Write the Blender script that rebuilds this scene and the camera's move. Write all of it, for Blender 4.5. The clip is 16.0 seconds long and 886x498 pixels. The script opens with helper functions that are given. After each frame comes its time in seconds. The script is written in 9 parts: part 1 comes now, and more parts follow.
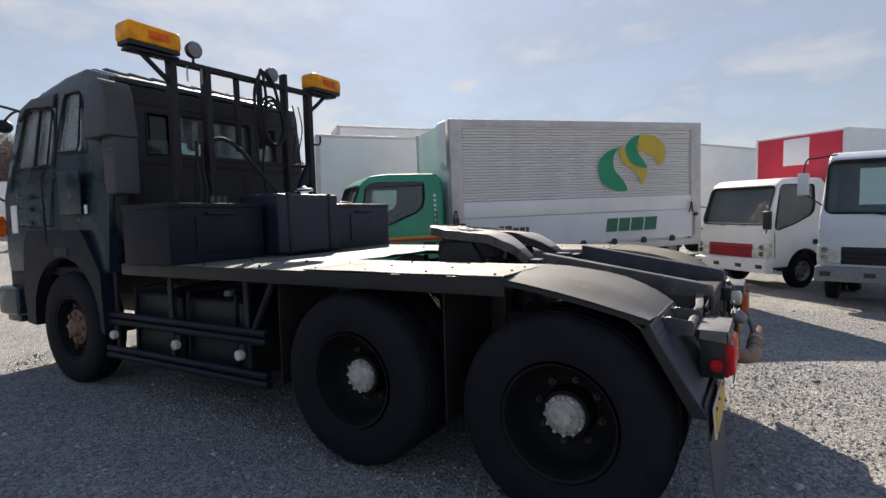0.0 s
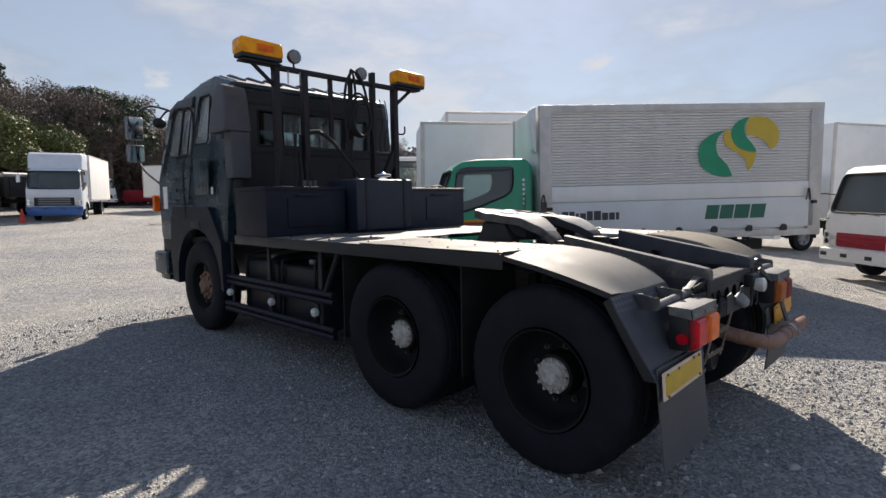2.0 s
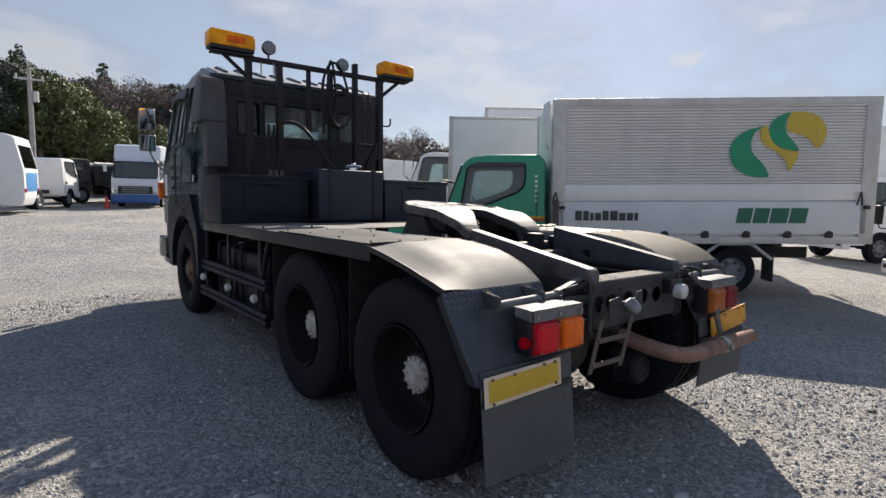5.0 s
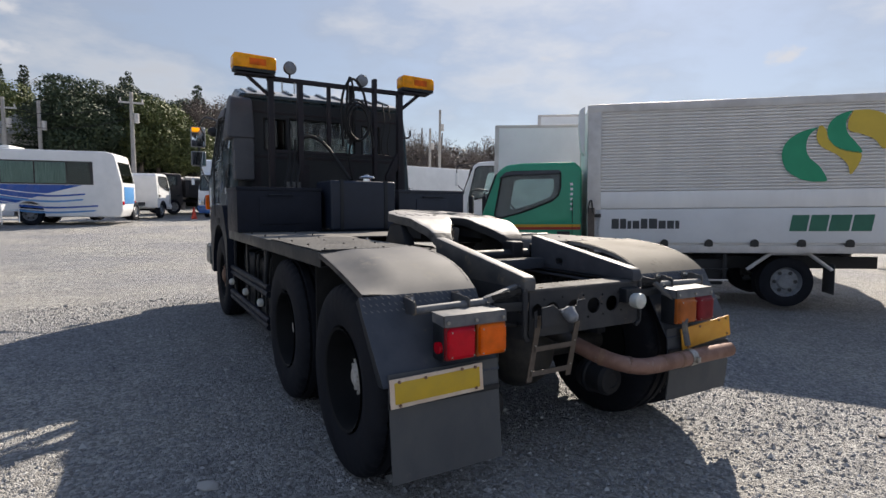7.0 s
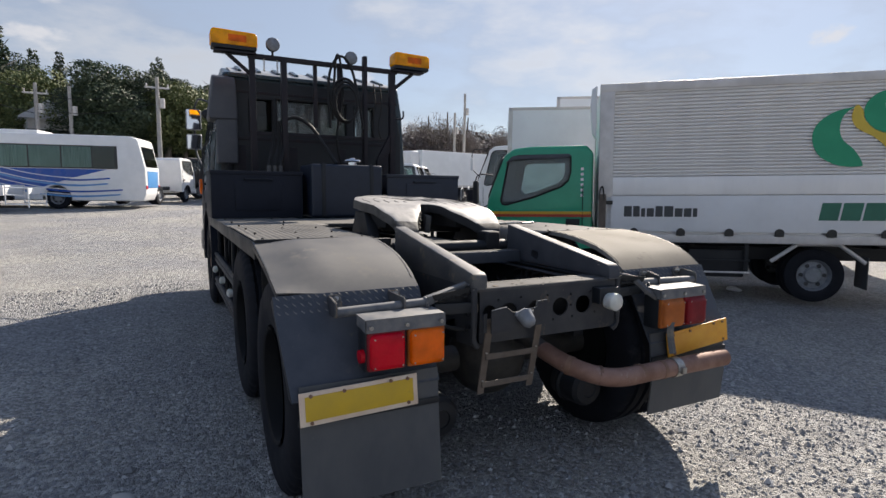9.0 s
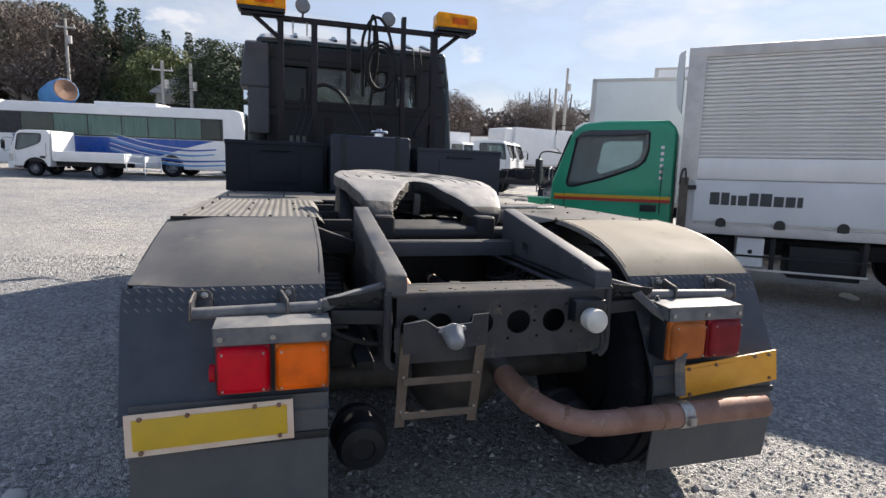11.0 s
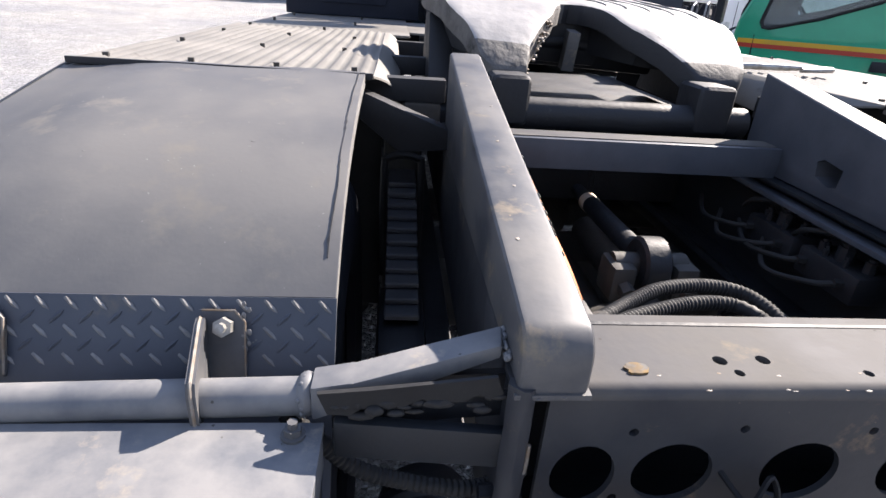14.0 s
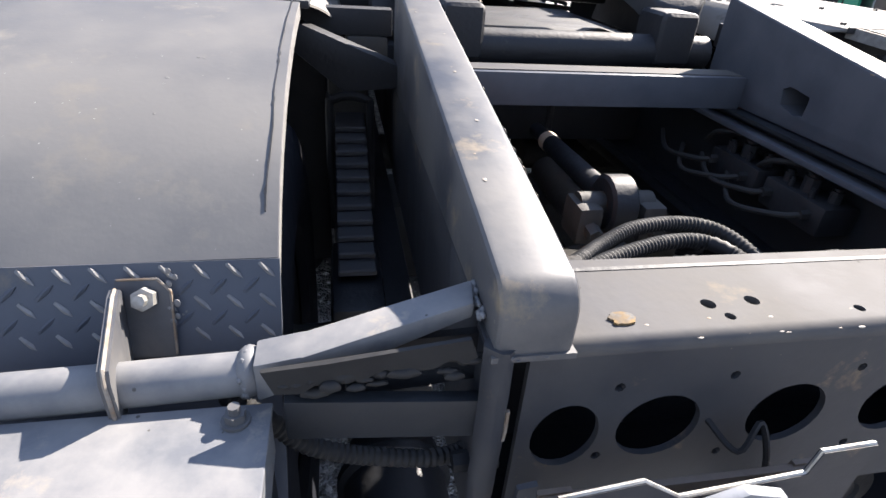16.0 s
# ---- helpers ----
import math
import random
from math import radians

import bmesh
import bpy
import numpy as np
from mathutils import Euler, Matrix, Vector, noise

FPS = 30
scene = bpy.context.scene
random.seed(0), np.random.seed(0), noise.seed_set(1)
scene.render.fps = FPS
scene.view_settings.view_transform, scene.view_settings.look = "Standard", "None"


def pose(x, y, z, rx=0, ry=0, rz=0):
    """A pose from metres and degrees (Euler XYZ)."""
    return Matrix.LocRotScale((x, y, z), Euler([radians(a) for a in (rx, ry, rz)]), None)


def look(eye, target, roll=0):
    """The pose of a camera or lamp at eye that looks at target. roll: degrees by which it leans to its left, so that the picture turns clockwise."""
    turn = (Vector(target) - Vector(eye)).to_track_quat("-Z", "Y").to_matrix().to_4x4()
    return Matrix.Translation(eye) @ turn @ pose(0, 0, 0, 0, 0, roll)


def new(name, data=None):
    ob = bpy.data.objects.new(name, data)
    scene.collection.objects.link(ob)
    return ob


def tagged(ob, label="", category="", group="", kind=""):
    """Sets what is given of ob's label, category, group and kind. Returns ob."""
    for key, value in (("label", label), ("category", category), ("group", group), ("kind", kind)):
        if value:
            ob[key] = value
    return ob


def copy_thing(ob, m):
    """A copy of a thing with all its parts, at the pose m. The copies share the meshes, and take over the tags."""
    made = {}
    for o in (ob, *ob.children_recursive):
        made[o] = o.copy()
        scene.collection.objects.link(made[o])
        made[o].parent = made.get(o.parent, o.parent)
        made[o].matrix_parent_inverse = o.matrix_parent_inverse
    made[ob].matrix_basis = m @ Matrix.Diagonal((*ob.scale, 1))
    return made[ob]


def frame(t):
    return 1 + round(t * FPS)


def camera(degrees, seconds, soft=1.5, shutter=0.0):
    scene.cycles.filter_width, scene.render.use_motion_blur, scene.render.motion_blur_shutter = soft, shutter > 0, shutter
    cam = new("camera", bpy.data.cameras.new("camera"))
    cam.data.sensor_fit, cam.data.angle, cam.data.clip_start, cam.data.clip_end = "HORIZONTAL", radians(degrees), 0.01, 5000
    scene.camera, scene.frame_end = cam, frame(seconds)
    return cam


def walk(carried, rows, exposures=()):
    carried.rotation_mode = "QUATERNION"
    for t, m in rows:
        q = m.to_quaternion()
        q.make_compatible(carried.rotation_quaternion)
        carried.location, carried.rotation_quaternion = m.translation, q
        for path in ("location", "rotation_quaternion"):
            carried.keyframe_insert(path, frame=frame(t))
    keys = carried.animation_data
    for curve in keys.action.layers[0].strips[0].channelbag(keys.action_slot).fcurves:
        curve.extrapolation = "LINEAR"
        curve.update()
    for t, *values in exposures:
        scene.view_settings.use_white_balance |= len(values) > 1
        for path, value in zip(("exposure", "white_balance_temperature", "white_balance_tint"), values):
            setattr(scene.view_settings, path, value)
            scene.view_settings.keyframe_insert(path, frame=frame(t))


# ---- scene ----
cam = camera(78.7, 16.0)
EXPOSURES = [(0.0, 0.68, 6700, 12), (5.0, 0.65, 6620, 12), (8.0, 0.68, 6550, 12), (11.0, 1.05, 6520, 12), (12.5, 1.42, 6440, 15), (14.0, 1.83, 6360, 16), (15.0, 2.09, 6300, 14), (16.0, 2.09, 6300, 14)]
PATH = [
    (0, (-3.709, -0.844, 1.53), (-2.001, 0.187, 1.388), -0.8),
    (0.5, (-3.544, -1.041, 1.522), (-1.91, 0.105, 1.387), -0.8),
    (1, (-3.522, -1.326, 1.522), (-1.971, -0.072, 1.381), -0.9),
    (1.5, (-3.611, -1.502, 1.53), (-2.134, -0.165, 1.361), -0.6),
    (2, (-3.754, -1.644, 1.538), (-2.326, -0.259, 1.337), -0.1),
    (2.5, (-3.725, -1.889, 1.519), (-2.311, -0.493, 1.288), 0.7),
    (3, (-3.631, -2.095, 1.518), (-2.231, -0.689, 1.265), 1.4),
    (3.5, (-3.435, -2.095, 1.521), (-2.056, -0.669, 1.264), 1.8),
    (4, (-3.228, -2.23, 1.52), (-1.886, -0.767, 1.273), 1.8),
    (4.5, (-3.045, -2.357, 1.527), (-1.754, -0.846, 1.3), 1.6),
    (5, (-2.812, -2.324, 1.496), (-1.583, -0.761, 1.285), 1.3),
    (5.2, (-2.718, -2.32, 1.508), (-1.513, -0.737, 1.301), 1.2),
    (7.3, (-2.169, -2.977, 1.512), (-1.188, -1.244, 1.327), 0.8),
    (7.5, (-2.111, -3.049, 1.519), (-1.134, -1.314, 1.33), 0.9),
    (8, (-2.007, -3.059, 1.521), (-1.042, -1.319, 1.318), 1.0),
    (8.5, (-1.87, -2.886, 1.508), (-0.926, -1.137, 1.286), 1.1),
    (8.7, (-1.803, -2.806, 1.513), (-0.873, -1.05, 1.284), 1.0),
    (10.8, (-0.878, -2.422, 1.512), (-0.277, -0.539, 1.207), 2.1),
    (11, (-0.79, -2.41, 1.506), (-0.23, -0.518, 1.18), 2.3),
    (11.5, (-0.613, -2.354, 1.497), (-0.152, -0.448, 1.101), 2.9),
    (12, (-0.59, -2.136, 1.466), (-0.231, -0.229, 0.98), 3.1),
    (12.5, (-0.607, -1.841, 1.462), (-0.336, 0.053, 0.879), 3.2),
    (13, (-0.548, -1.578, 1.452), (-0.329, 0.287, 0.763), 3.2),
    (13.5, (-0.537, -1.303, 1.437), (-0.344, 0.526, 0.651), 3.5),
    (14, (-0.585, -1.011, 1.405), (-0.389, 0.771, 0.518), 4.4),
    (14.5, (-0.568, -0.898, 1.376), (-0.356, 0.839, 0.407), 5.0),
    (15, (-0.538, -0.859, 1.362), (-0.299, 0.846, 0.345), 5.3),
    (15.5, (-0.562, -0.886, 1.367), (-0.279, 0.8, 0.33), 5.1),
    (16, (-0.58, -0.937, 1.364), (-0.221, 0.733, 0.323), 4.5),
]
walk(cam, [(t, look(eye, target, roll)) for t, eye, target, roll in PATH], EXPOSURES)

# ---- world, sun ----
SUN_FROM = Vector((1.12, 0.88, 1.0)).normalized()
world = bpy.data.worlds.new("sky")
scene.world = world
world.use_nodes = True
wn, wl = world.node_tree.nodes, world.node_tree.links
wn.clear()
sky = wn.new("ShaderNodeTexSky")
sky.sky_type, sky.sun_disc = "NISHITA", False
sky.sun_elevation = math.asin(SUN_FROM.z)
sky.sun_rotation = math.atan2(SUN_FROM.x, SUN_FROM.y)
sky.air_density, sky.dust_density, sky.ozone_density = 1.0, 0.4, 3.5
wc = wn.new("ShaderNodeTexCoord")
wmap = wn.new("ShaderNodeMapping")
wmap.inputs["Scale"].default_value = (1.6, 1.6, 4.2)
cl = wn.new("ShaderNodeTexNoise")
cl.inputs["Scale"].default_value, cl.inputs["Detail"].default_value, cl.inputs["Roughness"].default_value = 1.9, 7, 0.55
ramp = wn.new("ShaderNodeValToRGB")
ramp.color_ramp.elements[0].position, ramp.color_ramp.elements[0].color = 0.42, (0.74, 0.74, 0.74, 1)
ramp.color_ramp.elements[1].position, ramp.color_ramp.elements[1].color = 0.70, (0.97, 0.97, 0.97, 1)
mixc = wn.new("ShaderNodeMix")
mixc.data_type = "RGBA"
cr = wn.new("ShaderNodeValToRGB")
cr.color_ramp.elements[0].position, cr.color_ramp.elements[0].color = 0.50, (2.34, 2.60, 3.06, 1)
cr.color_ramp.elements[1].position, cr.color_ramp.elements[1].color = 0.60, (3.35, 3.5, 3.76, 1)
wl.new(cl.outputs["Fac"], cr.inputs["Fac"])
# thin cloud glows round the sun
dot = wn.new("ShaderNodeVectorMath")
dot.operation = "DOT_PRODUCT"
dot.inputs[1].default_value = SUN_FROM
wl.new(wc.outputs["Generated"], dot.inputs[0])
pw = wn.new("ShaderNodeMath")
pw.operation, pw.use_clamp = "POWER", True
pw.inputs[1].default_value = 5.0
wl.new(dot.outputs["Value"], pw.inputs[0])
glow = wn.new("ShaderNodeMapRange")
glow.inputs["To Min"].default_value, glow.inputs["To Max"].default_value = 0.95, 1.18
wl.new(pw.outputs["Value"], glow.inputs["Value"])
veil = wn.new("ShaderNodeVectorMath")
veil.operation = "SCALE"
wl.new(cr.outputs["Color"], veil.inputs[0])
wl.new(glow.outputs["Result"], veil.inputs["Scale"])
wl.new(veil.outputs["Vector"], mixc.inputs["B"])
bg = wn.new("ShaderNodeBackground")
bg.inputs["Strength"].default_value = 0.105
wo = wn.new("ShaderNodeOutputWorld")
wl.new(wc.outputs["Generated"], wmap.inputs["Vector"])
wl.new(wmap.outputs["Vector"], cl.inputs["Vector"])
wl.new(cl.outputs["Fac"], ramp.inputs["Fac"])
# the veil thins towards the zenith, where the sky is a deeper blue
sep = wn.new("ShaderNodeSeparateXYZ")
wl.new(wc.outputs["Generated"], sep.inputs["Vector"])
thin = wn.new("ShaderNodeMapRange")
thin.interpolation_type = "SMOOTHSTEP"
thin.inputs["From Min"].default_value, thin.inputs["From Max"].default_value = 0.28, 0.72
thin.inputs["To Min"].default_value, thin.inputs["To Max"].default_value = 1.0, 0.30
wl.new(sep.outputs["Z"], thin.inputs["Value"])
vf = wn.new("ShaderNodeMath")
vf.operation = "MULTIPLY"
wl.new(ramp.outputs["Color"], vf.inputs[0])
wl.new(thin.outputs["Result"], vf.inputs[1])
wl.new(vf.outputs["Value"], mixc.inputs["Factor"])
wl.new(sky.outputs["Color"], mixc.inputs["A"])
# a few small heaps of cloud
puff_map = wn.new("ShaderNodeMapping")
puff_map.inputs["Scale"].default_value = (2.6, 2.6, 5.2)
puff = wn.new("ShaderNodeTexNoise")
puff.inputs["Scale"].default_value, puff.inputs["Detail"].default_value, puff.inputs["Roughness"].default_value = 2.2, 6, 0.52
puff_ramp = wn.new("ShaderNodeMapRange")
puff_ramp.interpolation_type = "SMOOTHSTEP"
puff_ramp.inputs["From Min"].default_value, puff_ramp.inputs["From Max"].default_value = 0.645, 0.72
puff_ramp.inputs["To Max"].default_value = 0.8
puff_mix = wn.new("ShaderNodeMix")
puff_mix.data_type = "RGBA"
puff_mix.inputs["B"].default_value = (4.3, 4.35, 4.5, 1)
wl.new(wc.outputs["Generated"], puff_map.inputs["Vector"])
wl.new(puff_map.outputs["Vector"], puff.inputs["Vector"])
wl.new(puff.outputs["Fac"], puff_ramp.inputs["Value"])
wl.new(puff_ramp.outputs["Result"], puff_mix.inputs["Factor"])
wl.new(mixc.outputs["Result"], puff_mix.inputs["A"])
wl.new(puff_mix.outputs["Result"], bg.inputs["Color"])
wl.new(bg.outputs["Background"], wo.inputs["Surface"])

sun_data = bpy.data.lights.new("sun", "SUN")
sun_data.energy, sun_data.angle, sun_data.color = 5.25, radians(0.6), (1.0, 0.91, 0.78)
sun = new("sun", sun_data)
sun.matrix_world = look(SUN_FROM * 40, (0, 0, 0))

# ---- materials ----
def tree_of(name):
    m = bpy.data.materials.new(name)
    m.use_nodes = True
    return m, m.node_tree.nodes, m.node_tree.links, m.node_tree.nodes["Principled BSDF"]


def surface(name, a, b=None, scale=6.0, rough=0.5, rough2=None, metal=0.0, bump=0.15, fine=90.0, spots=None, spot_scale=14.0,
            spot_at=0.62, stretch=(1, 1, 1), vary=0.0, coat=0.0, spec=0.5, wide=0.12, specks=None, speck_scale=70.0, speck_size=0.13):
    """Paint, metal, rubber, stone: two colours mixed by broad noise, stains, fine relief."""
    m, n, l, p = tree_of(name)
    b = b or tuple(v * 0.75 for v in a)
    co = n.new("ShaderNodeTexCoord")
    mp = n.new("ShaderNodeMapping")
    mp.inputs["Scale"].default_value = stretch
    l.new(co.outputs["Object"], mp.inputs["Vector"])
    n1 = n.new("ShaderNodeTexNoise")
    n1.inputs["Scale"].default_value, n1.inputs["Detail"].default_value, n1.inputs["Roughness"].default_value = scale, 8, 0.62
    l.new(mp.outputs["Vector"], n1.inputs["Vector"])
    r1 = n.new("ShaderNodeValToRGB")
    r1.color_ramp.elements[0].position, r1.color_ramp.elements[1].position = 0.5 - wide, 0.5 + wide
    r1.color_ramp.elements[0].color, r1.color_ramp.elements[1].color = (*a, 1), (*b, 1)
    l.new(n1.outputs["Fac"], r1.inputs["Fac"])
    colour = r1.outputs["Color"]
    if spots:
        n3 = n.new("ShaderNodeTexNoise")
        n3.inputs["Scale"].default_value, n3.inputs["Detail"].default_value, n3.inputs["Roughness"].default_value = spot_scale, 10, 0.7
        l.new(mp.outputs["Vector"], n3.inputs["Vector"])
        r3 = n.new("ShaderNodeValToRGB")
        r3.color_ramp.elements[0].position, r3.color_ramp.elements[1].position = spot_at, spot_at + 0.1
        l.new(n3.outputs["Fac"], r3.inputs["Fac"])
        mx = n.new("ShaderNodeMix")
        mx.data_type = "RGBA"
        l.new(r3.outputs["Color"], mx.inputs["Factor"])
        l.new(colour, mx.inputs["A"])
        mx.inputs["B"].default_value = (*spots, 1)
        colour = mx.outputs["Result"]
    if specks:
        vo, nm, lt, gt_, mu, mk = n.new("ShaderNodeTexVoronoi"), n.new("ShaderNodeTexNoise"), n.new("ShaderNodeMath"), n.new("ShaderNodeMath"), n.new("ShaderNodeMath"), n.new("ShaderNodeMix")
        vo.inputs["Scale"].default_value, nm.inputs["Scale"].default_value, nm.inputs["Detail"].default_value = speck_scale, 7.0, 5
        l.new(co.outputs["Object"], vo.inputs["Vector"])
        l.new(co.outputs["Object"], nm.inputs["Vector"])
        lt.operation, gt_.operation, mu.operation = "LESS_THAN", "GREATER_THAN", "MULTIPLY"
        lt.inputs[1].default_value, gt_.inputs[1].default_value = speck_size, 0.5
        l.new(vo.outputs["Distance"], lt.inputs[0])
        l.new(nm.outputs["Fac"], gt_.inputs[0])
        l.new(lt.outputs["Value"], mu.inputs[0])
        l.new(gt_.outputs["Value"], mu.inputs[1])
        mk.data_type = "RGBA"
        l.new(mu.outputs["Value"], mk.inputs["Factor"])
        l.new(colour, mk.inputs["A"])
        mk.inputs["B"].default_value = (*specks, 1)
        colour = mk.outputs["Result"]
    if vary:
        oi = n.new("ShaderNodeObjectInfo")
        hs = n.new("ShaderNodeHueSaturation")
        mr = n.new("ShaderNodeMapRange")
        mr.inputs["To Min"].default_value, mr.inputs["To Max"].default_value = 1 - vary, 1 + vary
        l.new(oi.outputs["Random"], mr.inputs["Value"])
        l.new(mr.outputs["Result"], hs.inputs["Value"])
        l.new(colour, hs.inputs["Color"])
        colour = hs.outputs["Color"]
    l.new(colour, p.inputs["Base Color"])
    n2 = n.new("ShaderNodeTexNoise")
    n2.inputs["Scale"].default_value, n2.inputs["Detail"].default_value = fine, 5
    l.new(mp.outputs["Vector"], n2.inputs["Vector"])
    mr2 = n.new("ShaderNodeMapRange")
    mr2.inputs["From Min"].default_value, mr2.inputs["From Max"].default_value = 0.35, 0.65
    mr2.inputs["To Min"].default_value, mr2.inputs["To Max"].default_value = rough, rough2 if rough2 is not None else min(1, rough + 0.18)
    l.new(n1.outputs["Fac"], mr2.inputs["Value"])
    l.new(mr2.outputs["Result"], p.inputs["Roughness"])
    p.inputs["Metallic"].default_value = metal
    p.inputs["Coat Weight"].default_value = coat
    p.inputs["Specular IOR Level"].default_value = spec
    if bump:
        bp = n.new("ShaderNodeBump")
        bp.inputs["Strength"].default_value, bp.inputs["Distance"].default_value = bump, 0.004
        l.new(n2.outputs["Fac"], bp.inputs["Height"])
        l.new(bp.outputs["Normal"], p.inputs["Normal"])
    return m


def glass(name, tint=(0.75, 0.82, 0.82), gloss=1.0):
    m, n, l, p = tree_of(name)
    n.remove(p)
    out = n["Material Output"]
    tr, gl, mx, fr = n.new("ShaderNodeBsdfTransparent"), n.new("ShaderNodeBsdfGlossy"), n.new("ShaderNodeMixShader"), n.new("ShaderNodeFresnel")
    tr.inputs["Color"].default_value = (*tint, 1)
    gl.inputs["Roughness"].default_value = 0.03
    fr.inputs["IOR"].default_value = 1.5
    l.new(fr.outputs["Fac"], mx.inputs["Fac"])
    l.new(tr.outputs["BSDF"], mx.inputs[1])
    l.new(gl.outputs["BSDF"], mx.inputs[2])
    l.new(mx.outputs["Shader"], out.inputs["Surface"])
    return m


def lens(name, col, rough=0.25, bumpy=0.25, scale=60.0):
    """Moulded plastic lens with small cells."""
    m, n, l, p = tree_of(name)
    co = n.new("ShaderNodeTexCoord")
    v = n.new("ShaderNodeTexVoronoi")
    v.inputs["Scale"].default_value = scale
    l.new(co.outputs["Object"], v.inputs["Vector"])
    nz = n.new("ShaderNodeTexNoise")
    nz.inputs["Scale"].default_value, nz.inputs["Detail"].default_value = 9, 5
    l.new(co.outputs["Object"], nz.inputs["Vector"])
    r = n.new("ShaderNodeValToRGB")
    r.color_ramp.elements[0].position, r.color_ramp.elements[1].position = 0.35, 0.65
    r.color_ramp.elements[0].color = (*[c * 0.75 for c in col], 1)
    r.color_ramp.elements[1].color = (*[min(1, c * 1.2) for c in col], 1)
    l.new(nz.outputs["Fac"], r.inputs["Fac"])
    l.new(r.outputs["Color"], p.inputs["Base Color"])
    bp = n.new("ShaderNodeBump")
    bp.inputs["Strength"].default_value, bp.inputs["Distance"].default_value = bumpy, 0.003
    p.inputs["Specular IOR Level"].default_value = 0.18
    wv_ = n.new("ShaderNodeTexWave")
    wv_.bands_direction = "Z"
    wv_.inputs["Scale"].default_value, wv_.inputs["Distortion"].default_value = 52.0, 0.6
    l.new(co.outputs["Object"], wv_.inputs["Vector"])
    ad = n.new("ShaderNodeMath")
    ad.operation = "ADD"
    l.new(v.outputs["Distance"], ad.inputs[0])
    soft_ = n.new("ShaderNodeMath")
    soft_.operation = "MULTIPLY"
    soft_.inputs[1].default_value = 0.35
    l.new(wv_.outputs["Fac"], soft_.inputs[0])
    l.new(soft_.outputs["Value"], ad.inputs[1])
    l.new(ad.outputs["Value"], bp.inputs["Height"])
    l.new(bp.outputs["Normal"], p.inputs["Normal"])
    p.inputs["Roughness"].default_value = rough
    p.inputs["Subsurface Weight"].default_value = 0.15
    p.inputs["Subsurface Radius"].default_value = (0.02, 0.01, 0.005)
    p.inputs["Coat Weight"].default_value = 0.12
    return m


M = {}
M["black"] = surface("black_paint", (0.009, 0.011, 0.015), (0.015, 0.018, 0.022), 5, 0.38, 0.58, bump=0.12, spots=(0.045, 0.044, 0.042), spot_scale=9, spot_at=0.64, spec=0.38)
M["cabgreen"] = surface("dark_green_cab_paint", (0.011, 0.027, 0.036), (0.016, 0.035, 0.046), 3, 0.20, 0.36, bump=0.03, spots=(0.034, 0.046, 0.054), spot_scale=6, spot_at=0.66, spec=0.5)
M["fender"] = surface("worn_black_fender", (0.080, 0.081, 0.085), (0.132, 0.128, 0.122), 2.2, 0.54, 0.70, bump=0.05, fine=120, spots=(0.150, 0.140, 0.124), spot_scale=6, spot_at=0.57, spec=0.26, specks=(0.23, 0.225, 0.21), speck_scale=48, speck_size=0.06)
M["fenderdusty"] = surface("tan_dusty_fender", (0.135, 0.122, 0.100), (0.185, 0.167, 0.135), 2.2, 0.66, 0.8, bump=0.06, fine=120, spots=(0.075, 0.067, 0.055), spot_scale=7, spot_at=0.60, spec=0.15)
M["apron"] = surface("blue_black_apron_paint", (0.040, 0.047, 0.062), (0.062, 0.069, 0.084), 5, 0.40, 0.58, bump=0.10, spots=(0.115, 0.105, 0.09), spot_scale=10, spot_at=0.62, spec=0.35, specks=(0.13, 0.125, 0.115), speck_scale=40, speck_size=0.05)
M["ramp"] = surface("shaded_ramp_paint", (0.043, 0.048, 0.059), (0.062, 0.066, 0.077), 9, 0.5, 0.66, bump=0.08, fine=60, spots=(0.14, 0.115, 0.07), spot_scale=15, spot_at=0.69, spec=0.25)
M["rackpaint"] = surface("rust_tinged_black_paint", (0.013, 0.012, 0.016), (0.024, 0.019, 0.023), 9, 0.5, 0.7, bump=0.2, spots=(0.05, 0.028, 0.022), spot_scale=11, spot_at=0.6, spec=0.3)
M["snorkel"] = surface("faded_grey_snorkel", (0.055, 0.058, 0.069), (0.074, 0.076, 0.086), 5, 0.5, 0.62, bump=0.25, fine=180)
M["liner"] = surface("pale_roof_lining", (0.5, 0.5, 0.48), (0.44, 0.44, 0.42), 8, 0.8, 0.9, bump=0.1)
M["greysteel"] = surface("grey_painted_steel", (0.042, 0.045, 0.053), (0.100, 0.097, 0.094), 6, 0.42, 0.66, bump=0.12, fine=45, spots=(0.17, 0.14, 0.10), spot_scale=9, spot_at=0.58, spec=0.4, specks=(0.17, 0.155, 0.13), speck_scale=26, speck_size=0.05)
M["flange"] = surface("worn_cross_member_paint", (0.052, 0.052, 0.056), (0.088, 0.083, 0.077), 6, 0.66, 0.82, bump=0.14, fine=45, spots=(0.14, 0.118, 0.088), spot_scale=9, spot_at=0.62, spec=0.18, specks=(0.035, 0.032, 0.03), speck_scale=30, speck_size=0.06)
M["hood"] = surface("scuffed_grey_hood", (0.100, 0.105, 0.115), (0.185, 0.182, 0.178), 10, 0.46, 0.7, bump=0.10, fine=60, spots=(0.24, 0.215, 0.18), spot_scale=13, spot_at=0.60, spec=0.35, specks=(0.06, 0.058, 0.055), speck_scale=32, speck_size=0.06)
M["bareedge"] = surface("rubbed_bare_edge", (0.24, 0.222, 0.195), (0.16, 0.115, 0.075), 30, 0.55, 0.7, metal=0.1, bump=0.3, spots=(0.26, 0.12, 0.03), spot_scale=22, spot_at=0.60)
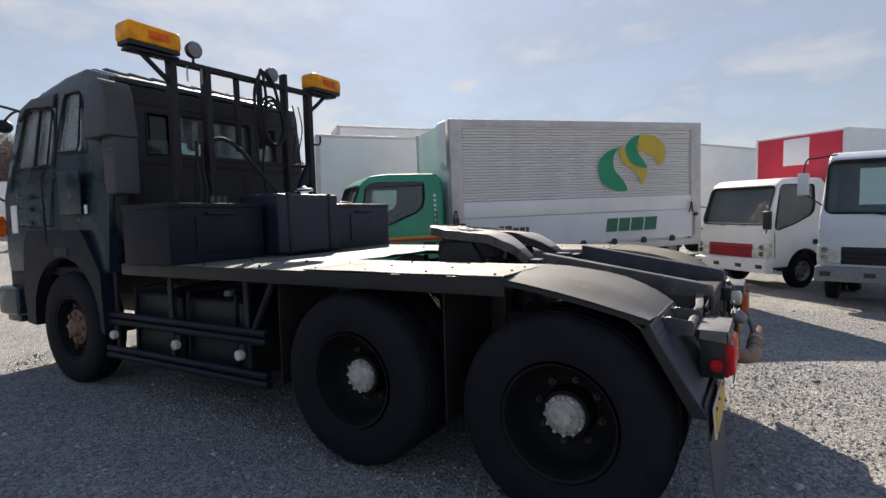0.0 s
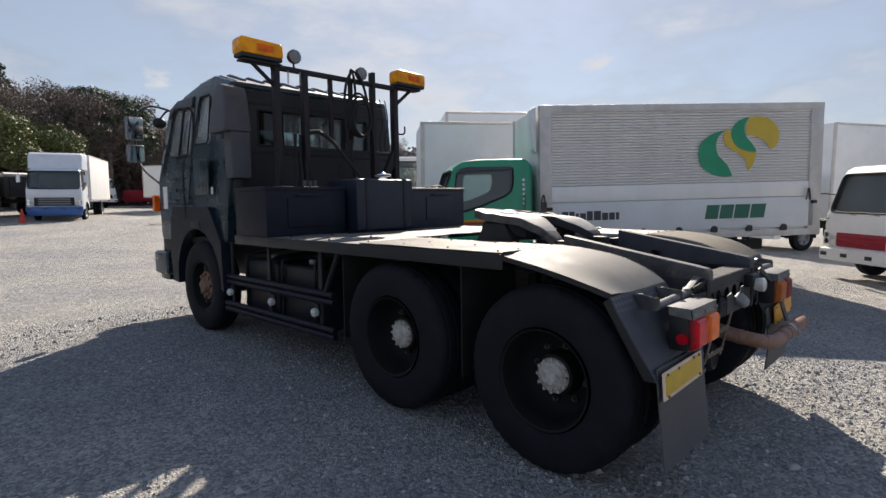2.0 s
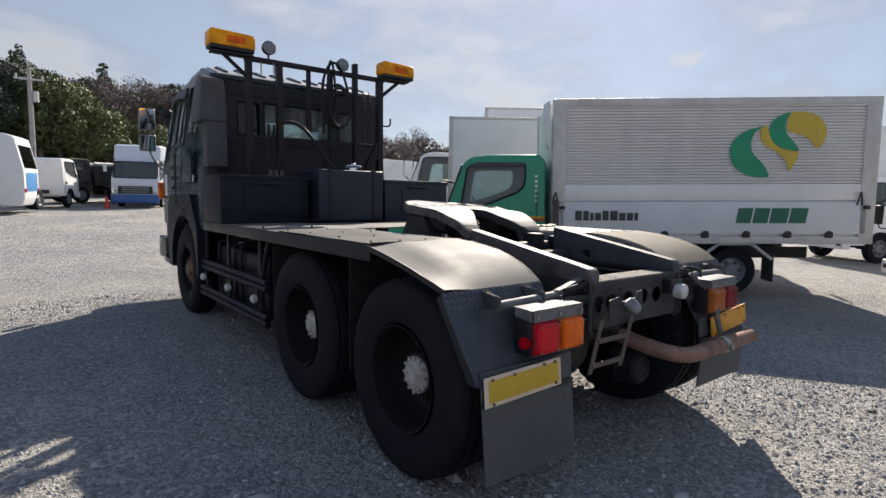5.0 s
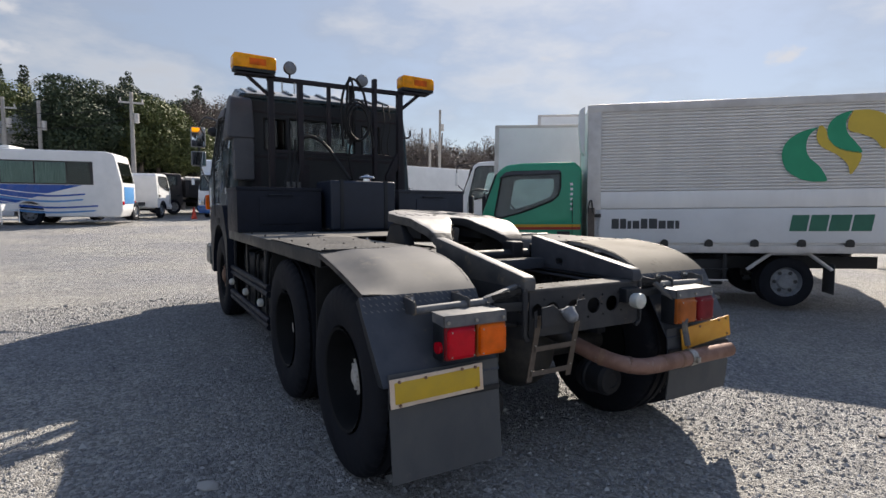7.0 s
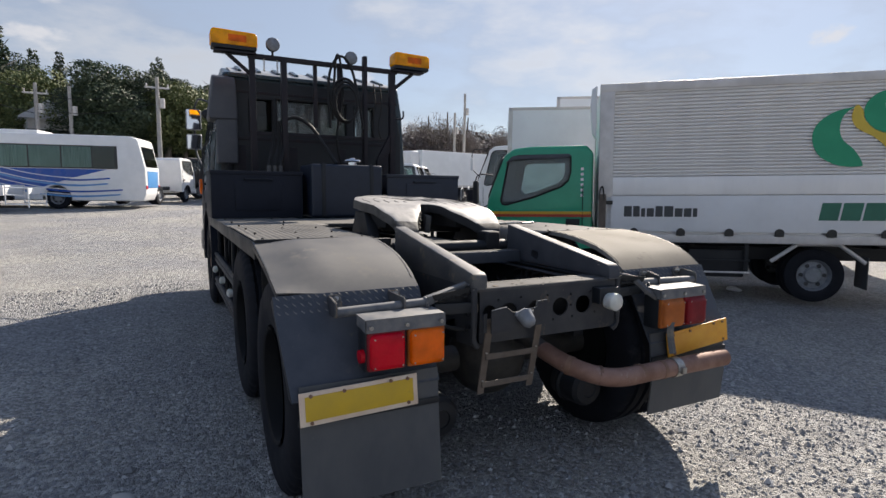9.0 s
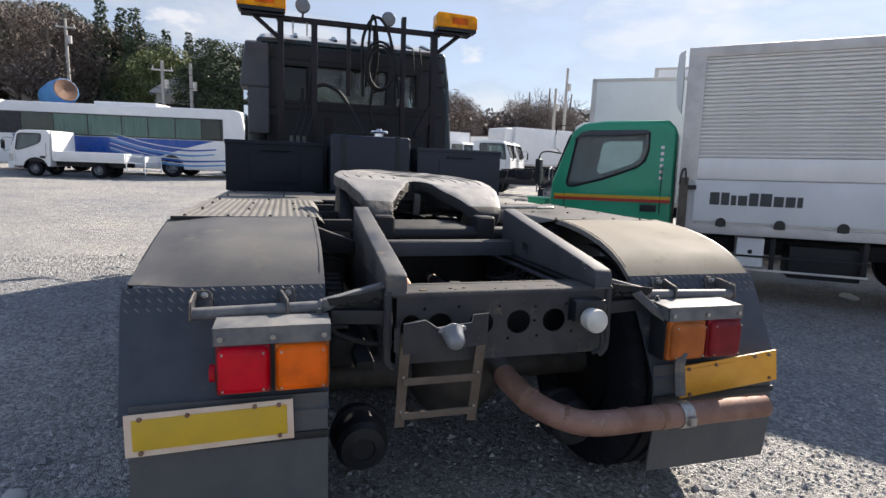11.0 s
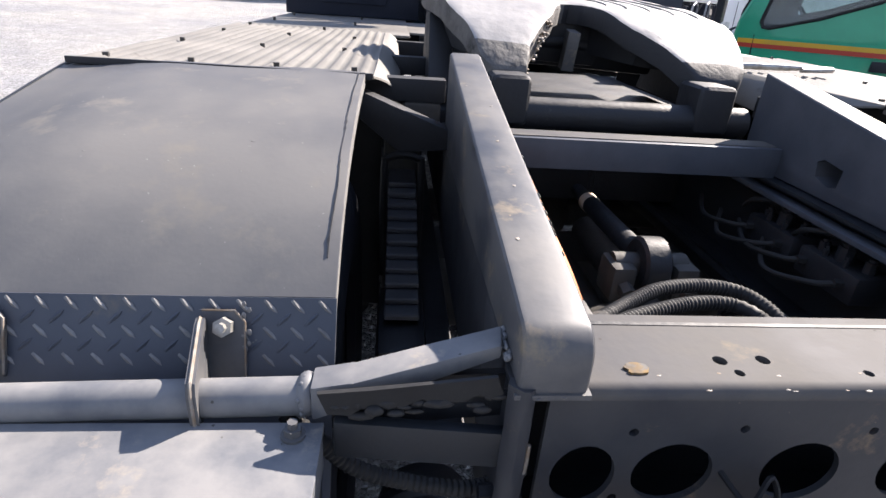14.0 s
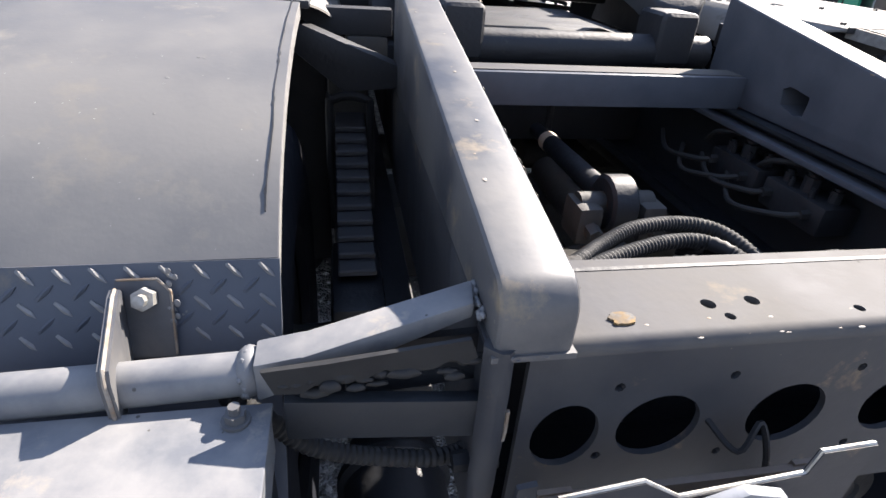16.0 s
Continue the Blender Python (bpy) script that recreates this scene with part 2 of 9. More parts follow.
M["scuff"] = surface("pale_scuff_and_lit_lug", (0.20, 0.195, 0.185), (0.13, 0.125, 0.12), 40, 0.6, 0.7, bump=0.1)
M["rustspot"] = surface("orange_rust_spot", (0.20, 0.125, 0.045), (0.11, 0.092, 0.072), 45, 0.75, 0.85, bump=0.3, spots=(0.12, 0.115, 0.105), spot_scale=40, spot_at=0.5, spec=0.15)
M["dustsheet"] = surface("dusty_deck_plate", (0.125, 0.119, 0.108), (0.172, 0.164, 0.150), 4, 0.55, 0.7, bump=0.15, spots=(0.075, 0.07, 0.062), spot_scale=8, spot_at=0.60, spec=0.3)
M["chassis"] = surface("chassis_black", (0.008, 0.009, 0.012), (0.015, 0.016, 0.019), 8, 0.48, 0.68, bump=0.25, spots=(0.045, 0.042, 0.038), spot_scale=13, spot_at=0.66, spec=0.4)
M["grime"] = surface("greasy_casting", (0.02, 0.019, 0.018), (0.05, 0.046, 0.04), 14, 0.5, 0.8, bump=0.5, fine=40)
M["tyre"] = surface("worn_tyre_rubber", (0.0085, 0.0095, 0.0135), (0.0135, 0.015, 0.020), 7, 0.66, 0.82, bump=0.3, fine=50, spots=(0.026, 0.027, 0.031), spot_scale=5, spot_at=0.62, spec=0.16)
M["rimblack"] = surface("black_rim", (0.006, 0.007, 0.008), (0.011, 0.011, 0.012), 12, 0.6, 0.78, bump=0.2, spec=0.2)
M["hub"] = surface("dirty_white_hub", (0.50, 0.49, 0.46), (0.32, 0.30, 0.27), 22, 0.5, 0.7, bump=0.3, spots=(0.13, 0.09, 0.06), spot_scale=28, spot_at=0.58)
M["rust"] = surface("rusty_steel", (0.16, 0.085, 0.052), (0.24, 0.14, 0.095), 10, 0.7, 0.85, bump=0.45, fine=55, spots=(0.07, 0.045, 0.035), spot_scale=12, spot_at=0.58)
M["exhaust"] = surface("heat_rusted_exhaust_pipe", (0.26, 0.15, 0.115), (0.19, 0.10, 0.07), 7, 0.55, 0.72, metal=0.2, bump=0.3, fine=70, spots=(0.38, 0.32, 0.27), spot_scale=6, spot_at=0.60)
M["rustbar"] = surface("brown_step_bar", (0.09, 0.068, 0.052), (0.135, 0.107, 0.085), 12, 0.6, 0.8, bump=0.3, spots=(0.22, 0.10, 0.045), spot_scale=20, spot_at=0.66)
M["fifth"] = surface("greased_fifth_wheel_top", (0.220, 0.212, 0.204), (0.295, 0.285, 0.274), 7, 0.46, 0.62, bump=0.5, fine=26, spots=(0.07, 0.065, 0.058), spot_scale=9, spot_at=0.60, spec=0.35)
M["fifthside"] = surface("shaded_rough_cast_side", (0.055, 0.052, 0.049), (0.105, 0.098, 0.090), 16, 0.6, 0.8, bump=1.0, fine=34, spots=(0.03, 0.028, 0.026), spot_scale=14, spot_at=0.55)
M["orangepipe"] = surface("faded_orange_pipe", (0.55, 0.15, 0.035), (0.45, 0.17, 0.08), 9, 0.5, 0.65, bump=0.3, spots=(0.22, 0.11, 0.07), spot_scale=12, spot_at=0.62)
M["spring"] = surface("dull_leaf_spring", (0.045, 0.046, 0.052), (0.065, 0.065, 0.07), 12, 0.55, 0.7, bump=0.25)
M["rubber"] = surface("black_rubber_hose", (0.012, 0.012, 0.013), (0.020, 0.020, 0.020), 15, 0.58, 0.72, bump=0.2, spec=0.3)
M["flap"] = surface("grey_black_mud_flap", (0.064, 0.067, 0.073), (0.094, 0.095, 0.096), 4, 0.65, 0.8, bump=0.25, fine=45, spots=(0.14, 0.135, 0.125), spot_scale=7, spot_at=0.64, stretch=(1, 1, 0.5))
M["plastic"] = surface("faded_black_plastic", (0.009, 0.0115, 0.020), (0.014, 0.017, 0.027), 6, 0.42, 0.56, bump=0.25, fine=180, spots=(0.034, 0.035, 0.039), spot_scale=7, spot_at=0.66, spec=0.18)
M["galv"] = surface("galvanised_bolt", (0.42, 0.41, 0.38), (0.28, 0.26, 0.23), 40, 0.4, 0.6, metal=0.7, bump=0.2)
M["chrome"] = surface("chrome", (0.75, 0.76, 0.78), (0.65, 0.66, 0.68), 20, 0.12, 0.25, metal=1.0, bump=0.02)
M["silver"] = surface("silver_lamp_shell", (0.23, 0.24, 0.26), (0.18, 0.19, 0.205), 20, 0.45, 0.6, metal=0.3, bump=0.05)
M["yellow"] = surface("yellow_reflector", (0.60, 0.385, 0.014), (0.53, 0.35, 0.025), 7, 0.35, 0.5, bump=0.2, fine=260, spots=(0.36, 0.25, 0.05), spot_scale=9, spot_at=0.64)
M["orangeplate"] = surface("orange_reflector", (0.75, 0.36, 0.03), (0.68, 0.30, 0.03), 7, 0.35, 0.5, bump=0.2, fine=260, spots=(0.80, 0.50, 0.10), spot_scale=9, spot_at=0.64)
M["cream"] = surface("cream_reflector_border", (0.72, 0.60, 0.48), (0.66, 0.50, 0.38), 12, 0.5, 0.6, bump=0.1, spots=(0.45, 0.24, 0.12), spot_scale=16, spot_at=0.66)
M["red"] = lens("red_lens", (0.52, 0.0, 0.012), 0.26, 0.5)
# darker lenses carry the shade on the right-hand lamps, also used for rims
M["reddull"] = lens("shaded_red_lens", (0.20, 0.010, 0.016), 0.5)
M["amberdull"] = lens("shaded_amber_lens", (0.36, 0.10, 0.02), 0.5)
M["amber"] = lens("amber_lens", (0.74, 0.125, 0.002), 0.26, 0.5)
M["beacon"] = lens("amber_beacon_dome", (0.88, 0.33, 0.004), 0.22, 0.15, 40)
M["whitelens"] = lens("white_lamp_lens", (0.60, 0.60, 0.56), 0.15, 0.2, 50)
M["glass"] = glass("window_glass")
def sheen_glass(name, tint, sheen):
    """Window glass with a pale diffuse film that stands in for reflected sky."""
    m = glass(name, tint)
    n, l = m.node_tree.nodes, m.node_tree.links
    old = n["Mix Shader"]
    df, mx, nz, mr = n.new("ShaderNodeBsdfDiffuse"), n.new("ShaderNodeMixShader"), n.new("ShaderNodeTexNoise"), n.new("ShaderNodeMapRange")
    df.inputs["Color"].default_value = (0.55, 0.57, 0.57, 1)
    nz.inputs["Scale"].default_value, nz.inputs["Detail"].default_value = 5.0, 6
    mr.inputs["From Min"].default_value, mr.inputs["From Max"].default_value = 0.3, 0.7
    mr.inputs["To Min"].default_value, mr.inputs["To Max"].default_value = sheen * 0.5, sheen * 1.5
    l.new(nz.outputs["Fac"], mr.inputs["Value"])
    l.new(mr.outputs["Result"], mx.inputs["Fac"])
    l.new(old.outputs["Shader"], mx.inputs[1])
    l.new(df.outputs["BSDF"], mx.inputs[2])
    l.new(mx.outputs["Shader"], n["Material Output"].inputs["Surface"])
    return m


M["cabglass"] = sheen_glass("sheen_cab_glass", (0.86, 0.93, 0.94), 0.22)
M["roofsheen"] = surface("roof_sheen_paint", (0.34, 0.35, 0.36), (0.24, 0.255, 0.265), 5, 0.34, 0.5, bump=0.05, spots=(0.10, 0.11, 0.115), spot_scale=7, spot_at=0.62)
M["lorryglass"] = sheen_glass("clean_lorry_glass", (0.86, 0.94, 0.93), 0.08)
M["cabrear"] = sheen_glass("sheen_rear_glass", (0.62, 0.70, 0.70), 0.12)
M["darkglass"] = glass("dark_window_glass", (0.18, 0.22, 0.23))
M["mirror"] = surface("mirror_face", (0.85, 0.87, 0.88), (0.82, 0.84, 0.86), 3, 0.02, 0.05, metal=1.0, bump=0.0)
M["white"] = surface("white_truck_paint", (0.82, 0.82, 0.82), (0.76, 0.765, 0.765), 2.0, 0.3, 0.42, bump=0.03, spots=(0.50, 0.48, 0.44), spot_scale=4, spot_at=0.68)
M["boxwhite"] = surface("white_box_panel", (0.82, 0.83, 0.83), (0.76, 0.77, 0.77), 1.2, 0.4, 0.55, bump=0.03, spots=(0.48, 0.48, 0.47), spot_scale=3, spot_at=0.66)
M["alu"] = surface("corrugated_aluminium", (0.86, 0.835, 0.81), (0.78, 0.755, 0.73), 1.4, 0.36, 0.5, metal=0.15, bump=0.05, spots=(0.60, 0.58, 0.56), spot_scale=5, spot_at=0.66, stretch=(1, 1, 0.25))
M["aluframe"] = surface("aluminium_frame", (0.62, 0.59, 0.565), (0.53, 0.50, 0.475), 4, 0.4, 0.55, metal=0.3, bump=0.08, spots=(0.36, 0.33, 0.30), spot_scale=9, spot_at=0.68)
M["sideboard"] = surface("pale_side_board", (0.76, 0.755, 0.75), (0.70, 0.695, 0.69), 1.5, 0.42, 0.56, bump=0.05, spots=(0.40, 0.38, 0.35), spot_scale=5, spot_at=0.67)
M["green"] = surface("green_cab_paint", (0.012, 0.34, 0.185), (0.010, 0.30, 0.16), 2.5, 0.28, 0.4, bump=0.03, spots=(0.05, 0.24, 0.14), spot_scale=6, spot_at=0.68, coat=0.3)
M["logogreen"] = surface("logo_green", (0.010, 0.31, 0.15), (0.010, 0.28, 0.135), 3, 0.45, 0.55, bump=0.03)
M["logoyellow"] = surface("logo_yellow", (0.66, 0.46, 0.05), (0.60, 0.42, 0.05), 3, 0.45, 0.55, bump=0.03)
M["lettergreen"] = surface("letter_green", (0.03, 0.16, 0.10), (0.03, 0.14, 0.09), 5, 0.5, 0.6, bump=0.03)
M["letterdark"] = surface("letter_dark", (0.045, 0.05, 0.055), (0.06, 0.06, 0.06), 5, 0.5, 0.6, bump=0.03)
M["stripey"] = surface("stripe_yellow", (0.62, 0.36, 0.02), (0.56, 0.33, 0.03), 4, 0.4, 0.5, bump=0.03)
M["striper"] = surface("stripe_red", (0.42, 0.04, 0.02), (0.38, 0.04, 0.02), 4, 0.4, 0.5, bump=0.03)
M["redpanel"] = surface("red_box_front", (0.62, 0.025, 0.06), (0.54, 0.022, 0.05), 2, 0.35, 0.45, bump=0.03, spots=(0.58, 0.08, 0.1), spot_scale=4, spot_at=0.66)
M["redgrille"] = surface("red_grille", (0.33, 0.012, 0.03), (0.28, 0.012, 0.03), 5, 0.35, 0.5, bump=0.05)
M["bluewhite"] = surface("silver_blue_cab_paint", (0.66, 0.70, 0.76), (0.60, 0.64, 0.70), 2, 0.28, 0.4, bump=0.03, metal=0.1)
M["blue"] = surface("blue_paint", (0.03, 0.12, 0.36), (0.03, 0.10, 0.31), 2, 0.3, 0.45, bump=0.03)
M["busblue"] = surface("bus_blue", (0.012, 0.085, 0.40), (0.012, 0.07, 0.34), 2, 0.22, 0.35, bump=0.02)
M["lightblue"] = surface("sky_blue_paint", (0.10, 0.30, 0.62), (0.09, 0.27, 0.56), 2, 0.3, 0.4, bump=0.02)
M["interior"] = surface("dark_interior", (0.035, 0.036, 0.038), (0.055, 0.055, 0.055), 6, 0.8, 0.9, bump=0.1)
M["curtain"] = surface("pale_green_curtain", (0.42, 0.58, 0.53), (0.20, 0.30, 0.28), 3, 0.8, 0.9, bump=0.1, stretch=(1, 14, 0.4))
M["darkbody"] = surface("black_dump_body", (0.03, 0.027, 0.028), (0.045, 0.04, 0.04), 3, 0.5, 0.65, bump=0.1)
M["concrete"] = surface("concrete_pole", (0.42, 0.40, 0.37), (0.34, 0.32, 0.30), 4, 0.8, 0.9, bump=0.2)
M["bark"] = surface("bark", (0.15, 0.125, 0.105), (0.21, 0.18, 0.155), 12, 0.85, 0.95, bump=0.6, stretch=(1, 1, 0.25))
M["wall"] = surface("house_wall", (0.50, 0.48, 0.45), (0.42, 0.41, 0.38), 3, 0.75, 0.85, bump=0.2)
M["roof"] = surface("house_roof", (0.42, 0.43, 0.45), (0.35, 0.36, 0.38), 3, 0.5, 0.6, bump=0.1)
M["cone"] = surface("red_cone", (0.60, 0.06, 0.03), (0.52, 0.05, 0.03), 5, 0.5, 0.6, bump=0.05)


def leaf_mat(name, cols):
    m, n, l, p = tree_of(name)
    geo, oi = n.new("ShaderNodeNewGeometry"), n.new("ShaderNodeObjectInfo")
    r = n.new("ShaderNodeValToRGB")
    el = r.color_ramp.elements
    el[0].color, el[1].color = (*cols[0], 1), (*cols[2], 1)
    e = el.new(0.55)
    e.color = (*cols[1], 1)
    l.new(geo.outputs["Random Per Island"], r.inputs["Fac"])
    hs = n.new("ShaderNodeHueSaturation")
    mr = n.new("ShaderNodeMapRange")
    mr.inputs["To Min"].default_value, mr.inputs["To Max"].default_value = 0.75, 1.15
    l.new(oi.outputs["Random"], mr.inputs["Value"])
    l.new(mr.outputs["Result"], hs.inputs["Value"])
    l.new(r.outputs["Color"], hs.inputs["Color"])
    l.new(hs.outputs["Color"], p.inputs["Base Color"])
    p.inputs["Roughness"].default_value = 0.6
    p.inputs["Specular IOR Level"].default_value = 0.3
    return m


M["leafdark"] = leaf_mat("dark_evergreen_leaf", ((0.038, 0.058, 0.034), (0.052, 0.075, 0.042), (0.080, 0.104, 0.055)))
M["leafgreen"] = leaf_mat("broadleaf", ((0.075, 0.098, 0.036), (0.112, 0.135, 0.046), (0.175, 0.186, 0.072)))
# brown winter colour lightened, distant haze put into the leaves
M["leafpale"] = leaf_mat("hazed_winter_twigs", ((0.17, 0.145, 0.135), (0.20, 0.172, 0.158), (0.24, 0.208, 0.19)))
M["leafbrown"] = leaf_mat("brown_winter_leaf", ((0.096, 0.074, 0.064), (0.118, 0.092, 0.080), (0.155, 0.124, 0.104)))


def gravel_mat():
    m, n, l, p = tree_of("gravel_ground")
    co = n.new("ShaderNodeTexCoord")
    big = n.new("ShaderNodeTexNoise")
    big.inputs["Scale"].default_value, big.inputs["Detail"].default_value = 0.35, 6
    mid = n.new("ShaderNodeTexNoise")
    mid.inputs["Scale"].default_value, mid.inputs["Detail"].default_value = 3.0, 8
    vor = n.new("ShaderNodeTexVoronoi")
    vor.inputs["Scale"].default_value = 46
    vor2 = n.new("ShaderNodeTexVoronoi")
    vor2.inputs["Scale"].default_value = 110
    for t in (big, mid, vor, vor2):
        l.new(co.outputs["Object"], t.inputs["Vector"])
    rb = n.new("ShaderNodeValToRGB")
    rb.color_ramp.elements[0].position, rb.color_ramp.elements[1].position = 0.38, 0.66
    rb.color_ramp.elements[0].color, rb.color_ramp.elements[1].color = (0.280, 0.280, 0.284, 1), (0.380, 0.364, 0.334, 1)
    l.new(big.outputs["Fac"], rb.inputs["Fac"])
    hs = n.new("ShaderNodeHueSaturation")
    sep = n.new("ShaderNodeSeparateColor")
    l.new(vor.outputs["Color"], sep.inputs["Color"])
    mr = n.new("ShaderNodeMapRange")
    mr.inputs["To Min"].default_value, mr.inputs["To Max"].default_value = 0.55, 1.42
    l.new(sep.outputs["Red"], mr.inputs["Value"])
    l.new(mr.outputs["Result"], hs.inputs["Value"])
    l.new(rb.outputs["Color"], hs.inputs["Color"])
    mx = n.new("ShaderNodeMix")
    mx.data_type, mx.blend_type = "RGBA", "MULTIPLY"
    mx.inputs["Factor"].default_value = 0.5
    rm = n.new("ShaderNodeValToRGB")
    rm.color_ramp.elements[0].position, rm.color_ramp.elements[1].position = 0.3, 0.7
    rm.color_ramp.elements[0].color, rm.color_ramp.elements[1].color = (0.6, 0.6, 0.6, 1), (1, 1, 1, 1)
    l.new(mid.outputs["Fac"], rm.inputs["Fac"])
    l.new(hs.outputs["Color"], mx.inputs["A"])
    l.new(rm.outputs["Color"], mx.inputs["B"])
    l.new(mx.outputs["Result"], p.inputs["Base Color"])
    p.inputs["Roughness"].default_value = 0.82
    add = n.new("ShaderNodeMath")
    add.operation = "ADD"
    l.new(vor.outputs["Distance"], add.inputs[0])
    l.new(vor2.outputs["Distance"], add.inputs[1])
    bp = n.new("ShaderNodeBump")
    bp.invert = True
    bp.inputs["Strength"].default_value, bp.inputs["Distance"].default_value = 1.0, 0.013
    l.new(add.outputs["Value"], bp.inputs["Height"])
    l.new(bp.outputs["Normal"], p.inputs["Normal"])
    return m


M["gravel"] = gravel_mat()
M["wet"] = surface("wet_dark_ground", (0.06, 0.058, 0.056), (0.10, 0.095, 0.09), 3, 0.25, 0.6, bump=0.3)


def stone_mat():
    m, n, l, p = tree_of("gravel_stone")
    geo = n.new("ShaderNodeNewGeometry")
    r = n.new("ShaderNodeValToRGB")
    el = r.color_ramp.elements
    el[0].color, el[1].color = (0.185, 0.189, 0.197, 1), (0.50, 0.49, 0.475, 1)
    e = el.new(0.72)
    e.color = (0.255, 0.258, 0.264, 1)
    l.new(geo.outputs["Random Per Island"], r.inputs["Fac"])
    l.new(r.outputs["Color"], p.inputs["Base Color"])
    p.inputs["Roughness"].default_value = 0.8
    return m


M["stone"] = stone_mat()
M["tankblue"] = surface("blue_black_box_paint", (0.010, 0.016, 0.030), (0.016, 0.022, 0.038), 6, 0.34, 0.5, bump=0.2, fine=150, spots=(0.04, 0.042, 0.05), spot_scale=7, spot_at=0.64, spec=0.4)
# darker copy of the flange paint, with the front face's shade in it
M["frontplate"] = surface("shaded_black_plate", (0.027, 0.029, 0.035), (0.050, 0.050, 0.052), 6, 0.5, 0.7, bump=0.14, fine=45, spots=(0.14, 0.105, 0.07), spot_scale=10, spot_at=0.60, spec=0.3, specks=(0.12, 0.10, 0.08), speck_scale=28, speck_size=0.06)

# ---- geometry helpers ----
def bm_new():
    return bmesh.new()


def box(bm, x0, x1, y0, y1, z0, z1, bev=0.0, seg=2, m=None):
    b = bmesh.new() if bev else bm
    r = bmesh.ops.create_cube(b, size=1.0)
    mat = Matrix.Translation(((x0 + x1) / 2, (y0 + y1) / 2, (z0 + z1) / 2)) @ Matrix.Diagonal((abs(x1 - x0), abs(y1 - y0), abs(z1 - z0), 1))
    if m is not None:
        mat = m @ mat
    bmesh.ops.transform(b, matrix=mat, verts=r["verts"])
    if bev:
        bmesh.ops.bevel(b, geom=b.edges[:], offset=bev, segments=seg, profile=0.6, affect="EDGES")
        join(bm, b)


def join(bm, other):
    me = bpy.data.meshes.new("tmp")
    other.to_mesh(me)
    other.free()
    bm.from_mesh(me)
    bpy.data.meshes.remove(me)


def cyl(bm, p, q, r, seg=16, r2=None, cap=True):
    p, q = Vector(p), Vector(q)
    d = q - p
    out = bmesh.ops.create_cone(bm, cap_ends=cap, segments=seg, radius1=r, radius2=r if r2 is None else r2, depth=d.length)
    bmesh.ops.transform(bm, matrix=Matrix.Translation((p + q) / 2) @ d.to_track_quat("Z", "Y").to_matrix().to_4x4(), verts=out["verts"])


def ball(bm, c, r, seg=12, scale=(1, 1, 1)):
    out = bmesh.ops.create_uvsphere(bm, u_segments=seg, v_segments=max(6, seg // 2 + 2), radius=r)
    bmesh.ops.transform(bm, matrix=Matrix.Translation(c) @ Matrix.Diagonal((*scale, 1)), verts=out["verts"])


def path_points(pts, n=6):
    """A smooth line through the points."""
    pts = [Vector(p) for p in pts]
    out = []
    for i in range(len(pts) - 1):
        a, b, c, d = pts[max(i - 1, 0)], pts[i], pts[i + 1], pts[min(i + 2, len(pts) - 1)]
        for k in range(n):
            t = k / n
            out.append(0.5 * ((2 * b) + (c - a) * t + (2 * a - 5 * b + 4 * c - d) * t * t + (3 * b - a - 3 * c + d) * t ** 3))
    out.append(pts[-1])
    return out


def tube(bm, pts, r, seg=10, n=6, rib=0.0, pitch=0.012):
    line = path_points(pts, n) if n > 1 else [Vector(p) for p in pts]
    if rib:
        fine, run = [line[0]], 0.0
        for a, b in zip(line, line[1:]):
            k = max(1, int((b - a).length / (pitch / 2)))
            fine += [a.lerp(b, (j + 1) / k) for j in range(k)]
        line = fine
    rings, up = [], Vector((0.13, 0.21, 0.97))
    for i, p in enumerate(line):
        d = (line[min(i + 1, len(line) - 1)] - line[max(i - 1, 0)]).normalized()
        s = d.cross(up).normalized()
        u = s.cross(d)
        up = u
        rr = r + (rib if rib and i % 2 else 0)
        rings.append([bm.verts.new(p + (s * math.cos(2 * math.pi * k / seg) + u * math.sin(2 * math.pi * k / seg)) * rr) for k in range(seg)])
    for a, b in zip(rings, rings[1:]):
        for k in range(seg):
            bm.faces.new((a[k], a[(k + 1) % seg], b[(k + 1) % seg], b[k]))
    bm.faces.new(rings[0][::-1])
    bm.faces.new(rings[-1])


def spot3(axis, a, u, v):
    return {"x": (a, u, v), "y": (u, a, v), "z": (u, v, a)}[axis]


def prism(bm, poly, axis, a, b, bev=0.0, seg=2):
    """poly in the two other axes, drawn out along axis from a to b."""
    w = bmesh.new() if bev else bm
    va = [w.verts.new(spot3(axis, a, u, v)) for u, v in poly]
    vb = [w.verts.new(spot3(axis, b, u, v)) for u, v in poly]
    fs = [w.faces.new(va), w.faces.new(vb[::-1])]
    for i in range(len(poly)):
        j = (i + 1) % len(poly)
        fs.append(w.faces.new((va[j], va[i], vb[i], vb[j])))
    bmesh.ops.recalc_face_normals(w, faces=fs)
    if bev:
        bmesh.ops.bevel(w, geom=w.edges[:], offset=bev, segments=seg, profile=0.6, affect="EDGES")
        join(bm, w)


def circle(cx, cy, rx, ry=None, n=20, turn=0.0):
    ry = rx if ry is None else ry
    return [(cx + rx * math.cos(turn + 2 * math.pi * i / n), cy + ry * math.sin(turn + 2 * math.pi * i / n)) for i in range(n)]


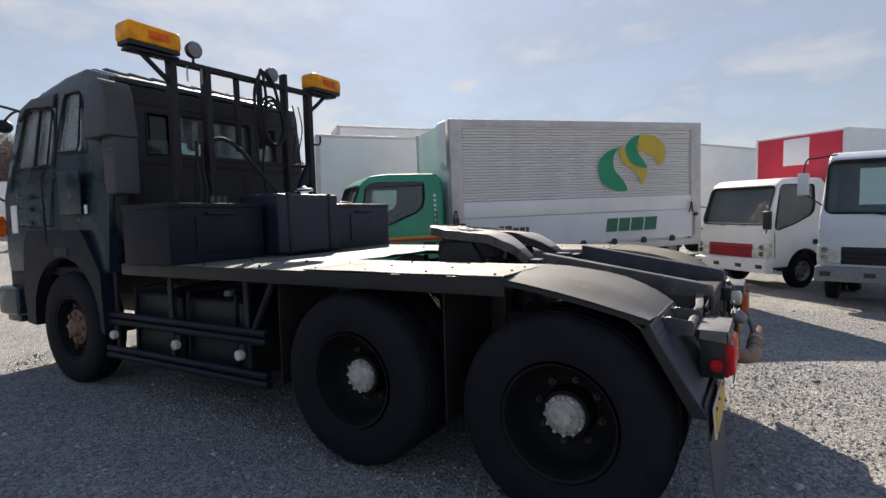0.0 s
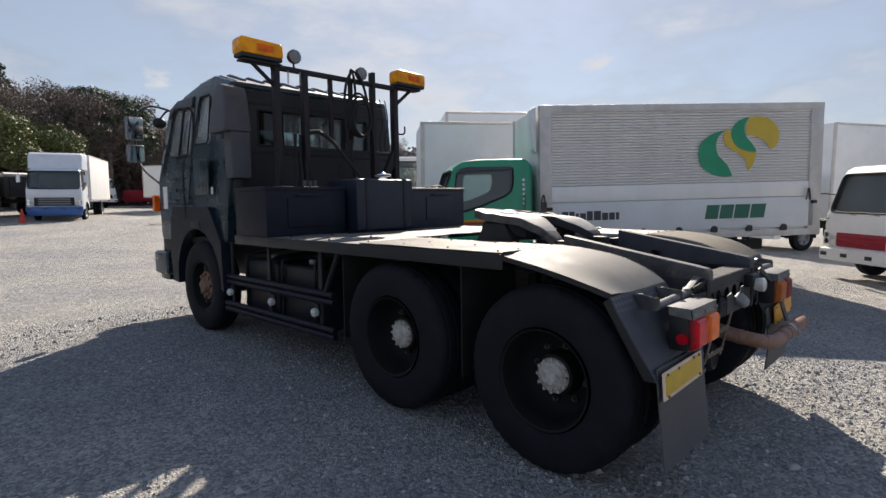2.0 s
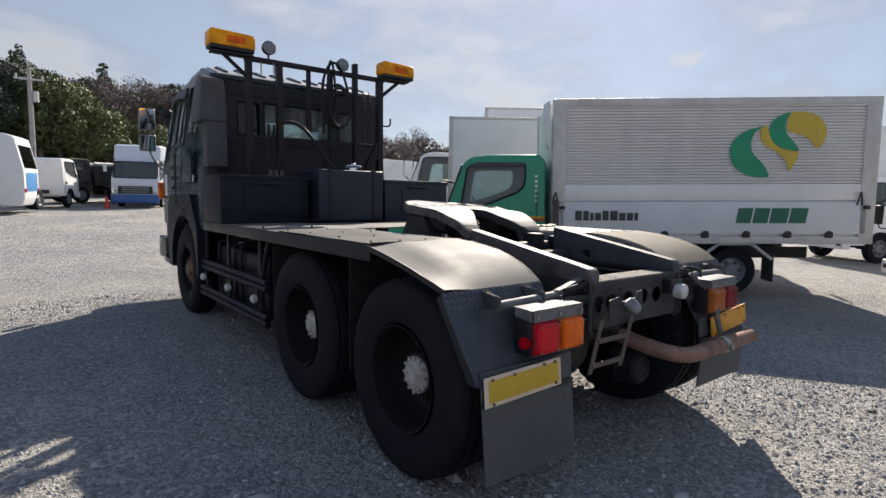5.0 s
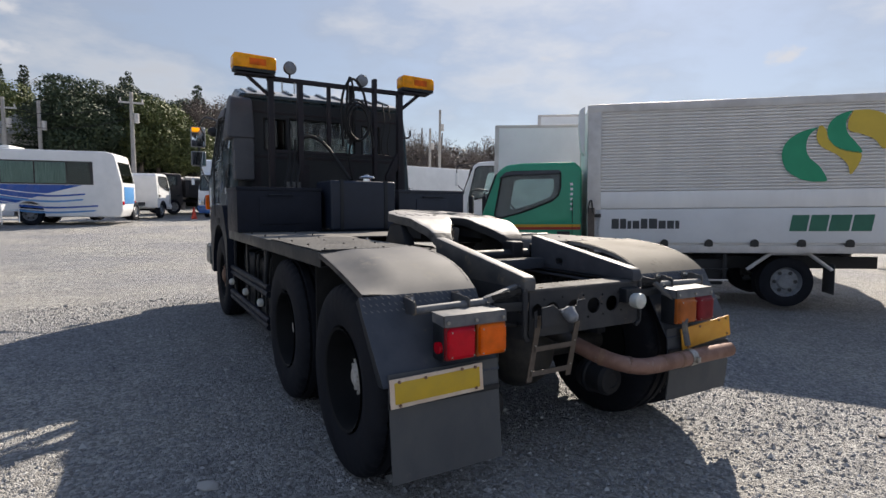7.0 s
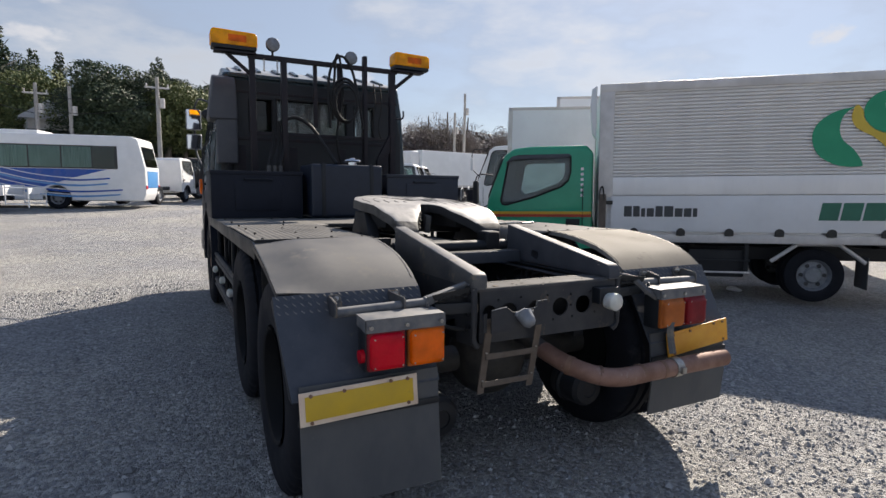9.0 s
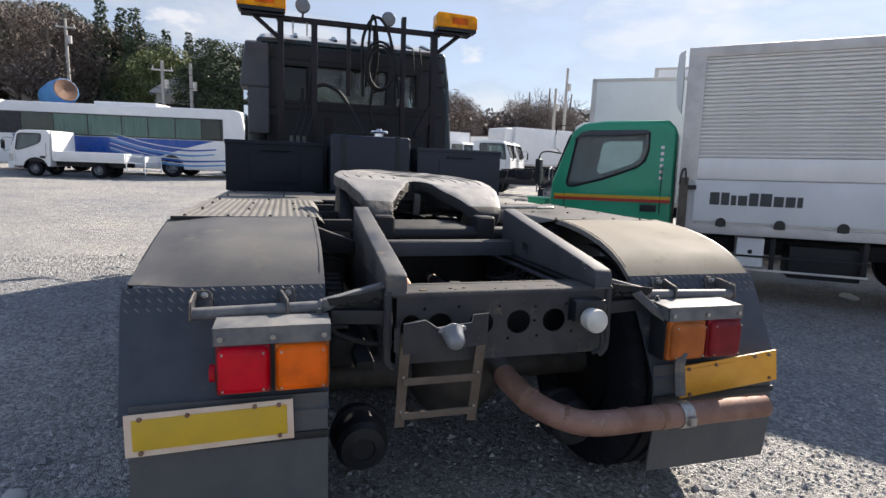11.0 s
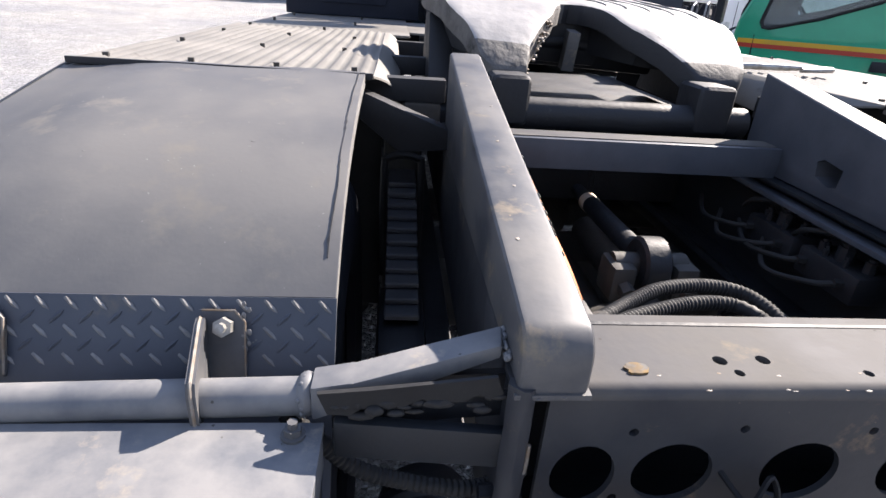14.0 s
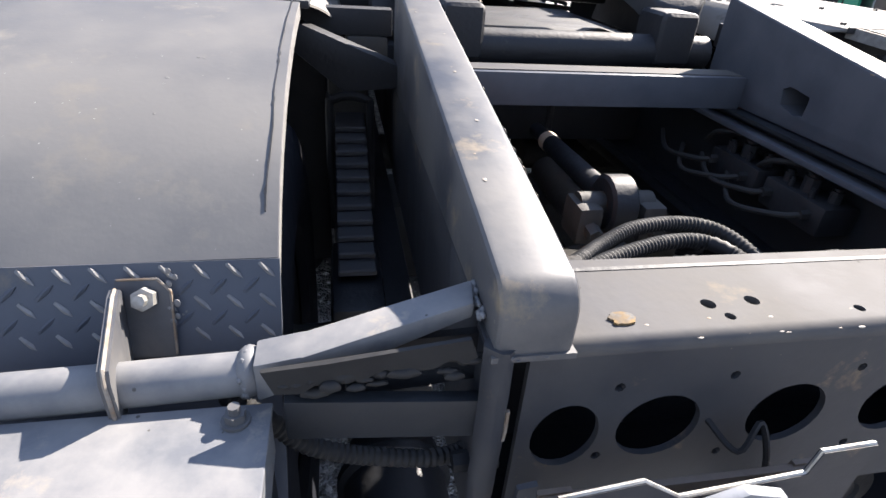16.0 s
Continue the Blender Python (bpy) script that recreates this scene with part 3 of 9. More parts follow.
def plate(bm, outer, holes, axis, a, b):
    """A flat plate with holes through it."""
    w = bmesh.new()
    edges = []
    for loop in (outer, *holes):
        vs = [w.verts.new(spot3(axis, a, u, v)) for u, v in loop]
        edges += [w.edges.new((vs[i], vs[(i + 1) % len(vs)])) for i in range(len(vs))]
    bmesh.ops.triangle_fill(w, use_beauty=True, edges=edges)
    ext = bmesh.ops.extrude_face_region(w, geom=w.faces[:])
    d = Vector(spot3(axis, b - a, 0, 0))
    bmesh.ops.translate(w, vec=d, verts=[v for v in ext["geom"] if isinstance(v, bmesh.types.BMVert)])
    bmesh.ops.recalc_face_normals(w, faces=w.faces[:])
    join(bm, w)


def lathe(bm, prof, c, axis="x", seg=32, s=1):
    """prof: (along, radius) pairs, turned round an axis through c."""
    rings = []
    for a, r in prof:
        ring = []
        for k in range(seg):
            t = 2 * math.pi * k / seg
            o = spot3(axis, s * a, r * math.cos(t), r * math.sin(t))
            ring.append(bm.verts.new((c[0] + o[0], c[1] + o[1], c[2] + o[2])))
        rings.append(ring)
    for p, q in zip(rings, rings[1:]):
        for k in range(seg):
            bm.faces.new((p[k], p[(k + 1) % seg], q[(k + 1) % seg], q[k]))
    return rings


def sheet(bm, line, axis, a, b, thick, n=1):
    """A bent sheet: an open line in the two other axes, drawn along axis, with thickness."""
    pts = [Vector((u, v)) for u, v in line]
    nor = []
    for i in range(len(pts)):
        d = (pts[min(i + 1, len(pts) - 1)] - pts[max(i - 1, 0)]).normalized()
        nor.append(Vector((-d.y, d.x)))
    back = [p - q * thick for p, q in zip(pts, nor)]
    prism(bm, [tuple(p) for p in pts] + [tuple(p) for p in back[::-1]], axis, a, b)


def finish(bm, name, material, angle=0.6):
    bmesh.ops.recalc_face_normals(bm, faces=bm.faces[:])
    for f in bm.faces:
        f.smooth = True
    for e in bm.edges:
        e.smooth = len(e.link_faces) == 2 and e.calc_face_angle(0) < angle
    me = bpy.data.meshes.new(name)
    bm.to_mesh(me)
    bm.free()
    me.materials.append(material)
    return me


def part(name, bm, material, parent, label="", angle=0.6):
    ob = new(name, finish(bm, name, material, angle))
    ob.parent = parent
    if label:
        ob["label"] = label
    return ob


def thing(name, label, category, m=None, group="", kind=""):
    ob = new(name)
    ob.empty_display_size = 0.2
    if m is not None:
        ob.matrix_world = m
    return tagged(ob, label, category, group, kind)


def solo(name, bm, material, label, category, m=None, group="", kind="", angle=0.6):
    ob = new(name, finish(bm, name, material, angle))
    if m is not None:
        ob.matrix_world = m
    return tagged(ob, label, category, group, kind)


def cut(bm, cutters):
    """bm with the solids of the cutters taken away; returns a new bmesh."""
    def temp(b):
        me = bpy.data.meshes.new("tmp")
        bmesh.ops.recalc_face_normals(b, faces=b.faces[:])
        b.to_mesh(me)
        b.free()
        return new("tmp", me)
    base, obs = temp(bm), [temp(c) for c in cutters]
    for o in obs:
        md = base.modifiers.new("cut", "BOOLEAN")
        md.operation, md.solver, md.object = "DIFFERENCE", "EXACT", o
    bpy.context.view_layer.update()
    me = bpy.data.meshes.new_from_object(base.evaluated_get(bpy.context.evaluated_depsgraph_get()))
    out = bmesh.new()
    out.from_mesh(me)
    for o in [base, *obs]:
        d = o.data
        bpy.data.objects.remove(o)
        bpy.data.meshes.remove(d)
    bpy.data.meshes.remove(me)
    return out

# ---- ground ----
def smooth(a, b, v):
    t = min(1, max(0, (v - a) / (b - a)))
    return t * t * (3 - 2 * t)


def ground_z(x, y):
    """The yard: it falls a little past the tractor's nose and towards the parked lorries, and rises far off."""
    z = -0.037 - 0.09 * smooth(4.0, 9.0, y) - 0.03 * smooth(-1.2, 1.2, x) * (1 - smooth(-0.6, 1.5, y)) - 0.20 * smooth(1.8, 5.0, x) * (1 - smooth(9, 16, y))
    return z + 0.23 * smooth(9, 27, y) + 0.35 * smooth(27, 42, y)


def build_ground():
    def axis(lo, hi, fine, far):
        near = list(np.arange(lo, hi + 0.001, fine))
        out, step, v = [], fine, hi
        while v < far:
            step *= 1.35
            v += step
            out.append(v)
        back, step, v = [], fine, lo
        while v > -far:
            step *= 1.35
            v -= step
            back.append(v)
        return back[::-1] + near + out
    xs, ys = axis(-6, 8, 0.25, 1500), axis(-6, 8, 0.25, 1500)
    verts = [(x, y, ground_z(x, y) + 0.012 * noise.noise((x * 0.7, y * 0.7, 0)) * (1 if abs(x) < 30 else 0)) for y in ys for x in xs]
    n = len(xs)
    faces = [(j * n + i, j * n + i + 1, (j + 1) * n + i + 1, (j + 1) * n + i) for j in range(len(ys) - 1) for i in range(n - 1)]
    me = bpy.data.meshes.new("ground")
    me.from_pydata(verts, [], faces)
    me.materials.append(M["gravel"])
    me.polygons.foreach_set("use_smooth", [True] * len(faces))
    tagged(new("ground", me), "grey crushed-stone gravel yard, dry and dusty", "ground", kind="structure")


build_ground()


def build_stones():
    """Loose stones lying on the yard near the tractor."""
    rng = np.random.default_rng(4)
    shape = np.array([(1, 0, 0), (-1, 0, 0), (0, 1, 0), (0, -1, 0), (0, 0, 1), (0, 0, -0.6)], float)
    tris = np.array([(0, 2, 4), (2, 1, 4), (1, 3, 4), (3, 0, 4), (2, 0, 5), (1, 2, 5), (3, 1, 5), (0, 3, 5)])
    n = 84000
    x = np.concatenate([rng.uniform(-4.6, 3.0, n // 2), rng.normal(0.6, 3.2, n // 2)])
    y = np.concatenate([rng.uniform(-2.6, 6.5, n // 2), rng.normal(-0.3, 2.2, n // 2)])
    size = rng.lognormal(-4.72, 0.45, n)
    ang = rng.uniform(0, 6.283, n)
    squash = rng.uniform(0.5, 1.0, (n, 3)) * size[:, None]
    squash[:, 2] *= 0.7
    jit = rng.uniform(0.7, 1.3, (n, 6, 1))
    v = shape[None] * jit * squash[:, None]
    c, s = np.cos(ang)[:, None], np.sin(ang)[:, None]
    vx, vy = v[..., 0] * c - v[..., 1] * s, v[..., 0] * s + v[..., 1] * c
    gz = np.array([ground_z(a, b) + 0.012 * noise.noise((a * 0.7, b * 0.7, 0)) for a, b in zip(x, y)])
    pts = np.stack([vx + x[:, None], vy + y[:, None], v[..., 2] + gz[:, None] + 0.15 * size[:, None]], -1).reshape(-1, 3)
    faces = (tris[None] + 6 * np.arange(n)[:, None, None]).reshape(-1, 3)
    me = bpy.data.meshes.new("gravel_stones")
    me.from_pydata(pts.tolist(), [], faces.tolist())
    me.materials.append(M["stone"])
    tagged(new("gravel_stones", me), "loose angular grey gravel stones scattered on the yard", "gravel", kind="stuff")


build_stones()

# ---- tractor unit ----
# Its own axes: x to its right, y ahead, origin on the ground under the rear axle; it stands slightly nose down.
tractor = thing("tractor_truck", "black six-wheel tractor unit with amber beacons, parked on gravel", "truck", pose(0, 0, 0, -1.0, 0, 0))
T = tractor


def tyre_profile(r, w, rim):
    h = w / 2
    return [(h - 0.035, rim), (h - 0.012, rim + 0.012), (h, rim + 0.06), (h + 0.004, rim + 0.10), (h - 0.002, r - 0.055), (h - 0.012, r - 0.028), (h - 0.03, r - 0.008),
            (h * 0.62, r), (h * 0.58, r - 0.013), (h * 0.48, r - 0.013), (h * 0.44, r + 0.002), (h * 0.12, r + 0.004), (h * 0.08, r - 0.013), (-h * 0.08, r - 0.013),
            (-h * 0.12, r + 0.004), (-h * 0.44, r + 0.002), (-h * 0.48, r - 0.013), (-h * 0.58, r - 0.013), (-h * 0.62, r), (-h + 0.03, r - 0.008), (-h + 0.012, r - 0.028),
            (-h + 0.002, r - 0.055), (-h - 0.004, rim + 0.10), (-h, rim + 0.06), (-h + 0.012, rim + 0.012), (-h + 0.035, rim)]


def tyre(bm, r, w, c, s):
    """A tyre turned round x, with grooves cut across both shoulders."""
    prof = tyre_profile(r, w, 0.290)
    rings = lathe(bm, prof, c, "x", 168, s)
    for (_, rad), ring in zip(prof, rings):
        if rad > r - 0.03 and rad < r + 0.001:
            for k in range(0, 168, 4):
                v = ring[k]
                d = Vector((0, v.co.y - c[1], v.co.z - c[2])).normalized()
                v.co -= d * 0.009


def rear_wheel(s, y):
    """A dual rear wheel: dished rim, two tyres, hub and nuts. s: -1 the left side."""
    zc = 0.498 if y < 0.5 else 0.530
    bm = bm_new()
    prof = [(0.135, 0.292), (0.128, 0.278), (0.10, 0.272), (0.02, 0.262), (-0.045, 0.245), (-0.085, 0.20), (-0.098, 0.12), (-0.10, 0.0)]
    lathe(bm, prof, (s * 1.125, y, zc), "x", 48, s)
    wheel = part("rear_wheel", bm, M["rimblack"], T, "black deep-dished steel wheel with twin tyres")
    for off, nm in ((1.125, "outer_tyre"), (0.805, "inner_tyre")):
        bm = bm_new()
        tyre(bm, 0.535, 0.275, (s * off, y, zc), s)
        part(nm, bm, M["tyre"], wheel, "worn dusty black rubber tyre")
    bm = bm_new()
    lathe(bm, [(-0.16, 0.30), (-0.19, 0.28), (-0.42, 0.27), (-0.42, 0.0)], (s * 1.125, y, zc), "x", 32, s)
    part("inner_rim", bm, M["rimblack"], wheel)
    bm = bm_new()
    lathe(bm, [(-0.098, 0.135), (-0.04, 0.128), (0.006, 0.122), (0.012, 0.104)], (s * 1.125, y, zc), "x", 28, s)
    part("hub_barrel", bm, M["rimblack"], wheel)
    bm = bm_new()
    lathe(bm, [(0.010, 0.104), (0.022, 0.100), (0.03, 0.088), (0.042, 0.080), (0.05, 0.055), (0.06, 0.045), (0.062, 0.0)], (s * 1.125, y, zc), "x", 28, s)
    part("hub", bm, M["hub"], wheel, "dirty white hub with a ring of bolts")
    for k in range(12):
        t = 2 * math.pi * k / 12
        bm = bm_new()
        cyl(bm, (s * 1.14, y + 0.094 * math.cos(t), zc + 0.094 * math.sin(t)), (s * 1.163, y + 0.094 * math.cos(t), zc + 0.094 * math.sin(t)), 0.011, 6)
        part("hub_bolt", bm, M["hub"], wheel)
    for k in range(8):
        t = 2 * math.pi * k / 8 + 0.2
        bm = bm_new()
        p = Vector((s * 1.03, y + 0.168 * math.cos(t), zc + 0.165 * math.sin(t)))
        cyl(bm, p, p + Vector((s * 0.03, 0, 0)), 0.021, 6)
        cyl(bm, p, p + Vector((s * 0.05, 0, 0)), 0.011, 8)
        part("wheel_nut", bm, M["grime"], wheel)


def front_wheel(s):
    y, zc = 4.74, 0.560
    bm = bm_new()
    lathe(bm, [(0.12, 0.292), (0.115, 0.278), (0.03, 0.268), (0.0, 0.25), (0.045, 0.20), (0.062, 0.15), (0.062, 0.0)], (s * 1.105, y, zc), "x", 48, s)
    wheel = part("front_wheel", bm, M["rimblack"], T, "dark steel front wheel with a rusty centre")
    bm = bm_new()
    tyre(bm, 0.528, 0.27, (s * 1.105, y, zc), s)
    part("tyre", bm, M["tyre"], wheel, "worn dusty black rubber tyre")
    bm = bm_new()
    lathe(bm, [(0.06, 0.165), (0.068, 0.16), (0.07, 0.10), (0.085, 0.09), (0.115, 0.075), (0.125, 0.05), (0.127, 0.0)], (s * 1.105, y, zc), "x", 28, s)
    part("hub", bm, M["rust"], wheel, "brown rusted hub")
    for k in range(8):
        t = 2 * math.pi * k / 8
        bm = bm_new()
        p = Vector((s * 1.17, y + 0.13 * math.cos(t), zc + 0.13 * math.sin(t)))
        cyl(bm, p, p + Vector((s * 0.03, 0, 0)), 0.02, 6)
        part("wheel_nut", bm, M["rust"], wheel)
        bm = bm_new()
        q = Vector((s * 1.112, y + 0.215 * math.cos(t + 0.4), zc + 0.215 * math.sin(t + 0.4)))
        cyl(bm, q, q + Vector((s * 0.04, 0, 0)), 0.026, 12)
        part("hand_hole", bm, M["interior"], wheel)


for side in (-1, 1):
    for yy in (0.0, 1.305):
        rear_wheel(side, yy)
    front_wheel(side)

# axles, springs, chassis
for yy in (0.0, 1.30):
    bm = bm_new()
    cyl(bm, (-0.95, yy, 0.5), (0.95, yy, 0.5), 0.075, 16)
    ball(bm, (0, yy, 0.5), 0.24, 20, (1, 0.9, 1))
    part("rear_axle", bm, M["grime"], T, "greasy black axle casing")
bm = bm_new()
box(bm, -0.95, 0.95, 4.67, 4.81, 0.44, 0.56, 0.02)
part("front_axle", bm, M["grime"], T)

for s in (-1, 1):
    # trunnion leaf springs, the longest leaf lowest, stepped ends
    bm = bm_new()
    for k in range(11):
        half, z0 = 0.67 - 0.044 * k, 0.738 + 0.0158 * k
        box(bm, s * 0.515, s * 0.594, 0.65 - half, 0.65 + half, z0 - 0.0145, z0, 0.003, 1)
    part("leaf_spring", bm, M["spring"], T, "stack of black leaf springs")
    for yy in (0.43, 0.87):
        bm = bm_new()
        tube(bm, [(s * 0.607, yy, 0.60), (s * 0.607, yy, 0.93), (s * 0.595, yy, 0.965), (s * 0.555, yy, 0.975), (s * 0.515, yy, 0.965), (s * 0.503, yy, 0.93), (s * 0.503, yy, 0.60)], 0.011, 8, 3)
        part("spring_clip", bm, M["chassis"], T)
    bm = bm_new()
    box(bm, s * 0.50, s * 0.61, 0.55, 0.76, 0.36, 0.99, 0.015)
    part("spring_saddle", bm, M["grime"], T)
    # dark blocks and a bar added to shade the gap beside the spring
    bm = bm_new()
    box(bm, s * 0.50, s * 0.61, -0.12, 0.16, 0.58, 0.712, 0.02)
    part("spring_seat", bm, M["chassis"], T, "greasy axle spring seat, added to darken the gap")
    bm = bm_new()
    box(bm, s * 0.45, s * 0.64, 1.08, 1.5, 0.58, 0.715, 0.02)
    part("spring_seat", bm, M["grime"], T, "greasy axle spring seat, added to darken the gap")
    bm = bm_new()
    box(bm, s * 0.434, s * 0.512, -0.28, 1.55, 0.62, 0.66, 0.01)
    part("rail_bracket", bm, M["chassis"], T)
    # chassis rail: a channel
    bm = bm_new()
    prism(bm, [(s * 0.35, 1.02), (s * 0.433, 1.02), (s * 0.433, 0.74), (s * 0.35, 0.74), (s * 0.35, 0.748), (s * 0.425, 0.748), (s * 0.425, 1.012), (s * 0.35, 1.012)], "y", -0.50, 5.9)
    part("chassis_rail", bm, M["black"], T, "black painted steel chassis rail")

# guide ramps on the rails
for s in (-1, 1):
    xi, xo = s * 0.376, s * 0.452
    roll = [(-0.575 - 0.036 * math.sin(radians(a)), 1.0605 + 0.036 * math.cos(radians(a))) for a in range(0, 91, 15)]
    bm = bm_new()
    prism(bm, [(0.36, 1.256), (-0.52, 1.107)] + roll + [(-0.611, 1.024), (-0.50, 1.022), (0.30, 1.022), (0.36, 1.04)], "x", xi, xo)
    es = [e for e in bm.edges if abs(e.verts[0].co.x - e.verts[1].co.x) < 1e-6]
    bmesh.ops.bevel(bm, geom=es, offset=0.008, segments=3, profile=0.5, affect="EDGES")
    pocket = bm_new()
    prism(pocket, [(0.012, 1.060), (0.035, 1.054), (0.080, 1.066), (0.088, 1.098), (0.070, 1.108), (0.010, 1.100)], "x", s * 0.36, s * 0.446)
    # the right ramp's colour is darker: the shade on its inner face is painted
    ramp = part("guide_ramp", cut(bm, [pocket]), M["greysteel"] if s < 0 else M["ramp"], T, "sloping grey-black steel guide ramp", 0.45)
    bm = bm_new()
    prism(bm, [(0.34, 1.08), (-0.44, 1.03), (-0.585, 1.025), (-0.585, 0.96), (-0.50, 0.88), (-0.30, 0.80), (0.34, 0.80)], "x", xo - s * 0.010, xo - s * 0.001)
    part("side_plate", bm, M["frontplate"], ramp)
    bm = bm_new()
    rr = np.random.default_rng(40 + s)
    for k in range(7):
        yy = rr.uniform(-0.57, 0.30)
        zz = np.interp(yy, [-0.52, 0.36], [1.107, 1.256]) if yy > -0.52 else 1.0985
        ball(bm, (rr.uniform(min(xi, xo) + 0.01, max(xi, xo) - 0.01), yy, zz), rr.uniform(0.0012, 0.0030), 6, (1, 1.9, 0.12))
    for k in range(9):
        yy = rr.uniform(-0.60, -0.1)
        zz = np.interp(yy, [-0.52, 0.36], [1.104, 1.253]) if yy > -0.52 else 1.088
        ball(bm, (xi, yy, zz - 0.002), rr.uniform(0.002, 0.0045), 6, (0.25, 2.6, 0.6))
    part("paint_chips", bm, M["bareedge"], ramp, "chipped paint")["kind"] = "stuff"
    # lower ledge inside the ramp
    bm = bm_new()
    box(bm, s * 0.335, s * 0.376, -0.45, 0.42, 0.985, 0.997, 0.002)
    part("ledge", bm, M["ramp"], T)

# rear cross member with pressed holes; front painted in shade, top flange sunlit
bm = bm_new()
holes = [circle(cx, 0.898, 0.049, 0.046, 26) for cx in (-0.250, -0.090, 0.063, 0.212)] + [circle(-0.358, 0.896, 0.038, 0.046, 24)]
small = [circle(cx, cz, 0.006, n=8) for cx, cz in ((-0.31, 0.962), (-0.18, 0.966), (-0.02, 0.962), (0.13, 0.955), (0.26, 0.96), (0.14, 0.84), (0.02, 0.835), (-0.16, 0.845), (0.29, 0.85), (-0.315, 0.86), (0.128, 0.90), (0.275, 0.90))]
plate(bm, [(-0.412, 0.76), (0.43, 0.76), (0.43, 1.007), (-0.412, 1.007)], holes + small, "y", -0.6015, -0.5935)
part("rear_cross_member", bm, M["frontplate"], T, "black pressed steel rear cross member with round holes, darkened as shaded")
bm = bm_new()
sheet(bm, [(-0.6015, 1.006)] + [(-0.5875 - 0.014 * math.cos(radians(a)), 1.0095 + 0.014 * math.sin(radians(a))) for a in range(0, 91, 10)] + [(-0.52, 1.0235), (-0.46, 1.026)], "x", -0.43, 0.43, 0.008)
drills = []
for hx, hy, hr in ((-0.200, -0.552, 0.0085), (-0.1455, -0.550, 0.0085), (-0.189, -0.5745, 0.006), (-0.030, -0.574, 0.006), (0.014, -0.575, 0.006), (0.105, -0.552, 0.004), (0.20, -0.550, 0.006), (0.215, -0.553, 0.005), (0.235, -0.558, 0.006)):
    d = bm_new()
    cyl(d, (hx, hy, 0.99), (hx, hy, 1.05), hr, 12)
    drills.append(d)
part("cross_member_top", cut(bm, drills), M["flange"], T, "scuffed top flange with bolt holes, sunlight painted paler")
rim_noise = [(-0.308 + 0.014 * math.cos(a) * (1 + 0.35 * noise.noise((math.cos(a) * 2, math.sin(a) * 2, 1))), -0.570 + 0.010 * math.sin(a) * (1 + 0.4 * noise.noise((math.cos(a) * 2, math.sin(a) * 2, 5)))) for a in np.linspace(0, 6.283, 23)[:-1]]
bm = bm_new()
prism(bm, rim_noise, "z", 1.018, 1.0262)
part("rust_patch", bm, M["rustspot"], T, "small orange rust spot")
rngc = np.random.default_rng(91)
bm = bm_new()
for k in range(26):
    px, u = rngc.uniform(-0.36, 0.40), rngc.uniform(0, 1)
    if rngc.random() < 0.8:
        ball(bm, (px, -0.598 + rngc.uniform(-0.002, 0.002), 1.0185), rngc.uniform(0.0008, 0.0024), 6, (2.0, 0.8, 0.5))
    else:
        ball(bm, (px, rngc.uniform(-0.585, -0.565), 1.0235), rngc.uniform(0.0010, 0.0020), 6, (1.8, 1, 0.25))
chips = part("paint_chips", bm, M["bareedge"], T, "chipped paint along the bent edge")
chips["kind"] = "stuff"
# base, and an unseen back plate added to keep the holes dark
bm = bm_new()
box(bm, -0.43, 0.43, -0.585, -0.47, 0.755, 0.765)
box(bm, -0.43, 0.43, -0.483, -0.476, 0.765, 1.026)
part("cross_member_base", bm, M["chassis"], T)
# outer end plates of the rear frame
for s in (-1, 1):
    bm = bm_new()
    prism(bm, [(-0.60, 1.03), (-0.60, 0.80), (-0.585, 0.75), (-0.45, 0.74), (-0.40, 1.02)], "x", s * 0.436, s * 0.452, 0.004)
    tube(bm, [(s * 0.444, -0.602, 1.03), (s * 0.444, -0.606, 0.9), (s * 0.444, -0.604, 0.78), (s * 0.42, -0.598, 0.745)], 0.0145, 12)
    for v in bm.verts:
        if v.co.y < -0.59:
            v.co += Vector((1, 1, 0)) * 0.0035 * noise.noise((v.co.x * 60, v.co.y * 60, v.co.z * 22))
    fe = part("frame_end", bm, M["frontplate"], T, "welded grey frame end plate")
    for bz in (0.905, 0.84):
        bm = bm_new()
        cyl(bm, (s * 0.418, -0.577, bz), (s * 0.452, -0.577, bz), 0.010, 6)
        cyl(bm, (s * 0.452, -0.575, bz), (s * 0.470, -0.575, bz), 0.012, 6)
        part("frame_bolt", bm, M["chassis"], fe)
    bm = bm_new()
    prism(bm, [(s * 0.374, 1.018), (s * 0.455, 1.018), (s * 0.455, 1.0245), (s * 0.374, 1.0245)], "y", -0.614, -0.56)
    rl_ = np.random.default_rng(70 + s)
    for k in range(26):
        ball(bm, (s * (0.376 + 0.003 * k), -0.612 + rl_.uniform(-0.002, 0.002), 1.021 + rl_.uniform(-0.002, 0.003)), rl_.uniform(0.0014, 0.0026), 6, (1.4, 1, 0.8))
    part("ramp_weld", bm, M["greysteel"], fe, "ragged rusty weld under the ramp end")
    bm = bm_new()
    tube(bm, [(s * 0.431, -0.612, 0.955), (s * 0.431, -0.613, 0.93), (s * 0.432, -0.613, 0.915)], 0.0028, 5, 2)
    part("worn_edge", bm, M["bareedge"], fe, "rusty rubbed edge")

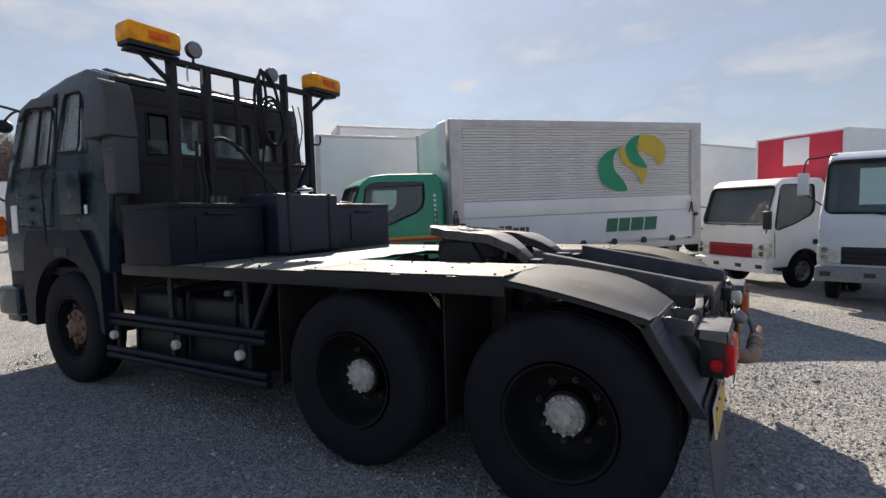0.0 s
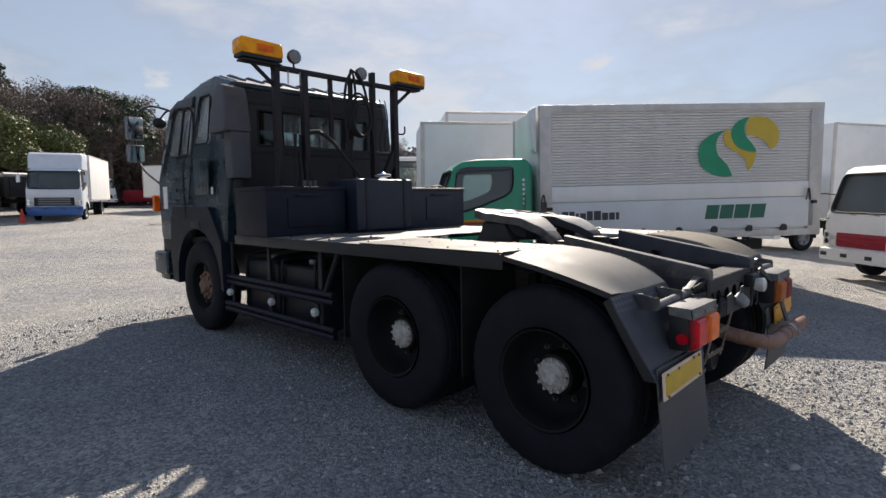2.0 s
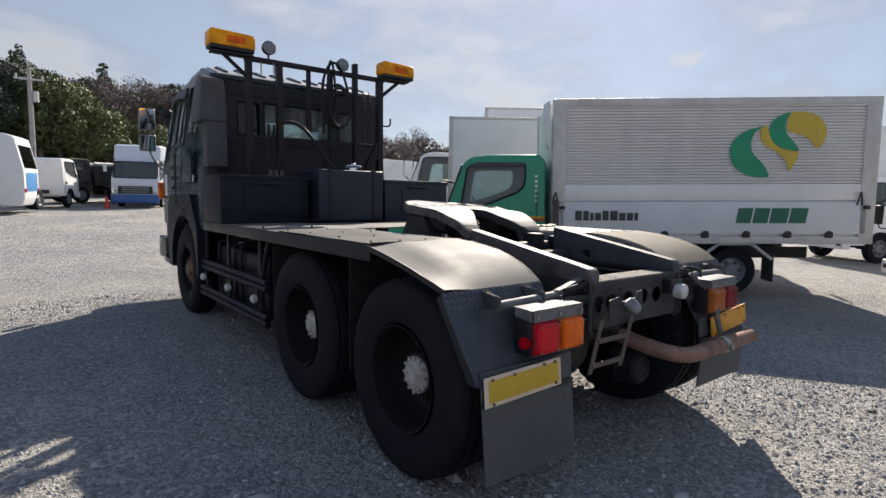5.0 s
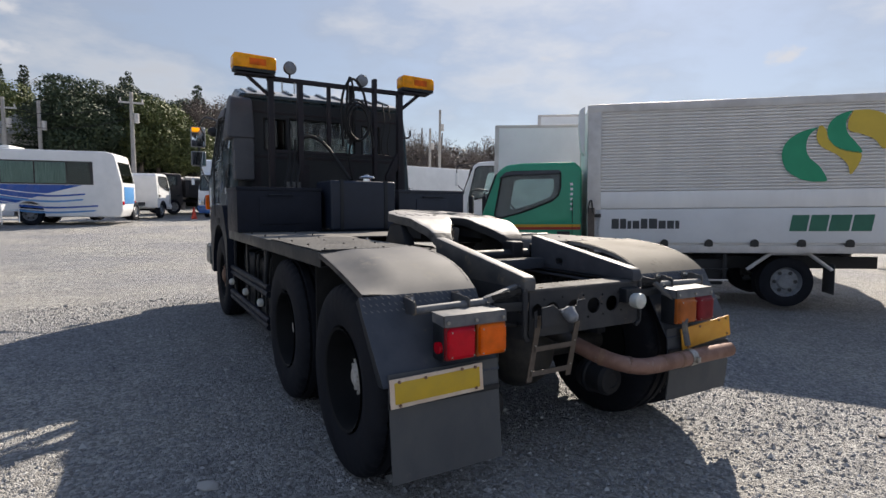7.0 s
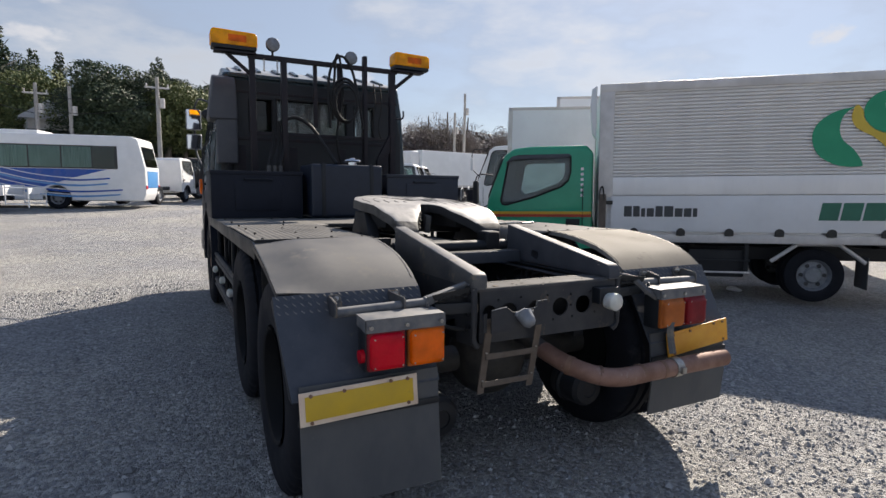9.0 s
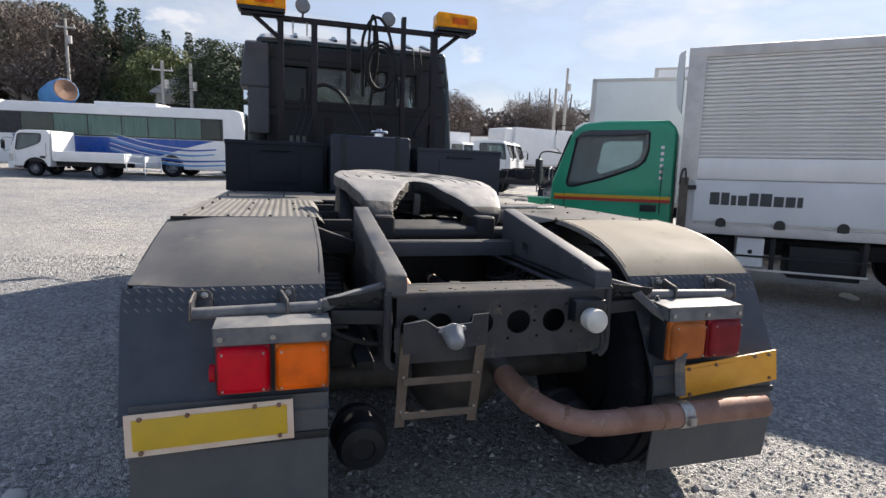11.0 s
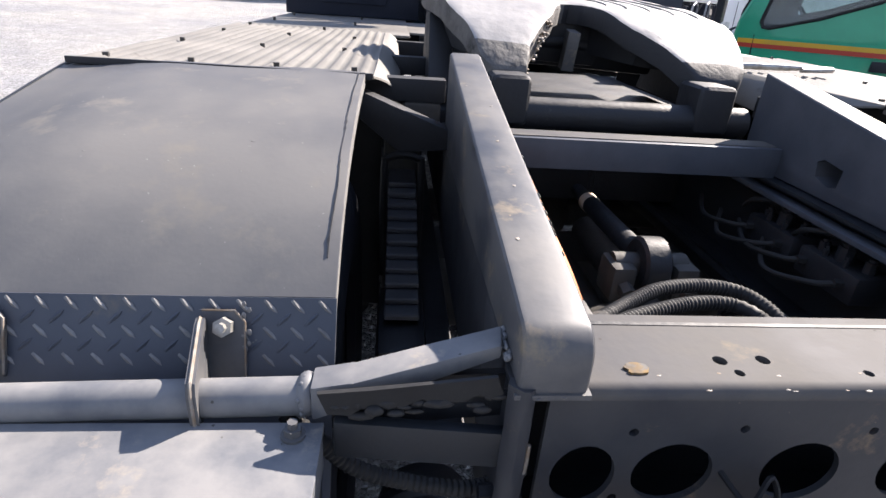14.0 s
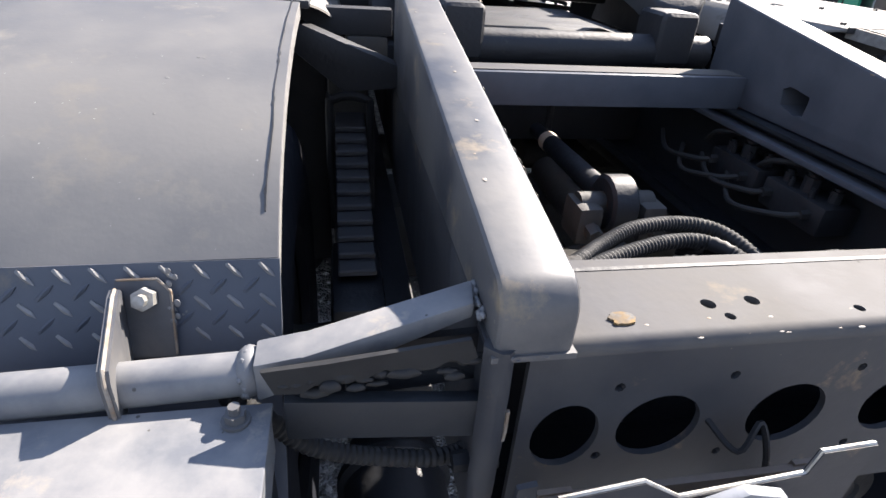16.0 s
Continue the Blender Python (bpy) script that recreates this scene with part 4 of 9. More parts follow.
# cross beams between the rails, carrying the fifth wheel
bm = bm_new()
box(bm, -0.376, 0.376, 0.21, 0.29, 1.085, 1.093, 0.002)
box(bm, -0.376, 0.376, 0.205, 0.213, 1.02, 1.093, 0.002)
part("cross_beam", bm, M["apron"], T, "black steel angle cross beam")
# thin pale strip on the beam's top, painted as sunlit
bm = bm_new()
box(bm, -0.372, 0.372, 0.222, 0.282, 1.0925, 1.0955)
part("beam_top", bm, M["flange"], T, "top face of the beam, sunlight painted as a pale strip")
bm = bm_new()
cyl(bm, (-0.42, 0.47, 1.10), (0.42, 0.47, 1.10), 0.045, 18)
box(bm, -0.42, 0.42, 0.40, 0.56, 1.02, 1.06, 0.006)
part("cross_tube", bm, M["chassis"], T)
for sx in (-0.275, 0.305):
    bm = bm_new()
    box(bm, sx - 0.055, sx + 0.055, 0.42, 0.56, 1.07, 1.205, 0.022, 3)
    part("mount_block", bm, M["chassis"], T)
bm = bm_new()
box(bm, -0.50, 0.50, 0.66, 1.75, 1.0, 1.06, 0.01)
part("base_frame", bm, M["chassis"], T)
for cy in (0.78, 2.0, 2.9, 3.9):
    bm = bm_new()
    box(bm, -0.425, 0.425, cy - 0.06, cy + 0.06, 0.76, 0.98, 0.01)
    part("chassis_cross_member", bm, M["chassis"], T)


def fifth_wheel():
    """A thick round coupling plate with a V throat open to the rear, tipped down to the rear."""
    m = Matrix.Translation((0, 0.97, 1.392)) @ Matrix.Rotation(radians(6.5), 4, "X") @ Matrix.Rotation(radians(2.0), 4, "Y")
    out = []
    for k in range(49):
        t = radians(-20 + (200 + 20) * k / 48)
        r_ = 1 + 0.010 * noise.noise((math.cos(t) * 7, math.sin(t) * 7, 2))
        out.append((0.505 * r_ * math.cos(t) + 0.005, (0.42 if math.sin(t) > 0 else 0.44) * r_ * math.sin(t)))
    inner_l = [(-0.215, -0.478), (-0.205, -0.44), (-0.200, -0.41), (-0.172, -0.36), (-0.145, -0.31), (-0.112, -0.26), (-0.090, -0.20), (-0.060, -0.14), (-0.050, -0.085)]
    inner_r = [(0.022, -0.085), (0.036, -0.125), (0.058, -0.18), (0.088, -0.235), (0.135, -0.295), (0.19, -0.355), (0.25, -0.415), (0.295, -0.462)]
    out = out + [(-0.462, -0.20), (-0.435, -0.27), (-0.395, -0.335), (-0.372, -0.40), (-0.350, -0.455), (-0.310, -0.490), (-0.255, -0.492)] + inner_l + [(-0.01, -0.062)] + inner_r + [(0.36, -0.478), (0.415, -0.468), (0.448, -0.43), (0.462, -0.35), (0.476, -0.25)]

    def drop(y):
        return 0.36 * max(0, -0.22 - y) + 0.35 * max(0, -0.38 - y)
    bm = bm_new()
    prism(bm, out, "z", -0.062, 0.0)
    es = [e for e in bm.edges if all(abs(v.co.z) < 1e-6 for v in e.verts)]
    bmesh.ops.bevel(bm, geom=es, offset=0.012, segments=2, profile=0.6, affect="EDGES")
    for k in range(16):
        for no, at_ in (((0, 1, 0), (0, -0.47 + 0.055 * k, 0)), ((1, 0, 0), (-0.45 + 0.06 * k, 0, 0))):
            bmesh.ops.bisect_plane(bm, geom=bm.verts[:] + bm.edges[:] + bm.faces[:], plane_co=at_, plane_no=no, dist=1e-5)
    for v in bm.verts:
        v.co.z -= drop(v.co.y) - 0.007 * noise.noise((v.co.x * 9, v.co.y * 9, 3))
    bmesh.ops.recalc_face_normals(bm, faces=bm.faces[:])
    # sides, rear tips and the throat's right wall are darkened, shade in the colour
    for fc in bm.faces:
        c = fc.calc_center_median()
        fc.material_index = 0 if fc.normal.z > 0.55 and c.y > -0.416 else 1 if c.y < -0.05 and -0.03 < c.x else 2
    bmesh.ops.transform(bm, matrix=m, verts=bm.verts[:])
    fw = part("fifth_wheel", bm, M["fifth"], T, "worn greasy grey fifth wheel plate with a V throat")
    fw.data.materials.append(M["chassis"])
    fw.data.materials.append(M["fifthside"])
    for r in (0.13, 0.20, 0.28, 0.36, 0.44):
        bm = bm_new()
        lo = -16
        pts = []
        for a in range(lo, 181 - lo, 6):
            py = r * (0.82 if 0 < a < 180 else 0.88) * math.sin(radians(a))
            pts.append((r * math.cos(radians(a)), py, 0.001 - drop(py)))
        tube(bm, pts, 0.0032, 6, 1)
        bmesh.ops.transform(bm, matrix=m, verts=bm.verts[:])
        part("grease_ridge", bm, M["scuff"], fw, "pale worn ring")
    bm = bm_new()
    rngt = np.random.default_rng(3)
    for k in range(60):
        u = rngt.uniform(0, 1)
        px, py = -0.054 - 0.155 * u + rngt.normal() * 0.003, -0.10 - 0.37 * u
        ball(bm, (px, py, -drop(py) - rngt.uniform(0.004, 0.05)), rngt.uniform(0.003, 0.008), 5, (1, 1.8, 0.7))
    bmesh.ops.transform(bm, matrix=m, verts=bm.verts[:])
    part("worn_lip", bm, M["bareedge"], fw, "ragged bright worn throat edge")
    bm = bm_new()
    prism(bm, [(-0.020, -0.16), (0.018, -0.17), (0.016, -0.10), (-0.016, -0.10)], "z", -0.20, -0.075, 0.004)
    bmesh.ops.transform(bm, matrix=m, verts=bm.verts[:])
    part("lock_tongue", bm, M["greysteel"], fw, "pale steel lock tongue")
    for s in (-1, 1):
        bm = bm_new()
        prism(bm, [(s * 0.46, 0.05), (s * 0.43, -0.14), (s * 0.36, -0.24), (s * 0.20, -0.21), (s * 0.09, -0.10), (s * 0.05, 0.1), (s * 0.3, 0.22)], "z", -0.15, -0.045)
        for v in bm.verts:
            v.co.z -= drop(v.co.y)
        bmesh.ops.transform(bm, matrix=m, verts=bm.verts[:])
        part("skirt", bm, M["chassis"], fw, "greasy rough casting")
        bm = bm_new()
        prism(bm, [(0.72, 1.09), (1.20, 1.09), (1.06, 1.33), (0.86, 1.33)], "x", s * 0.40, s * 0.48, 0.012)
        part("pedestal", bm, M["chassis"], fw)
    bm = bm_new()
    box(bm, -0.11, 0.13, -0.06, 0.2, -0.20, -0.06, 0.02)
    box(bm, -0.30, 0.36, -0.02, 0.25, -0.22, -0.10, 0.02)
    cyl(bm, (-0.30, -0.05, -0.13), (0.30, -0.04, -0.13), 0.025, 12)
    bmesh.ops.transform(bm, matrix=m, verts=bm.verts[:])
    part("lock_jaw", bm, M["chassis"], fw)
    bm = bm_new()
    tube(bm, [(0.40, 0.9, 1.22), (0.62, 0.88, 1.225), (0.80, 0.86, 1.23)], 0.011, 8)
    tube(bm, [(0.80, 0.86, 1.23), (0.90, 0.83, 1.235), (0.91, 0.80, 1.235), (0.80, 0.80, 1.23)], 0.009, 8)
    part("release_handle", bm, M["galv"], fw)


fifth_wheel()


# deck
def ribbed(x0, x1, y0, y1, z, curl=0.0):
    """A ribbed plate; curl lifts and then drops its inner edge, as bent by wear."""
    bm = bm_new()
    nx = int(abs(x1 - x0) / 0.036) * 4
    rows = []
    for j, y in enumerate(np.linspace(y0, y1, 14)):
        row = []
        for i in range(nx + 1):
            u = i / nx
            x = x0 + (x1 - x0) * u
            inner = max(0, (u - 0.80) / 0.20)
            near = 1 - smooth(0.0, 1.5, y - y0)
            row.append(bm.verts.new((x, y, z + 0.0045 * math.sin(math.pi * 2 * i / 4 + 0.3) - curl * inner * inner * near + 0.004 * noise.noise((x * 3, y * 3, 2)))))
        rows.append(row)
    top = [f for a, b in zip(rows, rows[1:]) for f in [bm.faces.new((a[i], a[i + 1], b[i + 1], b[i])) for i in range(nx)]]
    ext = bmesh.ops.extrude_face_region(bm, geom=top)
    bmesh.ops.translate(bm, vec=(0, 0, -0.006), verts=[v for v in ext["geom"] if isinstance(v, bmesh.types.BMVert)])
    return bm


for s in (-1, 1):
    part("deck_plate", ribbed(s * 1.285, s * 0.632, 0.245, 1.62, 1.205), M["dustsheet"], T, "dusty ribbed steel deck plate with a bent edge", 1.2)
    bm = bm_new()
    rows = []
    for j in range(13):
        v = j / 12
        a, b = Vector((s * 0.632, 0.245, 1.206)).lerp(Vector((s * 0.632, 1.62, 1.206)), v), Vector((s * 0.562, 0.56, 1.112)).lerp(Vector((s * 0.575, 1.62, 1.175)), v)
        rows.append([bm.verts.new(a.lerp(b, u / 5) + Vector((0, 0, 0.010 * math.sin(math.pi * u / 5)))) for u in range(6)])
    fs = [bm.faces.new((p[i], p[i + 1], q[i + 1], q[i])) for p, q in zip(rows, rows[1:]) for i in range(5)]
    ext = bmesh.ops.extrude_face_region(bm, geom=fs)
    bmesh.ops.translate(bm, vec=(0, 0, -0.005), verts=[q for q in ext["geom"] if isinstance(q, bmesh.types.BMVert)])
    part("bent_flap", bm, M["dustsheet"], T, "bent-down inner edge of the deck plate")
    bm = bm_new()
    box(bm, s * 1.288, s * 0.634, 0.239, 0.247, 1.197, 1.2118, 0.002)
    part("deck_end_strip", bm, M["chassis"], T, "dark folded rear edge of the deck plate")
    bm = bm_new()
    box(bm, s * 1.285, s * 0.52, 1.625, 3.68, 1.185, 1.197, 0.003)
    part("deck_plate", bm, M["dustsheet"], T, "dusty flat steel deck plate")
    bm = bm_new()
    box(bm, s * 1.285, s * 1.293, 0.245, 3.68, 1.105, 1.196, 0.002)
    box(bm, s * 1.22, s * 1.288, 0.245, 3.68, 1.105, 1.112, 0.001)
    part("deck_edge", bm, M["black"], T, "black steel deck edge")
    for cy in (0.45, 0.95, 1.55, 2.3, 3.0, 3.6):
        bm = bm_new()
        box(bm, s * 0.45, s * 1.28, cy - 0.025, cy + 0.025, 1.12, 1.18, 0.004)
        part("deck_bearer", bm, M["chassis"], T)
    for cx, cy in ((1.24, 0.32), (1.05, 0.31), (0.86, 0.315), (0.68, 0.31), (1.22, 0.75), (0.98, 0.72), (0.74, 0.74), (1.22, 1.18), (0.98, 1.16), (0.74, 1.17), (1.22, 1.58), (0.90, 1.57), (1.22, 2.1), (0.8, 2.08), (1.22, 2.7), (0.8, 2.68)):
        bm = bm_new()
        cyl(bm, (s * cx, cy, 1.197), (s * cx, cy, 1.2145), 0.0075, 6)
        part("deck_bolt", bm, M["grime"], T)
bm = bm_new()
prism(bm, [(-0.52, 1.85), (-0.2, 1.80), (0.02, 1.88), (0.2, 1.83), (0.52, 1.86), (0.52, 2.75), (-0.52, 2.75)], "z", 1.187, 1.196)
part("deck_plate", bm, M["dustsheet"], T, "torn central deck plate")

# fenders over the rear axle
def fend_out(y):
    return 1.195 + (y - 0.262) * 0.222 + 0.012 * math.sin(math.pi * (0.262 - y) / 0.697)


def fender_sheet(s):
    """The left one is beaten flat along its outer edge, the right one keeps its curve."""
    bm = bm_new()
    rows = []
    for i, (y, z) in enumerate(FEND):
        row = []
        for k in range(13):
            u = k / 12
            zo = z - (z - fend_out(y)) * smooth(0.62, 1.0, u) ** 1.2 if s < 0 else z
            row.append(bm.verts.new((s * (0.652 + 0.650 * u), y, zo + 0.004 * noise.noise((u * 3, y * 4, s)))))
        rows.append(row)
    fs = [bm.faces.new((a[k], a[k + 1], b[k + 1], b[k])) for a, b in zip(rows, rows[1:]) for k in range(12)]
    ext = bmesh.ops.extrude_face_region(bm, geom=fs)
    bmesh.ops.translate(bm, vec=(0, 0, -0.005), verts=[v for v in ext["geom"] if isinstance(v, bmesh.types.BMVert)])
    return bm


FEND = [(0.262, 1.211), (0.12, 1.203), (0.0, 1.19), (-0.10, 1.173), (-0.20, 1.150), (-0.29, 1.118), (-0.36, 1.083), (-0.412, 1.046), (-0.435, 1.028)]
for s in (-1, 1):
    fender = part("fender", fender_sheet(s), M["fender"] if s < 0 else M["fenderdusty"], T, "satin black curved steel wheel fender, scuffed and dusty")
    bm = bm_new()
    lip = [(y, z - 0.001) for y, z in FEND]
    prism(bm, lip + [(y, z - 0.026) for y, z in FEND][::-1], "x", s * 0.651, s * 0.656)
    part("fender_lip", bm, M["scuff"], fender, "bare worn fender edge")
    bm = bm_new()
    edge = [(y, (fend_out(y) if s < 0 else z) + 0.001) for y, z in FEND]
    prism(bm, edge + [(y, z - 0.03) for y, z in edge][::-1], "x", s * 1.296, s * 1.302)
    part("fender_skirt", bm, M["black"], fender)
    # cracked paint along the inner edge, and pale specks
    rngf = np.random.default_rng(21 + s)
    bm = bm_new()
    inner, outer = [], []
    for k in range(120):
        y_ = 0.24 - 0.63 * k / 119
        zz = np.interp(-y_, [-q[0] for q in FEND], [q[1] for q in FEND]) + 0.0022
        mid = 0.665 + 0.003 * noise.noise((0, y_ * 9, s))
        wide_ = 0.0010 + 0.0018 * noise.noise((3, y_ * 14, s)) - 0.0008
        inner.append(bm.verts.new((s * (mid - max(0.0007, wide_ + 0.0022 * noise.noise((7, y_ * 70, s)))), y_, zz)))
        outer.append(bm.verts.new((s * (mid + max(0.0007, wide_ + 0.0030 * noise.noise((11, y_ * 80, s)))), y_, zz)))
    for k in range(119):
        bm.faces.new((inner[k], inner[k + 1], outer[k + 1], outer[k]))
    ext = bmesh.ops.extrude_face_region(bm, geom=bm.faces[:])
    bmesh.ops.translate(bm, vec=(0, 0, -0.004), verts=[q for q in ext["geom"] if isinstance(q, bmesh.types.BMVert)])
    bmesh.ops.recalc_face_normals(bm, faces=bm.faces[:])
    part("paint_crack", bm, M["chassis"], fender, "dark cracked strip in the paint")
    bm = bm_new()
    for k in range(34):
        u, y_ = rngf.uniform(0.03, 0.6), rngf.uniform(-0.40, 0.22)
        zz = np.interp(-y_, [-q[0] for q in FEND], [q[1] for q in FEND]) + 0.004 * noise.noise((u * 3, y_ * 4, s))
        r_ = rngf.lognormal(-7.0, 0.5)
        ball(bm, (s * (0.652 + 0.650 * u), y_, zz), r_, 6, (rngf.uniform(0.7, 2.2), 1, 0.15))
    part("paint_chips", bm, M["scuff"], fender, "pale chips and specks")["kind"] = "stuff"
    # rear apron: tread plate above, plain plate below
    bm = bm_new()
    prism(bm, [(-0.432, 1.026), (-0.470, 0.955), (-0.655, 0.64), (-0.661, 0.645), (-0.476, 0.959), (-0.438, 1.029)], "x", s * 1.318, s * 0.650)
    for v in bm.verts:
        if abs(v.co.x) > 1.2 and v.co.z < 0.7:
            v.co.x = s * 1.29
    apron = part("fender_apron", bm, M["apron"], T, "black sloping tread-plate apron behind the wheel")
    bm = bm_new()
    prism(bm, [(-0.434, 1.022), (-0.66, 0.64), (-0.60, 0.64), (-0.40, 1.0)], "x", s * 1.313, s * 1.319)
    for v in bm.verts:
        if v.co.z < 0.7:
            v.co.x -= s * 0.028
    part("apron_flange", bm, M["black"], apron)
    bm = bm_new()
    d = Vector((0, -0.042, -0.081)).normalized()
    nrm = Vector((0, -0.887, 0.46))
    # alternate rows take a paler colour: the light these lugs catch is painted
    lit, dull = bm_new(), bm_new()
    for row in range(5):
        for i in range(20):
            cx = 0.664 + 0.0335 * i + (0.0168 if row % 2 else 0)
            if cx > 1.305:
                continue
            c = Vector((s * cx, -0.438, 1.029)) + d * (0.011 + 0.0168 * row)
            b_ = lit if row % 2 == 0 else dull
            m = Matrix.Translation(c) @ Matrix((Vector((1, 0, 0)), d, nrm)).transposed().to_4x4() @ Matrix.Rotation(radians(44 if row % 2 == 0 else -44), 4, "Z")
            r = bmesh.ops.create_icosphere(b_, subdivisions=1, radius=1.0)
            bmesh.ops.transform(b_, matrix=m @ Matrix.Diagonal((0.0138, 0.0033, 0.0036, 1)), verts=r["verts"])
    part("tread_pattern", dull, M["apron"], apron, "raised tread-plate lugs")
    part("tread_pattern", lit, M["scuff"], apron, "rubbed tread-plate lugs, painted paler as catching light")
    # pipe stay with brackets
    bm = bm_new()
    cyl(bm, (s * 1.09, -0.562, 0.964), (s * 0.675, -0.553, 0.972), 0.0215, 20)
    stay = part("stay_pipe", bm, M["hood"], T, "grey painted steel pipe stay")
    for bx in (1.088, 0.812):
        bm = bm_new()
        prism(bm, [(-0.458, 1.006), (-0.468, 1.017), (-0.484, 1.019), (-0.578, 1.008), (-0.585, 0.998), (-0.586, 0.952), (-0.578, 0.945), (-0.495, 0.940), (-0.474, 0.975)], "x", s * (bx - 0.005), s * (bx + 0.005))
        edge = [(s * bx, y_, z_) for y_, z_ in ((-0.459, 1.007), (-0.469, 1.0175), (-0.484, 1.0195), (-0.578, 1.0085), (-0.5855, 0.998), (-0.5865, 0.952))]
        if bx < 1:
            for v in bm.verts:
                v.co.x -= s * (-0.45 - v.co.y) * 0.21
            edge = [(u - s * (-0.45 - y_) * 0.21, y_, z_) for u, y_, z_ in edge]
        lug = [(bx, 0.0), (bx - 0.040, 0.0), (bx - 0.053, 0.014), (bx - 0.056, 0.082), (bx, 0.082)]
        fr = [bm.verts.new(Vector((s * u, -0.455, 1.020)) + Vector((0, -0.432, -0.902)) * v) for u, v in lug]
        fc = bm.faces.new(fr)
        back = bmesh.ops.extrude_face_region(bm, geom=[fc])
        bmesh.ops.translate(bm, vec=(0, 0.006, -0.003), verts=[q for q in back["geom"] if isinstance(q, bmesh.types.BMVert)])
        bmesh.ops.recalc_face_normals(bm, faces=bm.faces[:])
        bk = part("bracket", bm, M["greysteel"], stay, "welded bracket with rubbed edges")
        bm = bm_new()
        tube(bm, edge, 0.0020, 6, 1)
        tube(bm, [Vector((s * u, -0.455, 1.020)) + Vector((0, -0.432, -0.902)) * v for u, v in ((bx - 0.002, 0.0), (bx - 0.040, 0.0), (bx - 0.053, 0.014), (bx - 0.056, 0.080))], 0.0015, 5, 1)
        part("bracket_edge", bm, M["bareedge"], bk, "bare rusty rubbed edge")
        bm = bm_new()
        p = Vector((s * (bx - 0.030), -0.465, 1.003))
        cyl(bm, p, p + Vector((0, -0.012, 0.006)), 0.012, 6)
        cyl(bm, p, p + Vector((0, -0.022, 0.011)), 0.0065, 8)
        part("bolt", bm, M["galv"], stay)
    bm = bm_new()
    ball(bm, (s * 0.672, -0.553, 0.975), 0.025, 14, (0.6, 1, 1))
    prism(bm, [(s * 0.665, -0.548), (s * 0.665, -0.586), (s * 0.62, -0.588), (s * 0.462, -0.565), (s * 0.455, -0.525), (s * 0.62, -0.55)], "z", 1.012, 1.03, 0.004)
    flat = [v for v in bm.verts if abs(v.co.x) < 0.60]
    for v in flat:
        v.co.z += 0.02
    for v in bm.verts:
        if abs(v.co.x) > 0.648 and v.co.z > 1.005:
            v.co.z -= 0.055 if v.co.z < 1.021 else 0.029
            v.co.y += 0.010
        elif 0.60 < abs(v.co.x) < 0.63:
            v.co.z -= 0.034 if v.co.z < 1.021 else 0.018
            v.co.y += 0.007
    part("stay_strap", bm, M["hood"], stay, "flattened grey steel strap")
    rw = np.random.default_rng(60 + s)
    bm = bm_new()
    for k in range(16):
        a_ = 2 * math.pi * k / 16
        ball(bm, (s * (0.676 + rw.uniform(-0.004, 0.004)), -0.553 + 0.0225 * math.cos(a_), 0.973 + 0.0225 * math.sin(a_)), rw.uniform(0.003, 0.0048), 6)
    for k in range(15):
        ball(bm, (s * (0.456 + rw.uniform(-0.003, 0.003)), -0.525 - 0.0035 * k, 1.046 - 0.0005 * k + rw.uniform(-0.004, 0.004)), rw.uniform(0.0025, 0.0045), 6, (1, 1.4, 1))
    for k in range(14):
        ball(bm, (s * (0.448 + rw.uniform(-0.003, 0.004)), -0.606 + rw.uniform(-0.003, 0.003), 1.02 - 0.011 * k), rw.uniform(0.0022, 0.004), 6, (1, 1, 1.8))
    for k in range(9):
        ball(bm, (s * (0.757 + rw.uniform(-0.005, 0.005)), -0.450 - 0.003 * k, 1.026 - 0.0062 * k), rw.uniform(0.002, 0.0036), 6, (1.2, 0.5, 1.6))
    part("weld_bead", bm, M["hood"], stay, "lumpy weld beads")["kind"] = "stuff"
    for yy, zz in ((-0.12, 0.93), (0.02, 0.90), (-0.30, 0.95), (-0.30, 0.85), (0.15, 0.93)):
        bm = bm_new()
        cyl(bm, (s * 0.433, yy, zz), (s * 0.441, yy, zz), 0.009, 6)
        part("rail_bolt", bm, M["chassis"], T)
    bm = bm_new()
    prism(bm, [(s * 0.645, 1.0), (s * 0.645, 0.93), (s * 0.45, 0.95), (s * 0.45, 1.01)], "y", -0.56, -0.55)
    part("gusset", bm, M["chassis"], stay)
    bm = bm_new()
    box(bm, s * 0.640, s * 0.452, -0.604, -0.588, 0.912, 0.962, 0.004)
    for v in bm.verts:
        if abs(v.co.x) > 0.6:
            v.co.z += 0.006
            v.co.y += 0.012
    part("lower_bar", bm, M["black"], stay, "flat black bar welded below the strap")
    bm = bm_new()
    torn = [(0.655, 1.004), (0.60, 1.012), (0.54, 1.018), (0.47, 1.028), (0.462, 1.006), (0.476, 1.000), (0.487, 1.006), (0.502, 0.996), (0.535, 0.992), (0.547, 0.998), (0.565, 0.990), (0.61, 0.986), (0.622, 0.978), (0.645, 0.980)]
    prism(bm, [(s * u, v) for u, v in torn], "y", -0.597, -0.592)
    for v in bm.verts:
        v.co.z += 0.006
        v.co.y += 0.004 * noise.noise((v.co.x * 40, v.co.z * 30, s))
    part("torn_plate", bm, M["rubber"], stay, "torn rusty edge of a steel plate")
    rt = np.random.default_rng(80 + s)
    bm = bm_new()
    for k in range(26):
        u = rt.uniform(0.465, 0.64)
